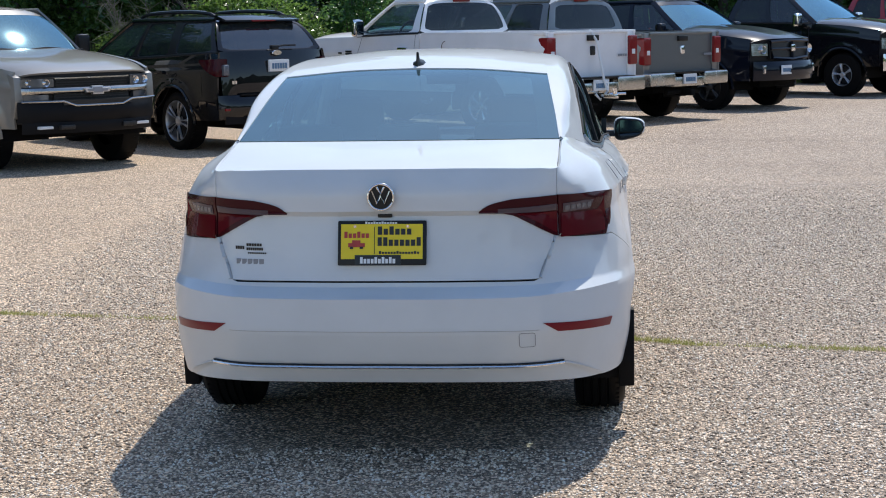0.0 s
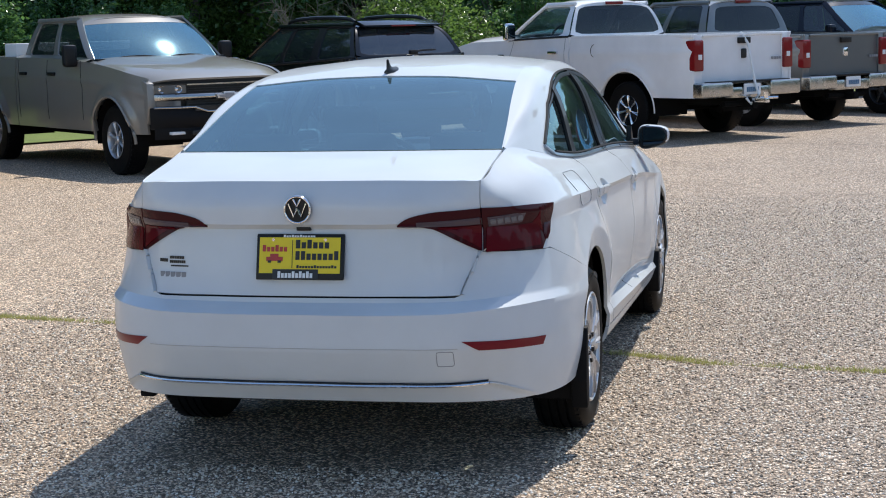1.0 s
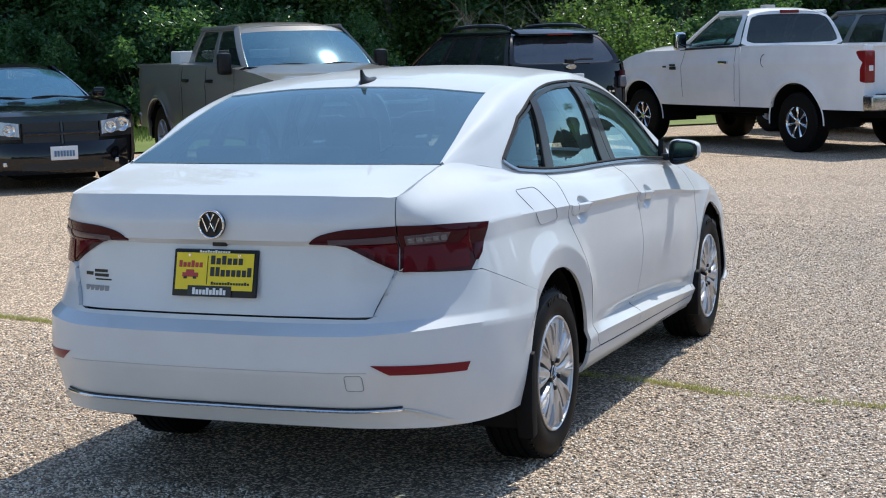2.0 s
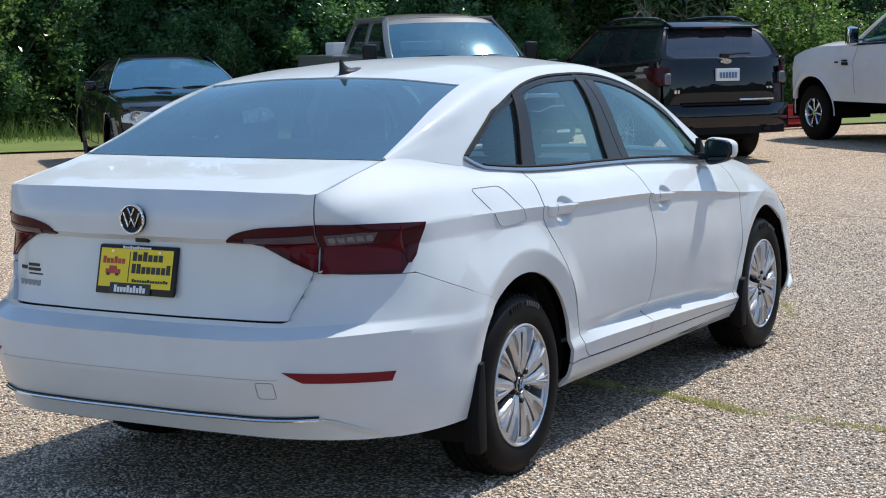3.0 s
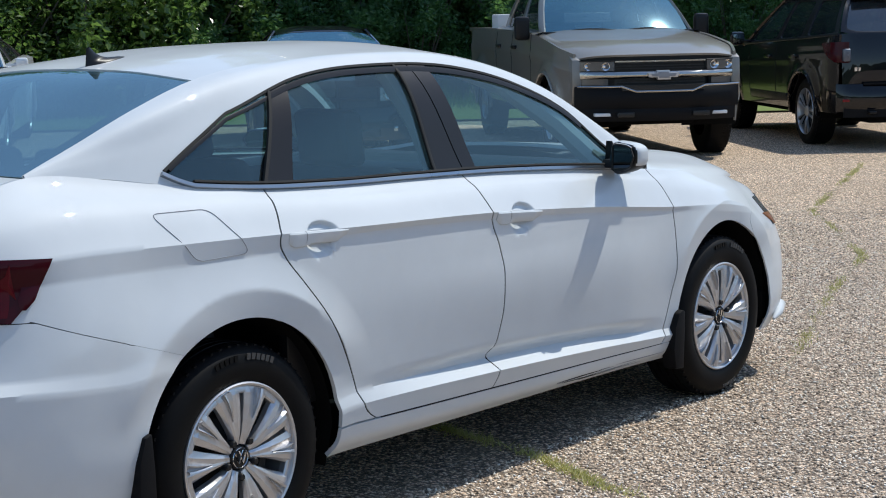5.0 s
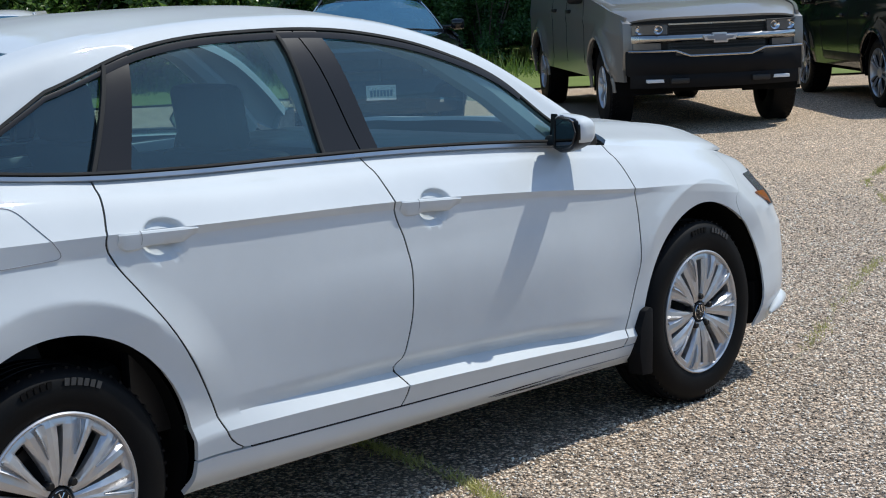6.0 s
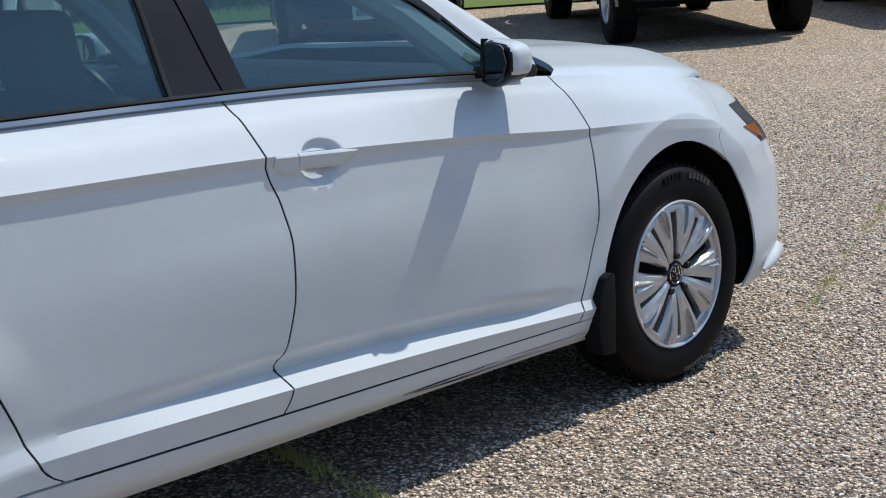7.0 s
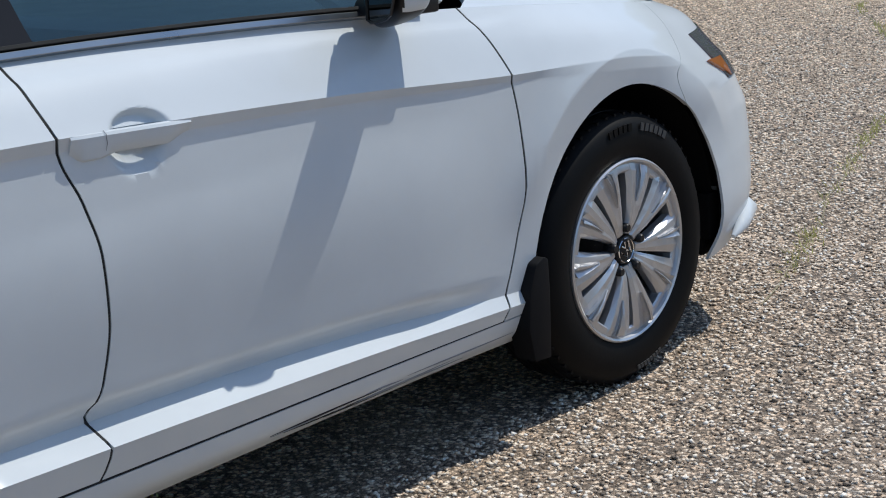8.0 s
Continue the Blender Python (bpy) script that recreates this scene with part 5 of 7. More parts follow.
fl = sedan_wheel(sedan, pose(.868, 1.12, WHEEL_R, -3))
more_wheel(fl, sedan, pose(-.868, 3.806, WHEEL_R, 0, 0, 180))
more_wheel(fl, sedan, pose(-.868, 1.12, WHEEL_R, 30, 0, 180))


# ---- the sedan's cabin ----
def cushion(x0, x1, y0, y1, z0, z1, lean=0.0, bevel=0.05):
    bm = box(x0, x1, y0, y1, z0, z1, bevel, 4)
    for v in bm.verts:
        v.co.y -= lean * (v.co.z - z0)
        v.co.y += 0.02 * math.cos(3 * (v.co.x - (x0 + x1) / 2))
    return bm


for s in (-1, 1):
    seat = part("front_seat", merge(cushion(s * .37 - .25, s * .37 + .25, 2.24, 2.77, .38, .55), cushion(s * .37 - .245, s * .37 + .245, 2.22, 2.35, .50, 1.06, .38)), CLOTH, sedan)
    part("headrest", cushion(s * .37 - .125, s * .37 + .125, 1.99, 2.09, 1.06, 1.255, .15, .045), CLOTH, seat)
part("rear_seat", merge(cushion(-.66, .66, 1.25, 1.75, .42, .58), cushion(-.66, .66, 1.10, 1.28, .55, 1.06, .35)), CLOTH, sedan)
for x in (-.40, 0, .40):
    part("rear_headrest", cushion(x - .13, x + .13, .90, .99, 1.04, 1.20, .2, .04), CLOTH, sedan)
part("parcel_shelf", box(-.62, .62, .62, .98, 1.03, 1.06, .02), TRIM_LIGHT, sedan)
part("boot_tray", box(-.58, .58, .24, .74, .94, .965, .004), TRIM, sedan)
part("brake_light_housing", prism([(-.17, 1.06), (.17, 1.06), (.11, 1.095), (-.11, 1.095)], "y", .72, .84, .008), TRIM_LIGHT, sedan)
part("dashboard", cushion(-.74, .74, 2.86, 3.42, .72, .99, .12, .08), TRIM, sedan)
wheel = part("steering_wheel", tube([(-.37 + .185 * math.cos(a), 2.66 - .07 * math.sin(a), .90 + .17 * math.sin(a)) for a in np.linspace(0, 2 * math.pi, 37)[:-1]], .016, 8, True), TRIM, sedan)
part("hub", merge(cushion(-.44, -.30, 2.63, 2.69, .84, .95, .4, .02), tube([(-.55, 2.66, .90), (-.19, 2.66, .90)], .014, 6)), TRIM, wheel)
part("spoke_trim", tube([(-.49, 2.64, .935), (-.43, 2.625, .935)], .006, 6), CHROME, wheel)
for s in (-1, 1):
    part("door_card", box(s * .78 - .02 * s - .02, s * .78 - .02 * s + .02, 1.40, 3.15, .40, .995, .015), TRIM, sedan)
    part("door_top", box(s * .745 - .015, s * .745 + .015, 1.42, 3.05, .955, .992, .01), TRIM_LIGHT, sedan)
hl = np.array(pane_over(1.30, 2.62, 0.03, 12))
part("headliner", grid_bm(hl.tolist()), HEADLINER, sedan)
for s in (-1, 1):
    part("pillar_trim", tube([(s * .735, 3.12, 1.0), (s * .665, 2.92, 1.17), (s * .60, 2.70, 1.31), (s * .555, 2.48, 1.385)], [.045, .042, .04, .035], 8), HEADLINER, sedan)
    part("pillar_trim", tube([(s * .735, 2.20, .99), (s * .66, 2.16, 1.22), (s * .56, 2.12, 1.385)], [.055, .045, .04], 8), HEADLINER, sedan)
part("interior_mirror", box(-.11, .11, 2.70, 2.73, 1.29, 1.36, .012), PLASTIC, sedan)

# ---- the ground ----
ASPHALT = asphalt()
bm = bmesh.new()
N = 60
bm = grid_bm([[(lerp(-400, 400, i / N), lerp(-400, 400, j / N), 0.0) for j in range(N + 1)] for i in range(N + 1)])
g = part("ground", bm, ASPHALT, None, smooth=False)
tagged(g, "worn chip-seal asphalt of pale stones with cracks", "ground", kind="structure")


def crack(name, points, width, mat, label, z=0.004):
    """A ragged crack filled with earth and moss."""
    line_ = []
    for (a, b), (c, d) in zip(points, points[1:]):
        n = max(2, int(math.hypot(c - a, d - b) / .05))
        line_ += [(lerp(a, c, i / n), lerp(b, d, i / n)) for i in range(n)]
    rnd = random.Random(len(line_))
    left, right = [], []
    for i, (x, y) in enumerate(line_):
        (x0, y0), (x1, y1) = line_[max(i - 1, 0)], line_[min(i + 1, len(line_) - 1)]
        d = math.hypot(x1 - x0, y1 - y0)
        nx, ny = -(y1 - y0) / d, (x1 - x0) / d
        w = .02 * noise.noise((x * 3, y * 3, 0))
        h = width * (.25 + 1.1 * abs(noise.noise((x * 2.1, y * 2.1, 5))) + .3 * rnd.random())
        left.append((x + nx * (w + h), y + ny * (w + h), z))
        right.append((x + nx * (w - h), y + ny * (w - h), z))
    c = part(name, grid_bm([left, right]), mat, None, smooth=False)
    tagged(c, label, "crack", kind="structure")
    return line_


MOSS = grass_mat("crack_earth", (.15, .125, .09), (.36, .31, .17))
DIRT = grass_mat("crack_dirt", (.06, .052, .045), (.14, .12, .09))
crack_a = crack("crack", [(-3.6, 3.5), (-2.6, 3.27), (-1.0, 3.0), (.85, 2.57), (1.25, 2.39), (1.57, 2.35), (1.85, 2.30), (2.6, 2.2), (4.5, 1.95)], .006, MOSS, "mossy crack across the asphalt")
crack_b = crack("crack", [(.82, 4.45), (.60, 5.1), (.43, 5.5), (0, 6.65), (-.3, 7.6), (-1.26, 9.04), (-1.67, 9.58), (-2.49, 11.85), (-3.16, 13.7)], .0045, MOSS, "mossy crack along the asphalt")
crack("crack", [(-2.5, 17.0), (-.5, 16.9), (1.35, 16.56), (2.78, 16.04), (4.24, 15.85), (7.0, 15.5), (12.0, 15.0)], .022, DIRT, "dark crack across the asphalt")
crack("crack", [(-1.67, 9.58), (-.6, 9.9), (.8, 9.8), (2.5, 10.3), (5.5, 10.1)], .010, DIRT, "fine crack across the asphalt")
rg = np.random.default_rng(3)
tufts = []
for line_, count in ((crack_a, 13500), (crack_b, 4600)):
    pts = np.array(line_)
    k = rg.integers(0, len(pts), count)
    dens = np.array([abs(noise.noise((p[0] * 1.3, p[1] * 1.3, 9))) for p in pts])
    k = k[rg.random(count) < np.clip(dens[k] * 3.0 + (.05 if line_ is crack_a else -.10), 0, 1)]
    b = np.hstack([pts[k] + rg.normal(size=(len(k), 2)) * .019, np.full((len(k), 1), .002)])
    h = .009 + .022 * rg.random(len(k)) ** 2
    d = rg.normal(size=(len(k), 2)) * .6
    w = rg.normal(size=(len(k), 2))
    w *= .0025 / np.linalg.norm(w, axis=1, keepdims=True)
    w = np.hstack([w, np.zeros((len(k), 1))])
    tufts.append(np.stack([b + w, b - w, b + np.hstack([d * h[:, None], h[:, None]])], 1))
v = np.concatenate(tufts).reshape(-1, 3)
me = bpy.data.meshes.new("moss")
me.from_pydata(v.tolist(), [], np.arange(len(v)).reshape(-1, 3).tolist())
me.materials.append(leaf_mat("moss_blades", (.44, .40, .14), (.70, .64, .24), .22))
tagged(new("moss", me), "yellow-green moss and weeds in the cracks", "weeds", kind="stuff")

# the coarse chips of the surface stand up round the white sedan
def chips(n, x0, x1, y0, y1, seed):
    """Broken stones half sunk in the binder: eight-sided, each with its own shape and turn."""
    q = np.random.default_rng(seed)
    x, y = q.uniform(x0, x1, n), q.uniform(y0, y1, n)
    # thinner towards the borders of the strewn part
    away = np.minimum.reduce([x - x0, x1 - x, y - y0, (y1 - y) * .28])
    under = (np.abs(x) < .78) & (y > .35) & (y < 4.3)
    ok = (q.random(n) < np.clip(away / 1.1, 0, 1)) & ~under
    x, y = x[ok], y[ok]
    n = len(x)
    a, big = q.uniform(0, 2 * math.pi, n), .0042 + .0048 * q.random(n) ** 1.6
    out = np.empty((n, 6, 3))
    for i in range(4):
        t = a + i * math.pi / 2 + q.normal(size=n) * .25
        rad = big * q.uniform(.65, 1.25, n)
        out[:, i] = np.stack([x + rad * np.cos(t), y + rad * np.sin(t), .0012 + big * q.uniform(-.15, .45, n)], 1)
    out[:, 4] = np.stack([x + big * q.normal(size=n) * .25, y + big * q.normal(size=n) * .25, .001 + big * q.uniform(.45, .95, n)], 1)
    out[:, 5] = np.stack([x, y, np.full(n, -.004)], 1)
    tri = np.array([(0, 1, 4), (1, 2, 4), (2, 3, 4), (3, 0, 4), (1, 0, 5), (2, 1, 5), (3, 2, 5), (0, 3, 5)])
    faces = (np.arange(n)[:, None, None] * 6 + tri[None]).reshape(-1)
    me = bpy.data.meshes.new("gravel")
    me.vertices.add(n * 6), me.loops.add(n * 24), me.polygons.add(n * 8)
    me.vertices.foreach_set("co", out.reshape(-1))
    me.loops.foreach_set("vertex_index", faces.astype(np.int32))
    me.polygons.foreach_set("loop_start", np.arange(0, n * 24, 3, dtype=np.int32))
    me.update(calc_edges=True)
    return me


def chip_mat():
    n = Nodes("stone_chip")
    g = n.add("NewGeometry")
    col = n.ramp(g.outputs["Random Per Island"], (0.0, (0.13, 0.105, 0.08)), (0.16, (0.33, 0.26, 0.195)), (0.38, (0.64, 0.51, 0.385)), (0.62, (0.84, 0.69, 0.53)), (0.84, (0.95, 0.83, 0.68)), (1.0, (0.98, 0.94, 0.86)))
    at = n.coord()
    n.colour(n.mix(n.ramp(n.noise(260.0, 3.0, at), (0.40, 0.0), (0.75, 0.45)), col, n.mix(1.0, col, (0.60, 0.56, 0.51), "MULTIPLY")))
    n.put(Roughness=0.62, Specular_IOR_Level=0.35)
    return n.mat


me = chips(290000, -3.1, 3.9, -1.9, 10.2, 21)
me.materials.append(chip_mat())
tagged(new("gravel", me), "pale broken stone chips bedded in worn asphalt", "gravel", kind="stuff")

# ---- verge, kerb and trees ----
EDGE0, ALONG, OUT = Vector((-14.5, 13.5, 0)), Vector((.70, .714, 0)), Vector((-.714, .70, 0))
VERGE = grass_mat("verge_grass", (.09, .13, .018), (.20, .26, .05))
g = [[tuple(EDGE0 + ALONG * s + OUT * (o + .12 * math.sin(s * .9) + .06 * math.sin(s * 2.7)) + Vector((0, 0, .03 + .02 * min(o, 2)))) for o in (0, .5, 1.5, 3, 6, 12, 25, 60)] for s in np.linspace(-60, 110, 171)]
tagged(part("verge", grid_bm(g), VERGE, None), "mown grass verge beside the parking area", "grass", kind="structure")
KERB = plain("kerb_concrete", (.42, .39, .34), .85, grain=40, strength=.3)
for i in range(12):
    a = -34 + 2.45 * i
    c0, c1 = EDGE0 + ALONG * a - OUT * .12, EDGE0 + ALONG * (a + 2.43) - OUT * .12
    bm = box(0, 2.43, -.09, .09, 0, .13, .02)
    bm.transform(Matrix.Translation(c0) @ Matrix.Rotation(math.atan2(ALONG.y, ALONG.x), 4, "Z"))
    tagged(part("kerb", bm, KERB, None), "pale concrete kerb stone beside the grass verge", "kerb", "kerb stones", "structure")


def leaf_mesh(name, points, sizes, mat, rng):
    """Many folded leaves, each a small bent blade with its own direction."""
    n = len(points)
    d = rng.normal(size=(n, 3))
    d[:, 2] = d[:, 2] * .6 - .25
    d /= np.linalg.norm(d, axis=1, keepdims=True)
    up_ = rng.normal(size=(n, 3)) + (0, 0, 1.2)
    side = np.cross(d, up_)
    side /= np.linalg.norm(side, axis=1, keepdims=True) + 1e-9
    nn = np.cross(side, d)
    s = sizes[:, None]
    w = s * .30
    tip, mid = points + d * s, points + d * s * .45
    verts = np.stack([points, mid + side * w + nn * w * .35, tip, mid - side * w + nn * w * .35], 1).reshape(-1, 3)
    faces = np.arange(4 * n).reshape(n, 4)
    tris = np.concatenate([faces[:, (0, 1, 2)], faces[:, (0, 2, 3)]])
    me = bpy.data.meshes.new(name)
    me.from_pydata(verts.tolist(), [], tris.tolist())
    me.materials.append(mat)
    return me


def clumps(rng, centre, radii, n_clump, n_leaf, spread):
    """Leaf places gathered in clumps over an uneven crown."""
    c = rng.normal(size=(n_clump, 3))
    c /= np.linalg.norm(c, axis=1, keepdims=True)
    c *= (rng.random((n_clump, 1)) ** .35) * radii
    c += centre
    k = rng.integers(0, n_clump, n_leaf)
    p = c[k] + rng.normal(size=(n_leaf, 3)) * spread * (.6 + .8 * rng.random((n_clump, 1)))[k]
    return p[p[:, 2] > .05]


LEAF_A = leaf_mat("leaf_green", (.030, .085, .036), (.17, .30, .12), .5)
LEAF_B = leaf_mat("leaf_light", (.055, .105, .028), (.21, .30, .085), .5)
LEAF_C = leaf_mat("leaf_dark", (.028, .085, .042), (.15, .30, .12), .5)
BARK = plain("bark", (.10, .085, .07), .9, grain=30, strength=.5, vary=.4)
rng = np.random.default_rng(7)


def tree(label, h, r, mat, n_leaf, size, low):
    t = thing("tree", label, "tree")
    pts = [(0, 0, 0), (.05, .03, h * .25), (-.04, .08, h * .5), (.08, 0, h * .8)]
    bm = tube(pts, [.16, .13, .10, .04], 8)
    for i in range(9):
        a, z = rng.random() * 6.28, h * (.2 + .06 * i)
        ln = r * (.5 + .5 * rng.random())
        b = tube([(0, 0, z), (ln * .5 * math.cos(a), ln * .5 * math.sin(a), z + .25), (ln * math.cos(a + .3), ln * math.sin(a + .3), z + .35 + .3 * rng.random())], [.06, .035, .012], 5)
        _join(bm, b)
    part("trunk", bm, BARK, t)
    p = clumps(rng, np.array((0, 0, low + (h - low) * .5)), np.array((r, r, (h - low) * .5)), 95, n_leaf, .23)
    me = leaf_mesh("crown", p, size * (.6 + .8 * rng.random(len(p))), mat, rng)
    o = new("crown", me)
    o.parent = t
    return t


def shrub(label, h, r, mat, n_leaf, size):
    t = thing("shrub", label, "shrub")
    bm = bmesh.new()
    for i in range(12):
        a = rng.random() * 6.28
        ln = r * (.4 + .5 * rng.random())
        _join(bm, tube([(.1 * math.cos(a), .1 * math.sin(a), 0), (ln * .5 * math.cos(a), ln * .5 * math.sin(a), h * .4), (ln * math.cos(a), ln * math.sin(a), h * (.6 + .3 * rng.random()))], [.025, .018, .006], 5))
    part("stem", bm, BARK, t)
    p = clumps(rng, np.array((0, 0, h * .48)), np.array((r, r, h * .50)), 60, n_leaf, .14)
    me = leaf_mesh("leaves", p, size * (.6 + .8 * rng.random(len(p))), mat, rng)
    o = new("leaves", me)
    o.parent = t
    return t


TREES = [tree("broad deciduous tree with dark green leaves behind the verge", 8.5, 2.6, LEAF_C, 26000, .135, .7), tree("tall deciduous tree with mid-green leaves behind the verge", 9.5, 2.4, LEAF_A, 26000, .13, 1.0),
         tree("leafy young tree with light green leaves", 6.5, 2.0, LEAF_B, 24000, .12, .6)]
SHRUBS = [shrub("dense shrub with mid-green leaves at the edge of the wood", 2.6, 1.5, LEAF_A, 15000, .085), shrub("loose shrub with light green leaves at the edge of the wood", 2.0, 1.3, LEAF_B, 11000, .080),
          shrub("dark leafy bush at the edge of the wood", 3.2, 1.7, LEAF_C, 17000, .095)]


def at_verge(s, o):
    p = EDGE0 + ALONG * s + OUT * o
    return p.x, p.y


def spread_out(kinds, spots):
    used = set()
    for kind, s, o, turn, size in spots:
        x, y = at_verge(s, o)
        m = pose(x, y, .05, 0, 0, turn) @ Matrix.Scale(size, 4)
        if kind not in used:
            kinds[kind].matrix_basis = m
            used.add(kind)
        else:
            c = copy_thing(kinds[kind], m)
            c.matrix_basis = m


# the wood's edge is open and shaded behind the black saloon; elsewhere shrubs stand forward in the sun
spots = [(i % 3 if rng.random() < .6 else 0, -26 + 1.55 * i + rng.normal() * .4, 3.6 + 1.1 * rng.random(), rng.random() * 360, .5 + .55 * rng.random() ** 2) for i in range(48)]
spots = [(2, s, o + 2.1, turn, size * 1.1) if 1.6 < s < 12.4 else (kind, s, o, turn, size) for kind, s, o, turn, size in spots]
spread_out(SHRUBS, spots)
spots = [(int(rng.integers(0, 3)), -28 + 2.3 * i + rng.normal() * .5, 7.9 + 1.6 * rng.random(), rng.random() * 360, .85 + .35 * rng.random()) for i in range(34)]
spots += [(int(rng.integers(0, 2)), -28 + 2.9 * i + rng.normal() * .5, 11.0 + 2.0 * rng.random(), rng.random() * 360, .95 + .35 * rng.random()) for i in range(28)]
spread_out(TREES, spots)
for s, o, size in ((15.3, 3.2, 1.15), (16.3, 3.6, .95), (22.0, 3.0, .8), (-3.5, 3.4, .7), (-2.4, 3.9, 1.35), (-1.0, 4.3, 1.6), (.5, 4.7, 1.35)):
    x, y = at_verge(s, o)
    m = pose(x, y, .05, 0, 0, 40 * s) @ Matrix.Scale(size, 4)
    copy_thing(SHRUBS[1], m).matrix_basis = m
# a bare bush of grey twigs among the leaves
bare = thing("bare_bush", "leafless bush of pale grey twigs among green shrubs", "shrub", pose(*at_verge(13.7, 4.4), .05) @ Matrix.Scale(.8, 4))
TWIG = plain("grey_twig", (.20, .18, .15), .85, grain=80, strength=.3)
for i in range(16):
    a, ln = rng.random() * 6.28, .9 + .7 * rng.random()
    tip = Vector((ln * math.cos(a), ln * math.sin(a), 1.7 + 1.1 * rng.random()))
    bm = tube([(.1 * math.cos(a), .1 * math.sin(a), 0), tuple(tip * .5 + Vector((0, 0, .25))), tuple(tip)], [.016, .010, .004], 5)
    for j in range(26):
        p = tip * (.4 + .6 * rng.random()) + Vector((0, 0, .12))
        d = Vector(rng.normal(size=3)) * .22 + Vector((0, 0, .12))
        _join(bm, tube([tuple(p), tuple(p + d + Vector((0, 0, .04))), tuple(p + d * 1.9)], [.006, .004, .002], 4))
    part("branch", bm, TWIG, bare)
# a near-black sheet far behind, its colour standing in for the wood's shade
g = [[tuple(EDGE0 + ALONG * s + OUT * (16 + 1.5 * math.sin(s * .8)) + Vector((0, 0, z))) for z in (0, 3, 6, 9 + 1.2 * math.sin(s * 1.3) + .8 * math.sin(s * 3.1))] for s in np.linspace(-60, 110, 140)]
tagged(part("backdrop", grid_bm(g), grass_mat("deep_wood", (.008, .018, .006), (.03, .055, .015)), None), "dark sheet painted as the shaded depth of the wood", "wood", kind="structure")

# tall grass along the wood's edge
n = 26000
s_, o_ = rng.uniform(-30, 60, n), 1.6 + 2.2 * rng.random(n) ** .7
base = np.array(EDGE0)[None] + s_[:, None] * np.array(ALONG) + o_[:, None] * np.array(OUT) + (0, 0, .05)
hgt = (.12 + .38 * rng.random(n)) * np.clip((o_ - 1.4) / 1.2, .3, 1)
lean = rng.normal(size=(n, 2)) * .35
w = rng.normal(size=(n, 2))
w = w / np.linalg.norm(w, axis=1, keepdims=True) * .007
z = np.zeros((n, 1))
v = np.stack([base + np.hstack([w, z]), base - np.hstack([w, z]), base + np.hstack([lean * hgt[:, None], hgt[:, None]])], 1).reshape(-1, 3)
me = bpy.data.meshes.new("tall_grass")
me.from_pydata(v.tolist(), [], np.arange(3 * n).reshape(n, 3).tolist())
me.materials.append(leaf_mat("grass_blades", (.06, .10, .015), (.20, .26, .06), .35))
tagged(new("tall_grass", me), "tall uncut grass at the edge of the wood", "grass", kind="stuff")

# woods far round the rest of the parking area
ring = []
for a in np.linspace(radians(-150), radians(70), 120):
    r = 75 + 6 * math.sin(a * 7)
    ring.append([(r * math.sin(a + math.pi / 2 + .35) * 1.0, -r * math.cos(a + math.pi / 2 + .35) * -1.0, z + (1.5 * math.sin(a * 23) + math.sin(a * 51) if z > 5 else 0)) for z in (0, 4, 9)])
tagged(part("backdrop", grid_bm(ring), grass_mat("far_wood", (.02, .04, .012), (.07, .11, .03)), None), "distant woods round the parking area", "wood", kind="structure")

# ---- the parked vehicles ----
PAINTS = {
    "pewter": paint("pewter_paint", (0.235, 0.222, 0.198), flake=0.2, rough=0.36, metal=0.22, coat=0.8),
    "black": paint("black_paint", (0.004, 0.0047, 0.0070), rough=0.3, coat=1.0, spec=0.08),
    "navy": paint("navy_paint", (0.003, 0.0055, 0.014), flake=0.1, rough=0.3, coat=0.6, spec=0.08),
    "grey": paint("grey_paint", (0.15, 0.155, 0.155), flake=0.3, rough=0.35, metal=0.4),
    "white": paint("truck_white_paint", (0.86, 0.86, 0.87), rough=0.4),
    "silver": paint("silver_paint", (0.66, 0.68, 0.70), flake=0.1, rough=0.35),
    "red": paint("red_paint", (0.40, 0.015, 0.02), rough=0.35),
}
LENS = plain("lamp_chrome", (0.62, 0.63, 0.64), 0.15, 0.9, strength=0.0, vary=0.1)
TAIL_RED = paint("truck_tail_lamp", (0.22, 0.008, 0.010), rough=0.3, coat=0.6, spec=0.2)
WIN = glass("window_glass", (0.42, 0.46, 0.46), 1.8)
WIN_CLEAR = glass("clear_window_glass", (0.72, 0.80, 0.76), 1.5)
# the blue film colours reflected sky into the windshields, over a little dust
SHIELD = glass("windshield_glass", (0.36, 0.50, 0.55), 2.9, rough=0.075, dust=0.13, sky_film=(0.20, 0.54, 0.76), gloss=(0.52, 0.84, 1.0))
LAMP_SHELL = plain("lamp_shell", (0.46, 0.47, 0.49), 0.25, 0.4, strength=0.0, vary=0.4)
LENS_DIM = plain("lamp_clear", (0.14, 0.15, 0.16), 0.15, 0.6, strength=0.0, vary=0.2)
HATCH = glass("hatch_glass", (0.10, 0.11, 0.12), 2.2, dust=0.05, sky_film=(0.45, 0.52, 0.60))
BRIGHT = plain("worn_chrome", (0.50, 0.49, 0.46), 0.22, 1.0, grain=60, strength=0.03, vary=0.2)


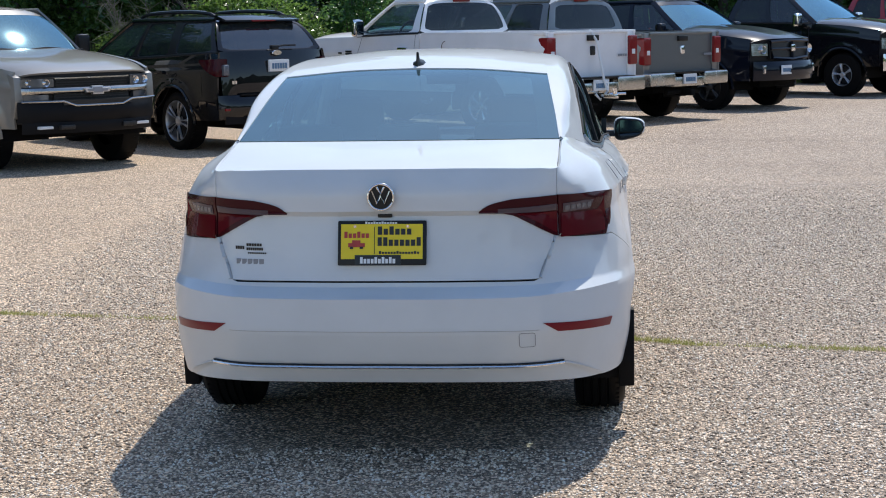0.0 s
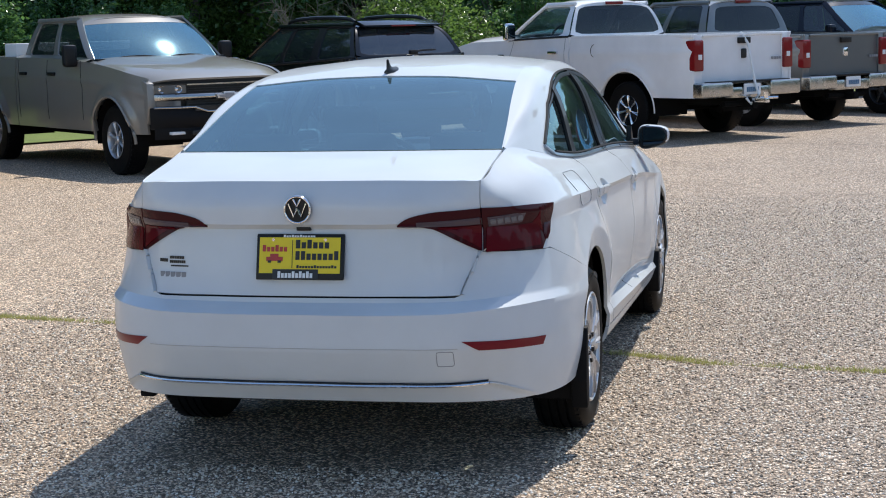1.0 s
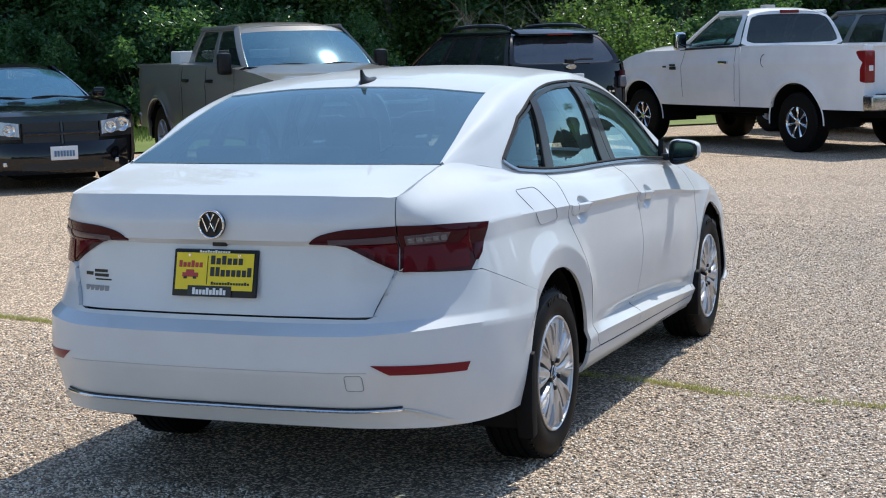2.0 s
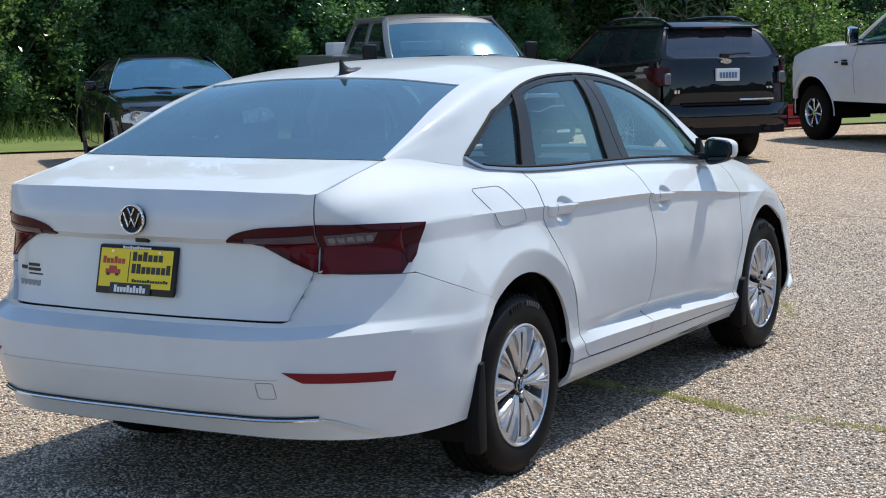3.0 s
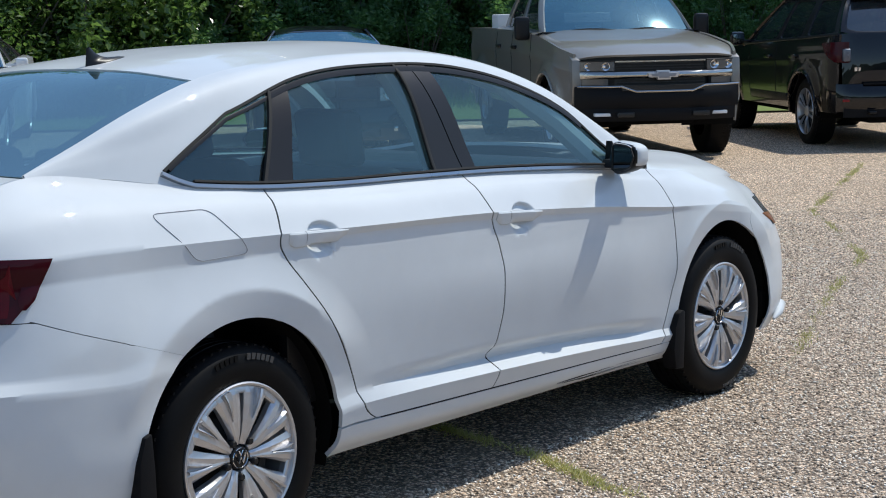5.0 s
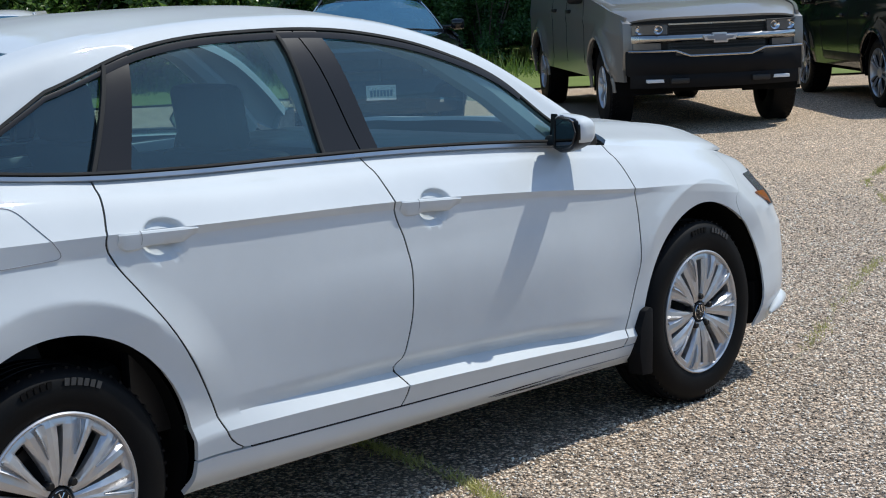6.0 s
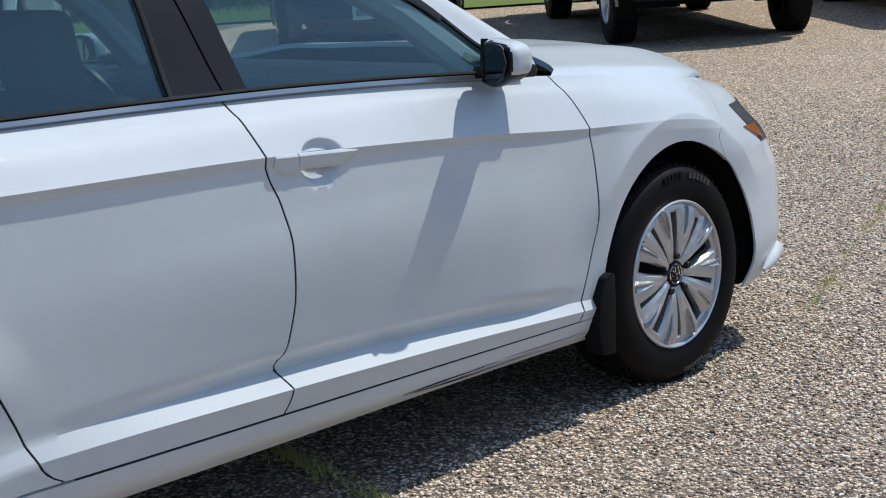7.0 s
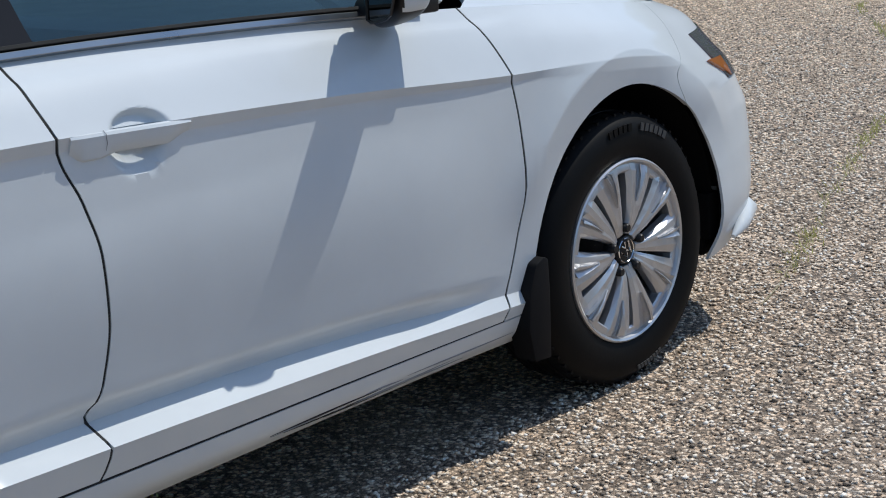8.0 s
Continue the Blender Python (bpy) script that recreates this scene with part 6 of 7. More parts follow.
def flank_sheet(ys, zlo, zhi, xf, arches, nz=16, depth=0.03, shift=0.0):
    """The right-hand side of a vehicle with its wheel arches cut out."""
    pts = np.array([[(xf(y, lerp(zlo(y), zhi(y), k)), y, lerp(zlo(y), zhi(y), k)) for k in np.linspace(0, 1, nz)] for y in ys])
    inside = np.zeros(pts.shape[:2], bool)
    for yc, zc, r in arches:
        m = (np.hypot(pts[..., 1] - yc, pts[..., 2] - zc) < r) | ((np.abs(pts[..., 1] - yc) < r) & (pts[..., 2] < zc))
        for i, j in zip(*np.nonzero(m & ~inside)):
            if not m[max(i - 1, 0):i + 2, max(j - 1, 0):j + 2].all():
                y, z = pts[i, j, 1], pts[i, j, 2]
                if z < zc:
                    y2, z2 = yc + math.copysign(r, y - yc), z
                else:
                    s = r / max(1e-6, math.hypot(y - yc, z - zc))
                    y2, z2 = yc + (y - yc) * s, zc + (z - zc) * s
                pts[i, j] = (xf(y2, z2), y2, z2)
        inside |= m
    return hem(grid_bm(pts.tolist(), lambda i, j: not inside[i:i + 2, j:j + 2].all()), depth, lambda c: Vector((1, 0, 0.1)))


def road_wheel(parent, r, w, rim, spokes, style, m):
    """A wheel for a parked vehicle; its outer face lies at x = 0."""
    e = new("wheel")
    e.parent, e.matrix_basis = parent, m
    prof = [(-.02, rim - .006), (0, rim + .004), (.006, lerp(rim, r, .5)), (-.004, r - .025), (-.025, r - .004), (-.05, r), (-w + .05, r), (-w + .02, r - .01), (-w, lerp(rim, r, .5)), (-w + .01, rim)]
    bm = lathe(prof, 44)
    for i in range(44):
        for x0, x1 in ((-.046, -.02), (-.10, -.06)):
            b = bmesh.new()
            add_box(b, x0, x1, -.012, .012, r - .012, r + .004)
            b.transform(Matrix.Rotation(2 * math.pi * (i + (0.5 if x0 < -.05 else 0)) / 44, 4, "X"))
            _join(bm, b)
    part("tyre", bm, RUBBER, e)
    mat = {"chrome": CHROME, "alloy": ALLOY, "dark": plain("dark_alloy", (.06, .06, .06), .35, .6), "machined": ALLOY}[style]
    ring = part("rim", lathe([(-.12, rim - .03), (-.03, rim - .02), (-.008, rim - .012), (.004, rim - .004), (-.01, rim + .004)], 40), mat, e)
    part("barrel", lathe([(-.09, .02), (-.09, rim * .6), (-.14, rim - .02)], 28), ALLOY_DARK, e)
    sp = None
    R = [rim * k for k in (.20, .40, .65, .85, .96)]
    h = 10 if spokes < 6 else 8
    for i in range(spokes):
        turn = Matrix.Rotation(2 * math.pi * i / spokes, 4, "X")
        if sp is None:
            sp = part("spoke", blade(R, (h * 1.8, h, h * .85, h * .8, h), (h * 1.8, h, h * .85, h * .8, h), (-.03, -.015, -.010, -.008, -.012), .045), mat, ring, "", 14)
            sp.matrix_basis = turn
        else:
            same_mesh("spoke", sp, ring, turn)
    if style == "machined":
        # each spoke is black with two bright machined edges
        sp.data.materials.clear()
        sp.data.materials.append(INK)
        edge_ = None
        w2 = (4.5, 2.6, 1.9, 1.7, 2.2)
        for i in range(spokes):
            for side in (-1, 1):
                turn = Matrix.Translation((.006, 0, 0)) @ Matrix.Rotation(2 * math.pi * i / spokes + side * radians(9.5), 4, "X")
                if edge_ is None:
                    edge_ = part("spoke_edge", blade(R, w2, w2, (-.03, -.013, -.008, -.006, -.010), .03), mat, ring, "bright machined spoke edge", 14)
                    edge_.matrix_basis = turn
                else:
                    same_mesh("spoke_edge", edge_, ring, turn)
    part("hub_cap", lathe([(-.008, .0001), (-.008, rim * .16), (-.02, rim * .24), (-.06, rim * .26)], 20), mat, e)
    return e


def strip_on(xf, line_yz, r, out=0.002):
    return [(xf(y, z) + out, y, z) for y, z in line_yz]


def dense(line_yz, step=0.06):
    out = []
    for (a, b), (c, d) in zip(line_yz, line_yz[1:]):
        n = max(2, int(math.hypot(c - a, d - b) / step))
        out += [(lerp(a, c, k / n), lerp(b, d, k / n)) for k in range(n)]
    return out + [line_yz[-1]]


def bars(parent, x0, x1, y, z0, z1, n, mat, name="letter_bar"):
    w = (x1 - x0) / n
    for i in range(n):
        part(name, box(x0 + w * (i + .12), x0 + w * (i + .85), y - .004, y + .004, z0, z1), mat, parent)


def vehicle(name, label, category, m, k):
    """A parked vehicle from a table k of its measures: y runs forwards from the rear axle, z up from the ground."""
    v = thing(name, label, category, m)
    col = PAINTS[k["paint"]]
    hw, z0, yr, yn, wb = k["hw"], k["z0"], k["yr"], k["yn"], k["wb"]
    wr, ar = k["wr"], k["ar"]
    belt_ = lambda y: curve(y, k["belt"])
    plan = lambda y: curve(y, [(yr, k.get("tail", .95)), (yr + .35, 1.0), (yn - .7, 1.0), (yn, k.get("nose", .86))])

    def xf(y, z):
        t = (z - z0) / (belt_(y) - z0)
        swell = sum(k.get("swell", .02) * max(0.0, 1 - abs(math.hypot(y - yc, z - wr) - ar - .05) / .09) for yc in (0, wb))
        return hw * plan(y) + swell * min(1.0, max(0.0, (z - z0) / .15)) - k.get("tuck", .05) * max(0, t - .62) ** 2 * 4 - .05 * max(0, .3 - t) - .012 * max(0, 1 - abs(t - k.get("crease", .72)) * 14) * -1

    arches = [(0, wr, ar), (wb, wr, ar)]
    gb0, gf0, gb1, gf1 = k["cab"]
    has_bed = "bed" in k
    cuts = ([(yr, gb0 - .05), (gb0 - .03, yn - k.get("nose_c", .16))]) if has_bed else [(yr + k.get("tail_c", .1), yn - k.get("nose_c", .16))]
    side_names = ("bed_side", "cab_side") if has_bed else ("body_side",)
    for (a, b), nm in zip(cuts, side_names):
        ys_ = np.linspace(a, b, max(24, int((b - a) / .045)))
        top = (lambda y: k["bed"]) if nm == "bed_side" else belt_
        both(nm, flank_sheet(ys_, lambda y: z0, top, xf, arches, 20), col, v)
    # arch lips and dark wells
    for yc, zc, r in arches:
        lip = [(xf(yc + (r + .02) * math.cos(t), zc + (r + .02) * math.sin(t)) + .004, yc + (r + .02) * math.cos(t), zc + (r + .02) * math.sin(t)) for t in np.linspace(-.05, math.pi + .05, 24)]
        both("arch_lip", tube(lip, k.get("lip", .016), 6), TRIM if k.get("dark_lips") else col, v)
        g = [[(x, yc + (r + .03) * math.cos(t), zc + (r + .03) * math.sin(t)) for x in (.35, hw - .04)] for t in np.linspace(-.12, math.pi + .12, 20)]
        both("wheel_liner", grid_bm(g), UNDER, v)
    part("underbody", merge(box(-.45, .45, yr + .2, yn - .3, z0 - .12, z0 + .12, .03), box(-hw + .10, hw - .10, ar + .05, wb - ar - .05, z0 - .02, z0 + .06, .02), tube([(-hw + .2, 0, wr), (hw - .2, 0, wr)], .05), tube([(-hw + .2, wb, wr), (hw - .2, wb, wr)], .05)), UNDER, v)
    # bonnet
    rws = []
    for s in np.linspace(0, 1, 22):
        y = lerp(gf0 - .05, yn - k.get("nose_c", .16), s)
        e = xf(y, belt_(y))
        rws.append([(e * a, y + (k.get("nose_c", .16) * s) * (1 - abs(a) ** 2.6), belt_(y) + k.get("crown", .06) * (1 - a ** 4) * (1 - .6 * s * s) + k.get("bulge", 0) * math.exp(-((abs(a) - .42) / .16) ** 2) * (1 - s ** 3) - k.get("roll", .035) * s ** 9 - .03 * abs(a) ** 9) for a in np.linspace(-1, 1, 25)])
    hood_ = part("hood", hem(grid_bm(rws), .022, lambda c: Vector((0, 0, 1))), col, v)
    front_y = lambda x: yn - k.get("nose_c", .16) * abs(x / (hw * k.get("nose", .86))) ** 2.6
    tail_y = lambda x: yr + k.get("tail_c", .06) * abs(x / hw) ** 2.6

    def face(x0, x1, z_0, z_1, out, at=front_y, lean=0.0, n=14, nz=4, bulge=0.0):
        s = 1 if at is front_y else -1
        g = [[(lerp(x0, x1, a), at(lerp(x0, x1, a)) + s * (out - lean * (z - z_0) + bulge * (1 - (2 * (z - z_0) / (z_1 - z_0) - 1) ** 2) * (1 - abs(2 * a - 1) ** 8)), z) for a in np.linspace(0, 1, n)] for z in np.linspace(z_0, z_1, nz)]
        return hem(grid_bm(g), .05, lambda c: Vector((0, s, 0)))
    nw = hw * k.get("nose", .86)
    tw = hw * k.get("tail", .95)
    part("nose", face(-nw, nw, z0 + .05, belt_(yn) + .01, -.03), TRIM, v)
    K = {"v": v, "xf": xf, "face": face, "nw": nw, "tw": tw, "front_y": front_y, "tail_y": tail_y, "col": col, "belt": belt_, "k": k}

    # upper body: posts, roof and panes
    rz, xt, nd = k["roof"], k["xt"], k["posts"]
    base_x = lambda y: xf(y, belt_(y)) - .012 - k.get("inset", 0.0)
    if k.get("inset"):
        g = [[(lerp(xf(y, belt_(y)) + .002, base_x(y) - .03, a), y, belt_(y) + .035 * math.sin(a * math.pi / 2)) for a in np.linspace(0, 1, 5)] for y in np.linspace(gb0 - .25, gf0 + .02, 24)]
        both("shoulder", grid_bm(g), col, v)

    def up(y_base, y_top, t):
        y = lerp(y_base, y_top, t)
        zb = belt_(min(y_base, gf0))
        bow = .035 * math.sin(math.pi * t)
        return Vector((lerp(base_x(min(y_base, gf0)), xt, t) + bow * .5, y, lerp(zb, rz - .07, t)))
    line_of = lambda yb, yt: [up(yb, yt, t) for t in np.linspace(0, 1, 7)]
    marks = [(gb0, gb1)] + nd + [(gf0, gf1)]
    yb, yt = marks[-1]
    both("windshield_post", ribbon(line_of(yb, yt), k.get("post_w", [.10] * 9)[-1], .014, (1, .9, .3)), col, v)

    # an added chrome tube imitates the highlight along the windshield post's edge
    if k.get("ws_edge"):
        both("windshield_trim", tube([p + Vector((-.012, .022, .012)) for p in line_of(yb, yt)[:-1]], .008, 6), CHROME, v)

    def ring_point(q, r0, r1, t0, t1, s0, s1):
        """A point on a rounded four-sided outline inside the window's own square; q runs round it from 0 to 1."""
        u = 2 * math.pi * q
        cx, cz = math.cos(u), math.sin(u)
        m_ = (abs(cx) ** r0 + abs(cz) ** r0) ** (-1 / r0)
        return lerp(s0, s1, (cx * m_ + 1) / 2), lerp(t0, t1, (cz * m_ + 1) / 2)
    for w_i, ((a, c), (b, d)) in enumerate(zip(marks, marks[1:])):
        on = lambda s, t: up(lerp(a, b, s), lerp(c, d, s), t)
        width = b - a
        e0, e1 = k.get("post_w", [.10] * 9)[w_i] / width / (1.0 if w_i == 0 else 1.6), .05 / width
        if w_i == len(marks) - 2:
            e1 = .07 / width
        n_ = 40
        rings = []
        for r_, (t0, t1, s0, s1), sink in ((60, (0, 1, 0, 1), 0.0), (14, (.045, .925, e0, 1 - e1), 0.0), (14, (.055, .915, e0 + .008, 1 - e1 - .008), .016)):
            rings.append([on(*ring_point((i + .5) / n_, r_, 0, t0, t1, s0, s1)) - Vector((sink, 0, 0)) for i in range(n_ + 1)])
        dark_frame = k.get("dark_posts")
        both("door_frame", grid_bm(rings), PILLAR if dark_frame else col, v)
        g = [[on(lerp(e0, 1 - e1, s), lerp(.05, .92, t)) - Vector((.014, 0, 0)) for s in np.linspace(0, 1, 6)] for t in np.linspace(0, 1, 6)]
        mat = k.get("side_glass", WIN) if not (k.get("dark_rear") and b < marks[-1][0] - .2) else GLASS_DARK
        both("side_window", hem(grid_bm(g), .004, lambda c_: Vector((1, 0, .2))), mat, v)
    for hgt in (0.0, 1.0):
        pts = [up(lerp(gb0, gf0, s), lerp(gb1, gf1, s), hgt) + Vector((.002, 0, .0)) for s in np.linspace(0, 1, 16)]
        both("window_rail", ribbon(pts, .05 if hgt else .03, .018), col if hgt else TRIM, v)
    rws = []
    for s in np.linspace(0, 1, 18):
        y = lerp(gb1 - .01, gf1 + .012, s)
        drop = .05 * abs(2 * s - 1) ** 3
        rws.append([(xt * a, y + (.6 * k.get("ws_bulge", .12) if s > .5 else -.03) * (1 - a * a) * abs(2 * s - 1) ** 2, rz - drop - .075 * abs(a) ** 3.5) for a in np.linspace(-1, 1, 17)])
    roof_ = part("roof", hem(grid_bm(rws), .05, lambda c: Vector((0, 0, 1))), col, v)

    def cross_pane(yb, yt, mat, nm, bulge, sgn, span=(0, 1), sag=0.0):
        g = []
        for t in np.linspace(*span, 8):
            p = up(yb, yt, t)
            g.append([(p.x * a * .985, p.y + sgn * (bulge * (1 - a * a) * (1 - .4 * t) + (.02 + sag * (1 - a * a)) * math.sin(math.pi * t)), p.z + .02 * t - .058 * abs(a) ** 3.5 * t ** 6) for a in np.linspace(-1, 1, 13)])
        return part(nm, hem(grid_bm(g), .005, lambda c: Vector((0, sgn, .4))), mat, v)
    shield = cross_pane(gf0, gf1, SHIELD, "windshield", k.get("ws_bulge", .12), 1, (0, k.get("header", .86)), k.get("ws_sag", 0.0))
    cross_pane(gf0, gf1, col, "roof_header", k.get("ws_bulge", .12), 1, (k.get("header", .86) + .006, 1.01), k.get("ws_sag", 0.0))
    cross_pane(gb0, gb1, k.get("rear_glass", WIN), "rear_window", .03, -1, (.06, .90))
    rt0, rt1, ra = k.get("rear_hole", (.12, .86, .84))
    rings = []
    for r_, (t0, t1, aa), sink in ((60, (0, 1.02, 1), 0), (10, (rt0, rt1, ra), 0), (10, (rt0 + .015, rt1 - .015, ra - .012), .003)):
        row = []
        for i in range(41):
            a_, t = ring_point((i + .5) / 40, r_, 0, t0, t1, -aa, aa)
            p = up(gb0, gb1, t)
            row.append((p.x * a_ * .99, p.y - .034 * (1 - a_ * a_) * (1 - .4 * t) - .02 * math.sin(math.pi * t) - .006 + sink, p.z + .02 * t - .058 * abs(a_) ** 3.5 * t ** 6))
        rings.append(row)
    part("rear_frame", grid_bm(rings), col, v)
    def on_shield(a, t, out):
        p = up(gf0, gf1, t)
        return (p.x * a * .985, p.y + k.get("ws_bulge", .12) * (1 - a * a) * (1 - .4 * t) + (.02 + k.get("ws_sag", 0.0) * (1 - a * a)) * math.sin(math.pi * t) + out, p.z + .02 * t + out)
    for a0, a1 in ((-.80, -.10), (-.02, .66)):
        part("wiper", tube([on_shield(lerp(a0, a1, q), lerp(.015, .075, math.sin(q * 2.6)), .014) for q in np.linspace(0, 1, 8)], .011, 5), TRIM, v)
    part("cowl", box(-hw + .14, hw - .14, gf0 - .06, gf0 + .12, belt_(gf0) - .02, belt_(gf0) + .03, .01), TRIM, v)
    # cabin
    for s in (-1, 1):
        sy = max(gf0 - 1.35, gb0 + .30)
        part("seat", merge(cushion(s * .42 - .26, s * .42 + .26, sy, sy + .15, z0 + .3, belt_(gf0) + .12, .2), cushion(s * .42 - .13, s * .42 + .13, sy - .10, sy, belt_(gf0) + .10, belt_(gf0) + .27, .1, .04)), CLOTH, v)
    part("steering_wheel", tube([(-.42 + .19 * math.cos(a), gf0 - .62 - .08 * math.sin(a), belt_(gf0) + .05 + .17 * math.sin(a)) for a in np.linspace(0, 2 * math.pi, 25)[:-1]], .018, 6, True), TRIM, v)
    part("dashboard", cushion(-hw + .2, hw - .2, gf0 - .55, gf0 - .02, belt_(gf0) - .3, belt_(gf0) - .02, 0, .06), TRIM, v)
    # seams, handles
    for line_yz in k["seams"]:
        both("panel_seam", tube(strip_on(xf, dense(line_yz), .004, .0005), .0042, 5), SEAM if k["paint"] in ("white", "silver") else GAP, v)
    for y, z in k["handles"]:
        both("door_handle", box(xf(y, z) - .005, xf(y, z) + .035, y - .10, y + .10, z - .022, z + .022, .012), {"chrome": CHROME, "dark": TRIM, "body": col}[k.get("handle_mat", "body")], v)
    # mirrors
    my, mz, mw, mh = k["mirror"]
    xm = base_x(min(my, gf0))
    for s in (-1, 1):
        arms = [box(xm - .02, xm + .14, my - .02, my + .03, mz + mh * h_, mz + mh * h_ + .035, .01) for h_ in ((.28, .55) if mh > .3 else (.2,))]
        b = merge(box(xm + .10, xm + .10 + mw, my - .05, my + .07, mz, mz + mh, .055, 4), *arms)
        mir = part("door_mirror", b if s == 1 else mirror_x(b), k.get("mirror_mat", TRIM), v)
        g = box(xm + .12, xm + .08 + mw, my - .066, my - .058, mz + .03, mz + mh - .03, .003)
        part("mirror_pane", g if s == 1 else mirror_x(g), MIRROR, mir)
    # wheels
    w1 = road_wheel(v, wr, k.get("ww", .26), k["rim"], k["spokes"], k["rim_style"], pose(hw - .03, wb, wr, 10))
    more_wheel(w1, v, pose(hw - .03, 0, wr, 33))
    more_wheel(w1, v, pose(-hw + .03, wb, wr, 5, 0, 180))
    more_wheel(w1, v, pose(-hw + .03, 0, wr, 50, 0, 180))
    if has_bed:
        bz = k["bed"]
        part("bed_floor", box(-hw + .08, hw - .08, yr + .05, gb0 - .08, z0 + .32, z0 + .38), TRIM, v)
        both("bed_rail", box(hw * .97 - .10, hw * .985 - .01, yr + .02, gb0 - .06, bz - .04, bz + .012, .012), k.get("rail_mat", col), v)
        part("bed_front", box(-hw + .07, hw - .07, gb0 - .12, gb0 - .06, z0 + .3, bz, .01), col, v)
        part("cab_back", box(-hw + .06, hw - .06, gb0 - .02, gb0 + .04, z0 + .2, belt_(gb0), .02), col, v)
        gate = part("tailgate", face(-tw + .17, tw - .17, z0 + .17, bz, .0, tail_y, 0.02, 20, 10), col, v)
        part("gate_top", box(-tw + .17, tw - .17, yr - .0, yr + .06, bz - .03, bz + .008, .012), col, gate)
        both("corner_post", box(tw - .165, tw - .005, yr + .012, yr + .12, z0 + .17, bz + .004, .02, 2), col, v)
        part("gate_handle", box(-.11, .11, yr - .03, yr + .02, bz - .13, bz - .05, .01), TRIM, gate)
        part("gate_badge", box(-.045, .045, yr - .02, yr + .02, bz - .33, bz - .20, .02), k.get("badge_mat", CHROME), gate)
        bars(gate, tw - .40, tw - .20, yr - .006, bz - .36, bz - .325, 4, SEAM)
        for s in (-1, 1):
            b = box(tw - .16, tw + k.get("lamp_out", .012), yr - .030, yr + k.get("lamp_wrap", .16), bz - .48, bz - .07, .025, 3)
            lamp_ = part("tail_lamp", b if s == 1 else mirror_x(b), TAIL_RED, v)
            b = box(tw - .12, tw - .05, yr - .034, yr - .01, bz - .33, bz - .26, .006)
            part("white_lens", b if s == 1 else mirror_x(b), PLATE_WHITE, lamp_)
        bumper = part("rear_bumper", merge(box(-hw + .03, -.36, yr - .17, yr + .02, z0 + .0, z0 + .20, .035, 3), box(.36, hw - .03, yr - .17, yr + .02, z0 + .0, z0 + .20, .035, 3), box(-.38, .38, yr - .14, yr, z0 - .02, z0 + .13, .02, 2)), k.get("bumper_mat", BRIGHT), v)
        part("step_pad", box(-.75, .75, yr - .15, yr, z0 + .185, z0 + .21, .006), TRIM, bumper)
        pl = part("licence_plate", box(-.16, .16, yr - .165, yr - .145, z0 + .02, z0 + .17, .008), PLATE_WHITE, bumper, "pale licence plate with unreadable bars")
        bars(pl, -.12, .12, yr - .168, z0 + .055, z0 + .12, 6, PLATE_BLUE)
        part("hitch", merge(box(-.05, .05, yr - .22, yr + .1, z0 - .16, z0 - .06, .01), tube([(-.4, yr, z0 - .10), (.4, yr, z0 - .10)], .04)), UNDER, v)
        part("high_brake_lamp", box(-.16, .16, gb1 - .07, gb1 + .01, rz - .085, rz - .04, .01), TAIL_RED, roof_)
    return K


def plate_front(K, x, z, out=.05):
    k = K["k"]
    p = part("licence_plate", box(x - .155, x + .155, k["yn"] + out, k["yn"] + out + .015, z, z + .155, .008), PLATE_WHITE, K["v"], "pale licence plate with unreadable bars")
    bars(p, x - .12, x + .12, k["yn"] + out + .016, z + .04, z + .105, 7, PLATE_BLUE)


def placed(x, y, heading):
    return pose(x, y, 0, 0, 0, heading - 90)


# a pewter crew-cab pickup that faces the lane
P = dict(paint="pewter", hw=.99, z0=.49, yr=-1.05, yn=4.75, wb=3.80, wr=.405, ar=.49, belt=[(-1.2, 1.36), (1.2, 1.36), (3.0, 1.31), (4.0, 1.215), (4.5, 1.13), (4.75, 1.085)], cab=(.92, 3.05, 1.08, 2.36), bed=1.36, lamp_out=-.01, lamp_wrap=.03, swell=.045,
         posts=[(1.92, 1.80)], roof=1.885, xt=.70, rim=.215, spokes=6, rim_style="alloy", seams=[[(.98, .6), (.98, 1.33)], [(1.92, .6), (1.92, 1.33)], [(2.98, .62), (3.0, 1.0), (2.92, 1.32)]],
         handles=[(1.18, 1.16), (2.10, 1.16)], handle_mat="dark", mirror=(2.80, 1.245, .17, .27), inset=.085, bulge=.004, crown=.055, nose=.85, nose_c=.22, lip=.02, ws_bulge=.20, ws_sag=.035, bumper_mat=BRIGHT, post_w=[.16, .12, .08])
K = vehicle("pickup_truck", "pewter crew-cab pickup truck with a chrome grille bar and black bumper", "pickup truck", placed(*TRUCK_PEWTER), P)
v, face, nw = K["v"], K["face"], K["nw"]
grille = part("grille", face(-.48, .48, .76, 1.035, .015, lean=.05), INK, v, "black mesh grille")
for z in np.linspace(.79, 1.015, 9):
    part("slat", face(-.47, .47, z - .006, z + .006, .026, nz=2), TRIM, grille)
bar_ = part("chrome_bar", face(-.84, .84, .868, .936, .045, n=24, nz=8, bulge=.022), BRIGHT, v, "wide chrome grille bar")
bow = [(-.17, .022), (-.15, -.026), (-.075, -.026), (-.075, -.05), (.065, -.05), (.065, -.026), (.15, -.026), (.17, .022), (.075, .022), (.075, .046), (-.065, .046), (-.065, .022)]
emblem = part("emblem", prism([(x, .902 + z) for x, z in bow], "y", 4.80, 4.850, .005), ALLOY, bar_, "bright cross-shaped emblem")
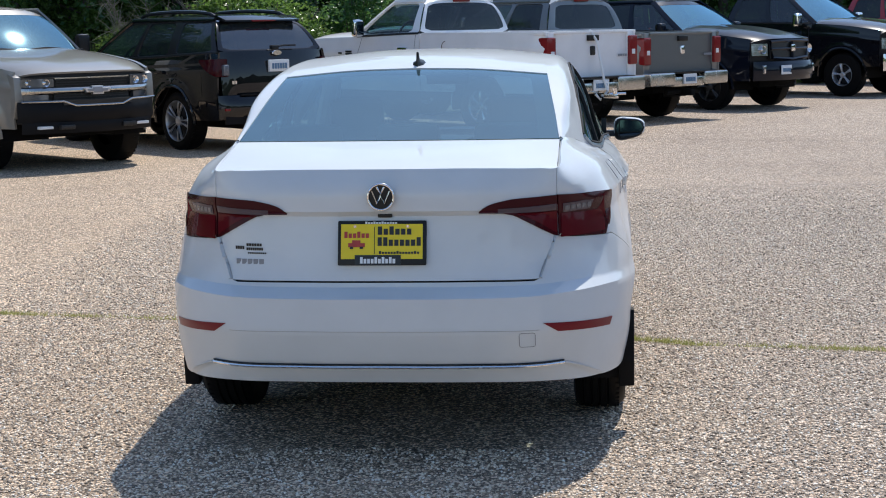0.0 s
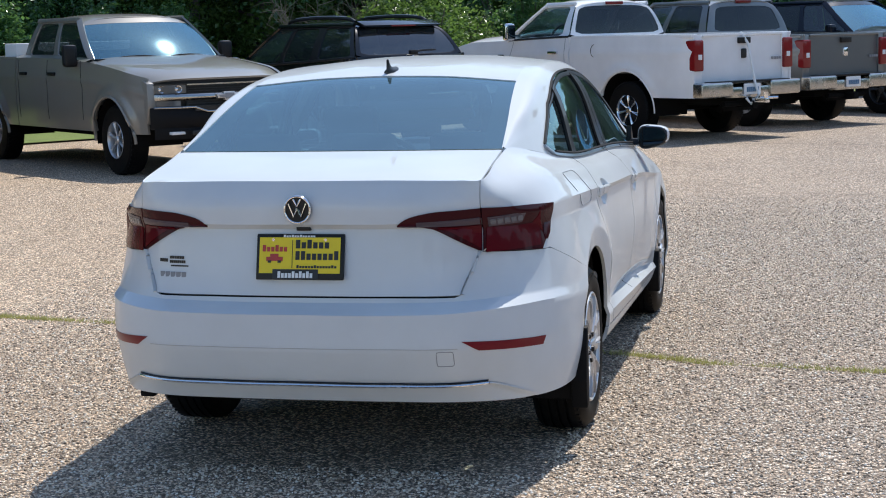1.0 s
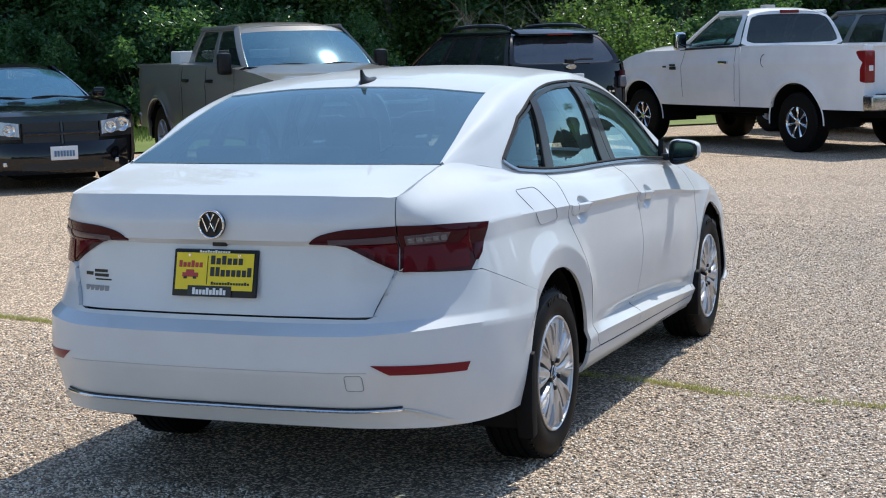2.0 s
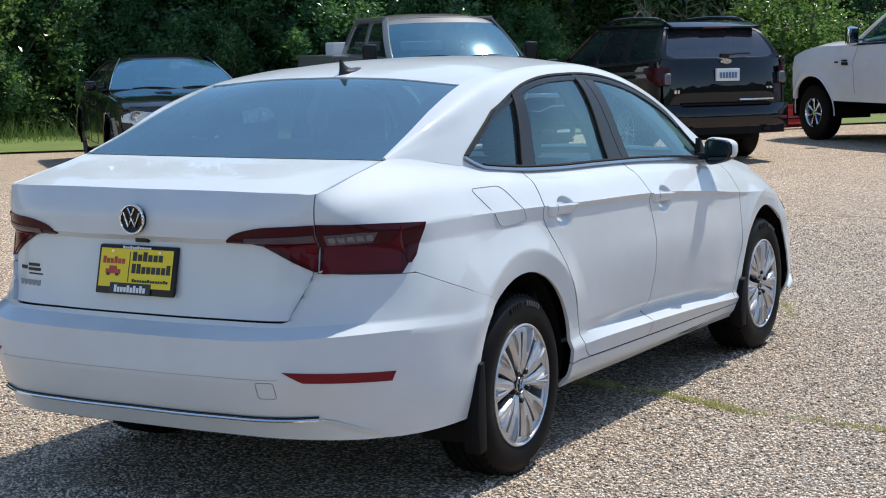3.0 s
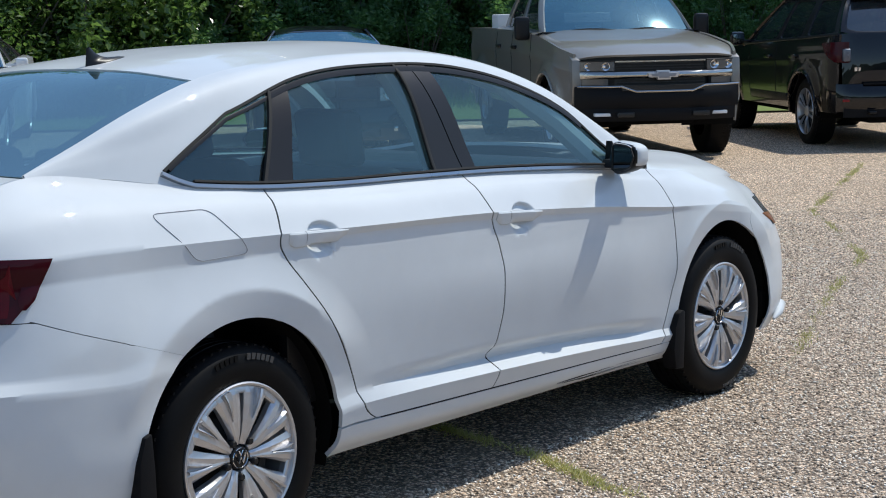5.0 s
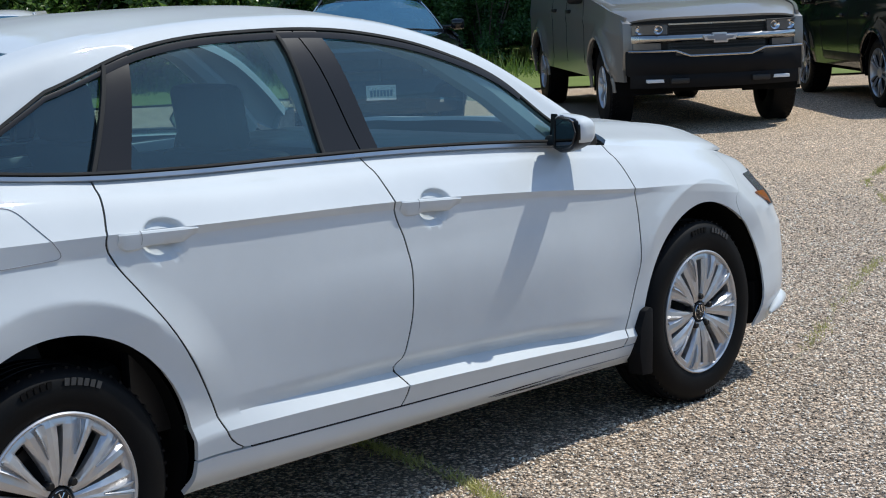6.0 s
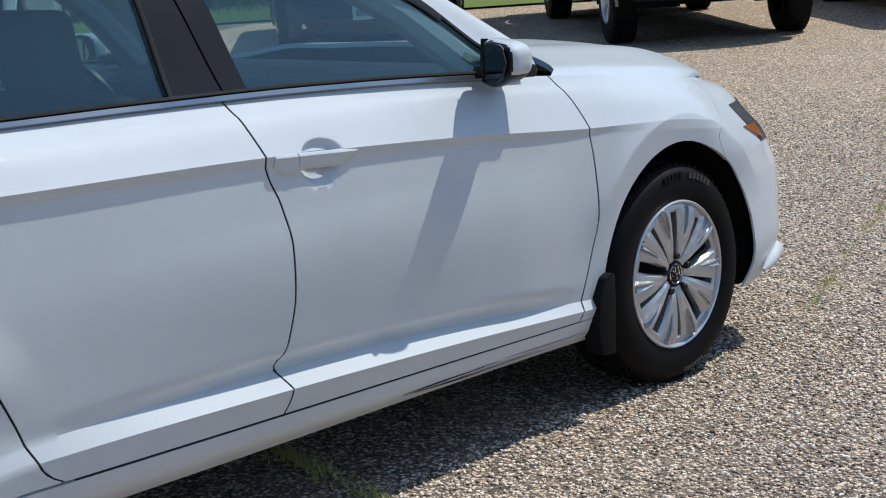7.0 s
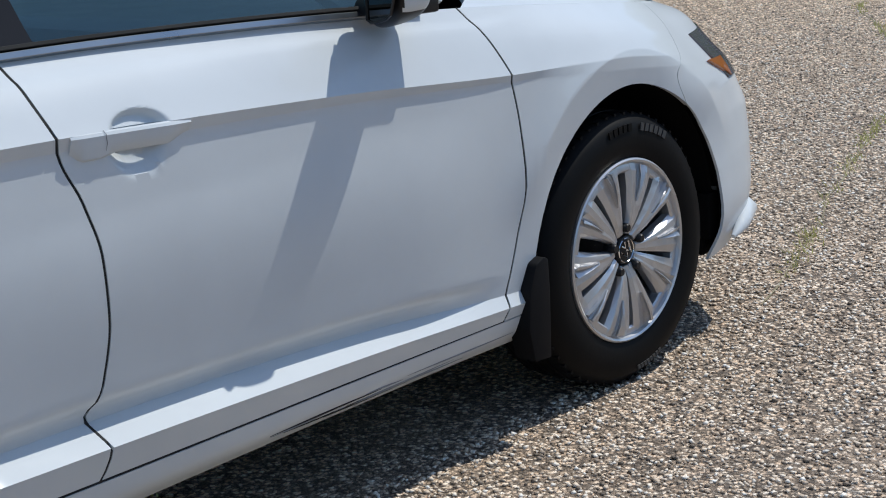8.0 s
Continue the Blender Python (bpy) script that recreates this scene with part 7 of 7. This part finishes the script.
part("inlay", prism([(x * .8, .902 + z * .66) for x, z in bow], "y", 4.80, 4.856, .003), SEAM, emblem)
part("hood_trim", face(-.48, .48, 1.034, 1.05, .035, nz=2), BRIGHT, v)
both("fender_edge", prism([(4.20, .60), (4.545, .60), (4.60, .80), (4.585, 1.065), (4.45, 1.11), (4.20, 1.15)], "x", .80, .905, .03), K["col"], v)
for s in (-1, 1):
    hl_ = part("headlamp", face(.49, .852, .942, 1.045, .035, n=10) if s > 0 else mirror_x(face(.49, .852, .942, 1.045, .035, n=10)), LENS_DIM, v, "clear rectangular headlamp")
    rim_ = tube([(s * x, K["front_y"](x) + .040, z) for x, z in ((.488, .94), (.488, 1.047), (.67, 1.047), (.854, 1.047), (.854, .94), (.67, .94))], .007, 5, True)
    part("lamp_frame", rim_, TRIM, hl_)
    for x in (.58, .75):
        part("lamp_bowl", lathe([(0, .001), (-.01, .02), (.012, .045)], 14), CHROME, hl_).matrix_basis = pose(s * x, K["front_y"](x) + .040, .994, 0, 0, 90)
    b = face(.55, .845, .80, .864, .030, n=8)
    part("turn_lamp", b if s > 0 else mirror_x(b), LENS_DIM, v, "smoky clear turn lamp")
bump = part("front_bumper", merge(face(-nw - .04, nw + .04, .56, .79, .09, n=30, nz=8, bulge=.045), face(-nw + .0, nw - .0, .43, .57, .07, n=24, nz=5, bulge=.02, lean=-.10)), plain("bumper_grey", (.010, .0105, .012), .5, grain=300, spec=.1), v, "dark grey plastic front bumper")
part("chrome_lip", tube([(x, K["front_y"](x) + .140, .738 if abs(x) < .44 else .790) for x in (-.86, -.7, -.56, -.44, -.3, 0, .3, .44, .56, .7, .86)], .011, 6), BRIGHT, bump)
part("intake", face(-.44, .44, .745, .80, .137, n=12, nz=3), INK, bump)
for s in (-1, 1):
    fog = part("fog_lamp", box(s * .62 - .085, s * .62 + .085, 4.66, 4.775, .485, .518, .008), PLATE_WHITE, bump, "bright fog lamp bar")
    part("vent", box(s * .40 - .09, s * .40 + .09, 4.70, 4.855, .475, .528, .01), INK, bump)
part("tool_box", box(-.93, .93, .40, .80, 1.30, 1.54, .02), PLATE_WHITE, v, "pale tool box across the bed")

# a white single-cab pickup with a chrome bumper, tail to the lane
P = dict(paint="white", hw=.985, z0=.585, yr=-1.28, yn=4.40, wb=3.57, wr=.40, ar=.53, belt=[(-1.3, 1.43), (1.2, 1.42), (2.6, 1.38), (3.4, 1.36), (4.05, 1.25), (4.40, 1.12)], cab=(1.22, 2.62, 1.34, 1.98), bed=1.42,
         posts=[], roof=1.96, xt=.70, rim=.215, spokes=7, rim_style="chrome", seams=[[(1.30, .66), (1.28, 1.40)], [(2.50, .70), (2.54, 1.1), (2.46, 1.36)]], handles=[(1.52, 1.20)], handle_mat="chrome",
         mirror=(2.36, 1.38, .17, .26), mirror_mat=CHROME, crown=.10, nose=.90, nose_c=.22, lip=.010, swell=.03, bumper_mat=BRIGHT, badge_mat=INK, post_w=[.16, .09], rear_glass=GLASS_DARK, rear_hole=(.06, .92, .93), side_glass=WIN_CLEAR)
K = vehicle("pickup_truck", "white single-cab pickup truck with a strap over its tailgate", "pickup truck", placed(*TRUCK_WHITE), P)
v = K["v"]
part("roof_marker", box(-.16, .02, 1.62, 1.74, 1.95, 2.0, .012), TRIM_LIGHT, v, "pale yellow roof marker lamp")
part("strap", tube([(-.02, -1.24, 1.44), (.02, -1.33, 1.30), (.04, -1.40, .98), (.03, -1.46, .76), (.06, -1.50, .60), (-.06, -1.47, .48), (-.10, -1.42, .56)], .020, 6), PLATE_WHITE, v, "white tie-down strap")
part("ball_mount", merge(box(-.035, .035, -1.72, -1.3, .50, .56, .01), tube([(0, -1.68, .56), (0, -1.68, .64)], .028, 8), tube([(-.02, -1.60, .56), (.25, -1.66, .56)], .02, 6)), CHROME, v)
for y0, y1, z0_, z1_ in ((2.66, 2.80, 1.095, 1.14), (2.67, 2.80, 1.15, 1.175), (2.90, 2.97, 1.125, 1.15)):
    part("fender_badge", box(-K["xf"](3.0, 1.15) - .012, -K["xf"](3.0, 1.15) + .01, y0, y1, z0_, z1_, .004), INK, v)
part("fuel_flap", tube([(-K["xf"](.62 + .09 * math.cos(a), 1.22) - .003, .62 + .09 * math.cos(a), 1.22 + .09 * math.sin(a)) for a in np.linspace(-1.2, 1.4, 14)], .005, 5), GAP, v)
for s in (-1, 1):
    b = K["face"](.52, .86, .95, 1.10, .02, n=8)
    part("headlamp", b if s > 0 else mirror_x(b), LENS, v)
part("front_bumper", K["face"](-.88, .88, .58, .84, .08, n=24, nz=6, bulge=.04), CHROME, v)

# a grey crew-cab pickup, tail to the lane
P = dict(paint="grey", hw=.985, z0=.56, yr=-1.15, yn=4.6, wb=3.57, wr=.395, ar=.47, belt=[(-1.3, 1.36), (1.2, 1.36), (2.9, 1.34), (3.6, 1.30), (4.6, 1.12)], cab=(.80, 2.95, .95, 2.2), bed=1.36,
         posts=[(1.80, 1.68)], roof=1.95, xt=.70, rim=.20, spokes=5, rim_style="alloy", seams=[[(.85, .6), (.85, 1.34)], [(1.80, .6), (1.80, 1.34)], [(2.85, .65), (2.82, 1.32)]], handles=[(1.1, 1.16), (2.0, 1.16)], handle_mat="body",
         mirror=(2.70, 1.35, .18, .2), crown=.09, nose=.90, nose_c=.2, lip=.025, badge_mat=CHROME, post_w=[.16, .10, .09], rear_glass=GLASS_DARK, dark_rear=True)
vehicle("pickup_truck", "grey crew-cab pickup truck with red tail lamps and a chrome bumper", "pickup truck", placed(*TRUCK_GREY), P)


def broad_front(K, dark):
    """A broad nose with a dark crossed grille, oblong lamps and a bumper with fog lamps."""
    v, face = K["v"], K["face"]
    g = part("grille", face(-.56, .56, .86, 1.16, .03, lean=.06, n=16, nz=6), INK, v)
    part("grille_frame", tube([(x, K["front_y"](x) + .05 - .06 * (z - .86), z) for x, z in ((-.56, 1.15), (0, 1.17), (.56, 1.15), (.52, .88), (0, .85), (-.52, .88))], .028, 6, True), K["col"] if dark else CHROME, g)
    part("bar", tube([(0, K["front_y"](0) + .05, .87), (0, K["front_y"](0) + .03, 1.16)], .022, 6), K["col"] if dark else CHROME, g)
    part("bar", tube([(-.55, K["front_y"](.55) + .04, 1.03), (0, K["front_y"](0) + .045, 1.03), (.55, K["front_y"](.55) + .04, 1.03)], .022, 6), K["col"] if dark else CHROME, g)
    part("emblem", box(-.06, .06, K["front_y"](0) + .05, K["front_y"](0) + .075, .98, 1.10, .02), CHROME, g)
    for s in (-1, 1):
        b = face(.60, .885, .92, 1.12, .025, n=10, lean=.05)
        hl_ = part("headlamp", b if s > 0 else mirror_x(b), LENS, v, "clear headlamp")
        part("lamp_bowl", lathe([(0, .001), (-.02, .04), (.02, .075)], 16), CHROME, hl_).matrix_basis = pose(s * .70, K["front_y"](.70) + .03, 1.02, 0, 0, 90)
    b_ = part("front_bumper", face(-.90, .90, .50, .82, .08, n=30, nz=8, bulge=.05), K["col"] if dark else CHROME, v)
    part("lower_grille", face(-.5, .5, .60, .72, .115, n=12), INK, b_)
    for s in (-1, 1):
        b = box(s * .72 - .05, s * .72 + .05, K["front_y"](.72) + .06, K["front_y"](.72) + .12, .62, .76, .015)
        part("fog_lamp", b, LENS, b_)


P = dict(paint="navy", hw=.985, z0=.50, yr=-1.2, yn=4.55, wb=3.56, wr=.39, ar=.46, belt=[(-1.3, 1.38), (1.2, 1.36), (2.9, 1.33), (3.6, 1.29), (4.55, 1.17)], cab=(.85, 2.95, .98, 2.15), bed=1.38,
         posts=[(1.85, 1.70)], roof=1.93, xt=.69, rim=.24, spokes=5, rim_style="dark", seams=[[(.9, .6), (.9, 1.34)], [(1.85, .6), (1.85, 1.34)], [(2.85, .65), (2.82, 1.32)]], handles=[(1.1, 1.16), (2.0, 1.16)], handle_mat="body",
         mirror=(2.66, 1.32, .17, .17), mirror_mat=PAINTS["navy"], crown=.10, bulge=.02, nose=.90, nose_c=.2, lip=.025, post_w=[.16, .10, .09], dark_rear=True)
K = vehicle("pickup_truck", "dark navy crew-cab pickup truck with clear headlamps and a crossed grille", "pickup truck", placed(*TRUCK_NAVY), P)
broad_front(K, True)
plate_front(K, .28, .60, .11)
P2 = dict(P, paint="black", rim_style="alloy", z0=.58, wr=.42, ar=.50, rim=.22, mirror=(2.66, 1.36, .18, .26), mirror_mat=CHROME, belt=[(-1.3, 1.46), (1.2, 1.44), (2.9, 1.41), (3.6, 1.37), (4.55, 1.24)], bed=1.46, roof=2.02)
K = vehicle("pickup_truck", "black heavy-duty crew-cab pickup truck with a chrome bumper", "pickup truck", placed(*TRUCK_BLACK), P2)
broad_front(K, False)
for i in range(3):
    y0 = 2.55 - .14 * i
    x = K["xf"](y0, 1.22)
    part("letter_bar", box(x - .004, x + .008, y0, y0 + .10, 1.19, 1.26), CHROME, K["v"])

K = vehicle("pickup_truck", "dark red crew-cab pickup truck at the end of the row", "pickup truck", placed(*TRUCK_RED), dict(P2, paint="red", mirror_mat=TRIM))
broad_front(K, False)

# a black sport utility vehicle, tail to the lane
P = dict(paint="black", hw=.885, z0=.40, yr=-1.08, yn=3.72, wb=2.80, wr=.375, ar=.44, belt=[(-1.1, 1.265), (0, 1.21), (2.2, 1.11), (2.9, 1.05), (3.82, .92)], cab=(-.93, 2.25, -.62, 1.35),
         posts=[(.06, .10), (1.02, .90)], roof=1.735, xt=.62, rim=.265, spokes=5, rim_style="machined", seams=[[(-.1, .98), (.28, .62), (.45, .5)], [(.45, .48), (1.0, .46), (1.85, .46)], [(.95, .48), (.95, 1.12)], [(1.9, .48), (2.0, .8), (1.95, 1.08)]],
         handles=[(.30, 1.0), (1.20, .98)], handle_mat="body", mirror=(1.98, 1.10, .18, .17), mirror_mat=PAINTS["black"], crown=.08, nose=.88, nose_c=.25, tail=.93, tail_c=.12, lip=.022, dark_rear=True, dark_posts=True,
         rear_glass=HATCH, post_w=[.09, .22, .09, .08], swell=.03, header=.9, rear_hole=(.05, .90, .93))
K = vehicle("sport_utility_vehicle", "black sport utility vehicle with roof rails and red tail lamps", "suv", placed(*SUV), P)
v, face, tail_y, tw, black = K["v"], K["face"], K["tail_y"], K["tw"], K["col"]
hatch = part("tailgate", face(-tw + .03, tw - .03, .70, 1.265, .0, tail_y, .10, 26, 12, .03), black, v)
part("hatch_glass", merge(face(-tw + .14, tw - .14, 1.17, 1.21, -.045, tail_y, .1, 16, 3)), TRIM, hatch)
part("rear_spoiler", prism([(-.80, 1.655), (-.60, 1.715), (-.56, 1.705), (-.56, 1.66), (-.76, 1.630)], "x", -.58, .58, .012), black, v)
part("high_brake_lamp", box(-.18, .18, -.806, -.78, 1.634, 1.650, .004), TAIL_RED, v)
part("rear_wiper", merge(tube([(-.02, -1.0, 1.30), (.16, -.985, 1.325), (.36, -.975, 1.325)], .012, 6), box(-.05, .06, -1.03, -.97, 1.275, 1.33, .012)), TRIM, hatch)
part("emblem", disc(0, -1.075, 1.235, .075, .03, 24), CHROME, hatch).matrix_basis = Matrix.Translation((0, 0, 1.235)) @ Matrix.Diagonal((1, 1, .45, 1)) @ Matrix.Translation((0, 0, -1.235))
pl = part("licence_plate", box(-.155, .155, -1.115, -1.075, 1.0, 1.15, .008), PLATE_WHITE, hatch, "pale licence plate with unreadable bars")
bars(pl, -.12, .12, -1.117, 1.035, 1.105, 6, PLATE_BLUE)
bars(hatch, tw - .34, tw - .18, -1.045, .90, .925, 3, CHROME)
bars(hatch, -tw + .14, -tw + .32, -1.035, .86, .90, 4, CHROME)
for s in (-1, 1):
    # a wedge that tapers forwards along the side and turns the corner onto the tail
    g = []
    for q in np.linspace(0, 1, 16):
        f = min(1.0, q / .62)
        y = lerp(-.62, -.955, f)
        zl, zh = lerp(1.135, .955, f ** .8), lerp(1.165, 1.175, f)
        row = []
        for t in np.linspace(0, 1, 6):
            z = lerp(zl, zh, t)
            if q <= .62:
                row.append(((K["xf"](y, z) + .020) * s, y, z))
            else:
                w = (q - .62) / .38
                row.append((lerp(K["xf"](-.955, z) + .020, tw - .09, w) * s, lerp(-.955, tail_y(tw * .9) - .030 + .06 * (z - .9), math.sin(w * math.pi / 2)), z))
        g.append(row)
    tl = part("tail_lamp", hem(grid_bm(g), .02, lambda c: Vector((s, -1, 0))), LAMP_DARK, v, "dark red and clear tail lamp")
    b = box(tw - .10, tw - .015, tail_y(tw * .9) - .052, tail_y(tw * .9) + .02, .965, 1.105, .02, 3)
    part("white_lens", b if s == 1 else mirror_x(b), LENS_GREY, tl, "clear reversing lens")
    rail = [(.54 * s, y, 1.702 + .065 * math.sin(math.pi * min(1, max(0, (y + .50) / 1.75))) ** .35) for y in np.linspace(-.50, 1.25, 18)]
    rl = part("roof_rail", tube(rail, .024, 6), TRIM, v, "black roof rail with a bright top")
    part("rail_cap", tube([(x, y, z + .018) for x, y, z in rail[2:-2]], .012, 6), ALLOY, rl)
    b = prism([(-.55, .43), (-.46, .43), (-.46, .40), (-.55, .40)], "y", -1.16, -1.02, .01)
    part("exhaust_tip", b if s == 1 else mirror_x(b), TRIM, v)
rb = part("rear_bumper", face(-.875, .875, .42, .72, .05, tail_y, .02, 28, 8, .05), black, v)
part("lower_valance", face(-.80, .80, .36, .46, .065, tail_y, 0, 18, 3), PLASTIC, rb)
for s in (-1, 1):
    b = prism([(.52, .47), (1.86, .47), (1.90, .56), (.56, .56)], "x", K["xf"](1.2, .52) - .02, K["xf"](1.2, .52) + .012, .006)
    part("side_moulding", b if s == 1 else mirror_x(b), TRIM, v)
part("bumper_step", face(-.60, .60, .715, .735, .075, tail_y, 0, 18, 2), PLASTIC, rb)
part("trim_strip", box(.16, .62, -1.11, -1.06, .765, .785, .006), CHROME, hatch)
for s in (-1, 1):
    part("reflector", box(s * .72 - .10, s * .72 + .10, tail_y(.72) - .075, tail_y(.72) - .05, .53, .56, .006), TAIL_RED, rb)

# a black saloon that faces the lane
P = dict(paint="black", hw=.945, z0=.24, yr=-1.10, yn=3.95, wb=3.05, wr=.35, ar=.405, belt=[(-1.1, 1.08), (0, 1.06), (1.9, .99), (2.5, .97), (3.4, .92), (3.95, .83)], cab=(-.45, 2.02, .22, 1.16), inset=.085, swell=.03, header=.93,
         posts=[(.98, .92)], roof=1.445, xt=.58, rim=.24, spokes=5, rim_style="dark", seams=[[(.05, .7), (.4, .35), (1.0, .33), (1.75, .34), (1.85, .9)], [(.98, .33), (.98, .98)]], handles=[(.55, .86), (1.35, .84)], handle_mat="body",
         mirror=(1.70, .99, .16, .13), mirror_mat=PAINTS["black"], crown=.03, bulge=.012, nose=.93, nose_c=.30, tail=.92, tail_c=.1, lip=.015, dark_posts=True, post_w=[.22, .08, .06], tuck=.03, ws_edge=True)
K = vehicle("saloon_car", "black four-door saloon with a broad black grille and twin headlamps", "car", placed(*SALOON), P)
v, face = K["v"], K["face"]
part("trunk_deck", grid_bm([[(x, y, 1.085 + .02 * math.cos(x * 1.5)) for x in np.linspace(-.82, .82, 9)] for y in np.linspace(-1.08, -.28, 6)]), K["col"], v)
part("tail_panel", face(-.86, .86, .35, 1.09, .0, K["tail_y"]), K["col"], v)
gr = part("grille", face(-.43, .43, .54, .79, .03, lean=.08, n=16), INK, v)
for xx, zz in ((0, None), (None, .66)):
    part("bar", tube([(0, 3.99, .54), (0, 3.965, .79)] if zz is None else [(-.43, K["front_y"](.43) + .045, zz), (0, 3.985, zz), (.43, K["front_y"](.43) + .045, zz)], .022, 6), K["col"], gr)
fb = part("front_bumper", face(-.80, .80, .20, .56, .03, n=28, nz=9, bulge=.05), K["col"], v)
part("upper_lip", face(-.80, .80, .78, .86, .012, n=24, nz=4, lean=.15), K["col"], v)
part("lower_grille", face(-.46, .46, .25, .33, .075, n=14), INK, fb)
for s in (-1, 1):
    b = face(.47, .885, .625, .775, .035, n=18, lean=.12)
    for w in b.verts:
        w.co.z += .13 * (w.co.x - .44) - .55 * max(0.0, w.co.x - .74) * (w.co.z > .70)
        w.co.y -= .10 * max(0.0, w.co.x - .72)
    hl_ = part("headlamp", b if s > 0 else mirror_x(b), LAMP_SHELL, v, "clear twin headlamp with bright bowls")
    for x, rad in ((.575, .064), (.730, .076)):
        z = .690 + .13 * (x - .44)
        spot = pose(s * x, K["front_y"](x) + .045, z, 0, 0, 90)
        part("lamp_bowl", lathe([(-.012, .001), (-.010, rad * .35), (-.022, rad * .40), (.0, rad * .7), (.016, rad)], 20), CHROME, hl_).matrix_basis = spot
        part("lamp_ring", lathe([(.008, rad - .004), (.022, rad + .001), (.020, rad + .007), (.004, rad + .009)], 20), LENS, hl_).matrix_basis = spot
    b = face(.45, .88, .60, .80, .022, n=14, lean=.12)
    part("lamp_housing", b if s > 0 else mirror_x(b), INK, v)
    b = box(s * .62 - .04, s * .62 + .04, K["front_y"](.62) + .03, K["front_y"](.62) + .07, .30, .35, .01)
    part("fog_lamp", b, LENS, fb)
    b = box(s * .30 - .10, s * .30 + .10, 2.70, 3.08, .93, 1.0, .028)
    part("hood_scoop", b, K["col"], v)
plate_front(K, 0, .36, .085)

# a pale saloon further along the row
P = dict(P, paint="silver", roof=1.44, rim_style="alloy", spokes=10, mirror_mat=PAINTS["silver"], dark_posts=True)
for spot, text in ((PALE_SALOON, "silver four-door saloon parked beside the black one"),):
    K = vehicle("saloon_car", text, "car", placed(*spot), P)
    v, face = K["v"], K["face"]
    part("trunk_deck", grid_bm([[(x, y, 1.085 + .02 * math.cos(x * 1.5)) for x in np.linspace(-.82, .82, 9)] for y in np.linspace(-1.08, -.28, 6)]), K["col"], v)
    part("grille", face(-.40, .40, .52, .66, .02, n=14), INK, v)
    fb = part("front_bumper", face(-.80, .80, .22, .52, .05, n=24, nz=6), K["col"], v)
    part("upper_lip", face(-.80, .80, .66, .765, .01, n=24, nz=3), K["col"], v)
    part("lower_grille", face(-.50, .50, .28, .40, .06, n=14), INK, fb)
    for s in (-1, 1):
        b = face(.45, .79, .57, .69, .03, n=10, lean=.12)
        part("headlamp", b if s > 0 else mirror_x(b), LENS, v)

# a red plough frame behind the utility vehicle
plow = thing("plow_frame", "red steel plough frame lying low on the asphalt", "machine", placed(*PLOW))
part("beam", box(-1.1, 1.1, -.06, .06, .30, .40, .01), PAINTS["red"], plow)
part("beam", box(-1.1, 1.1, -.05, .05, .08, .16, .01), PAINTS["red"], plow)
for x in (-1.05, -.35, .35, 1.05):
    part("upright", box(x - .04, x + .04, -.05, .05, .0, .42, .01), PAINTS["red"], plow)
part("blade", prism([(.10, .02), (.14, .02), (.06, .18), (.12, .36), (.09, .36), (.02, .18)], "x", -1.15, 1.15, .004), PAINTS["red"], plow)
for x in (-.45, .45):
    part("lamp_post", tube([(x, .02, .30), (x, .04, .95), (x * 1.1, .02, 1.05)], .022, 6), TRIM, plow, "black steel lamp post")
    lamp_head = part("plough_lamp", lathe([(-.09, .001), (-.085, .06), (-.04, .10), (.03, .115), (.06, .10), (.065, .001)], 20), TRIM, plow, "black oval work lamp")
    lamp_head.matrix_basis = pose(x * 1.1, .0, 1.13, 0, 0, 90) @ Matrix.Diagonal((1, 1.5, .85, 1))
part("cross_bar", tube([(-.5, .03, .92), (.5, .03, .92)], .02, 6), TRIM, plow)
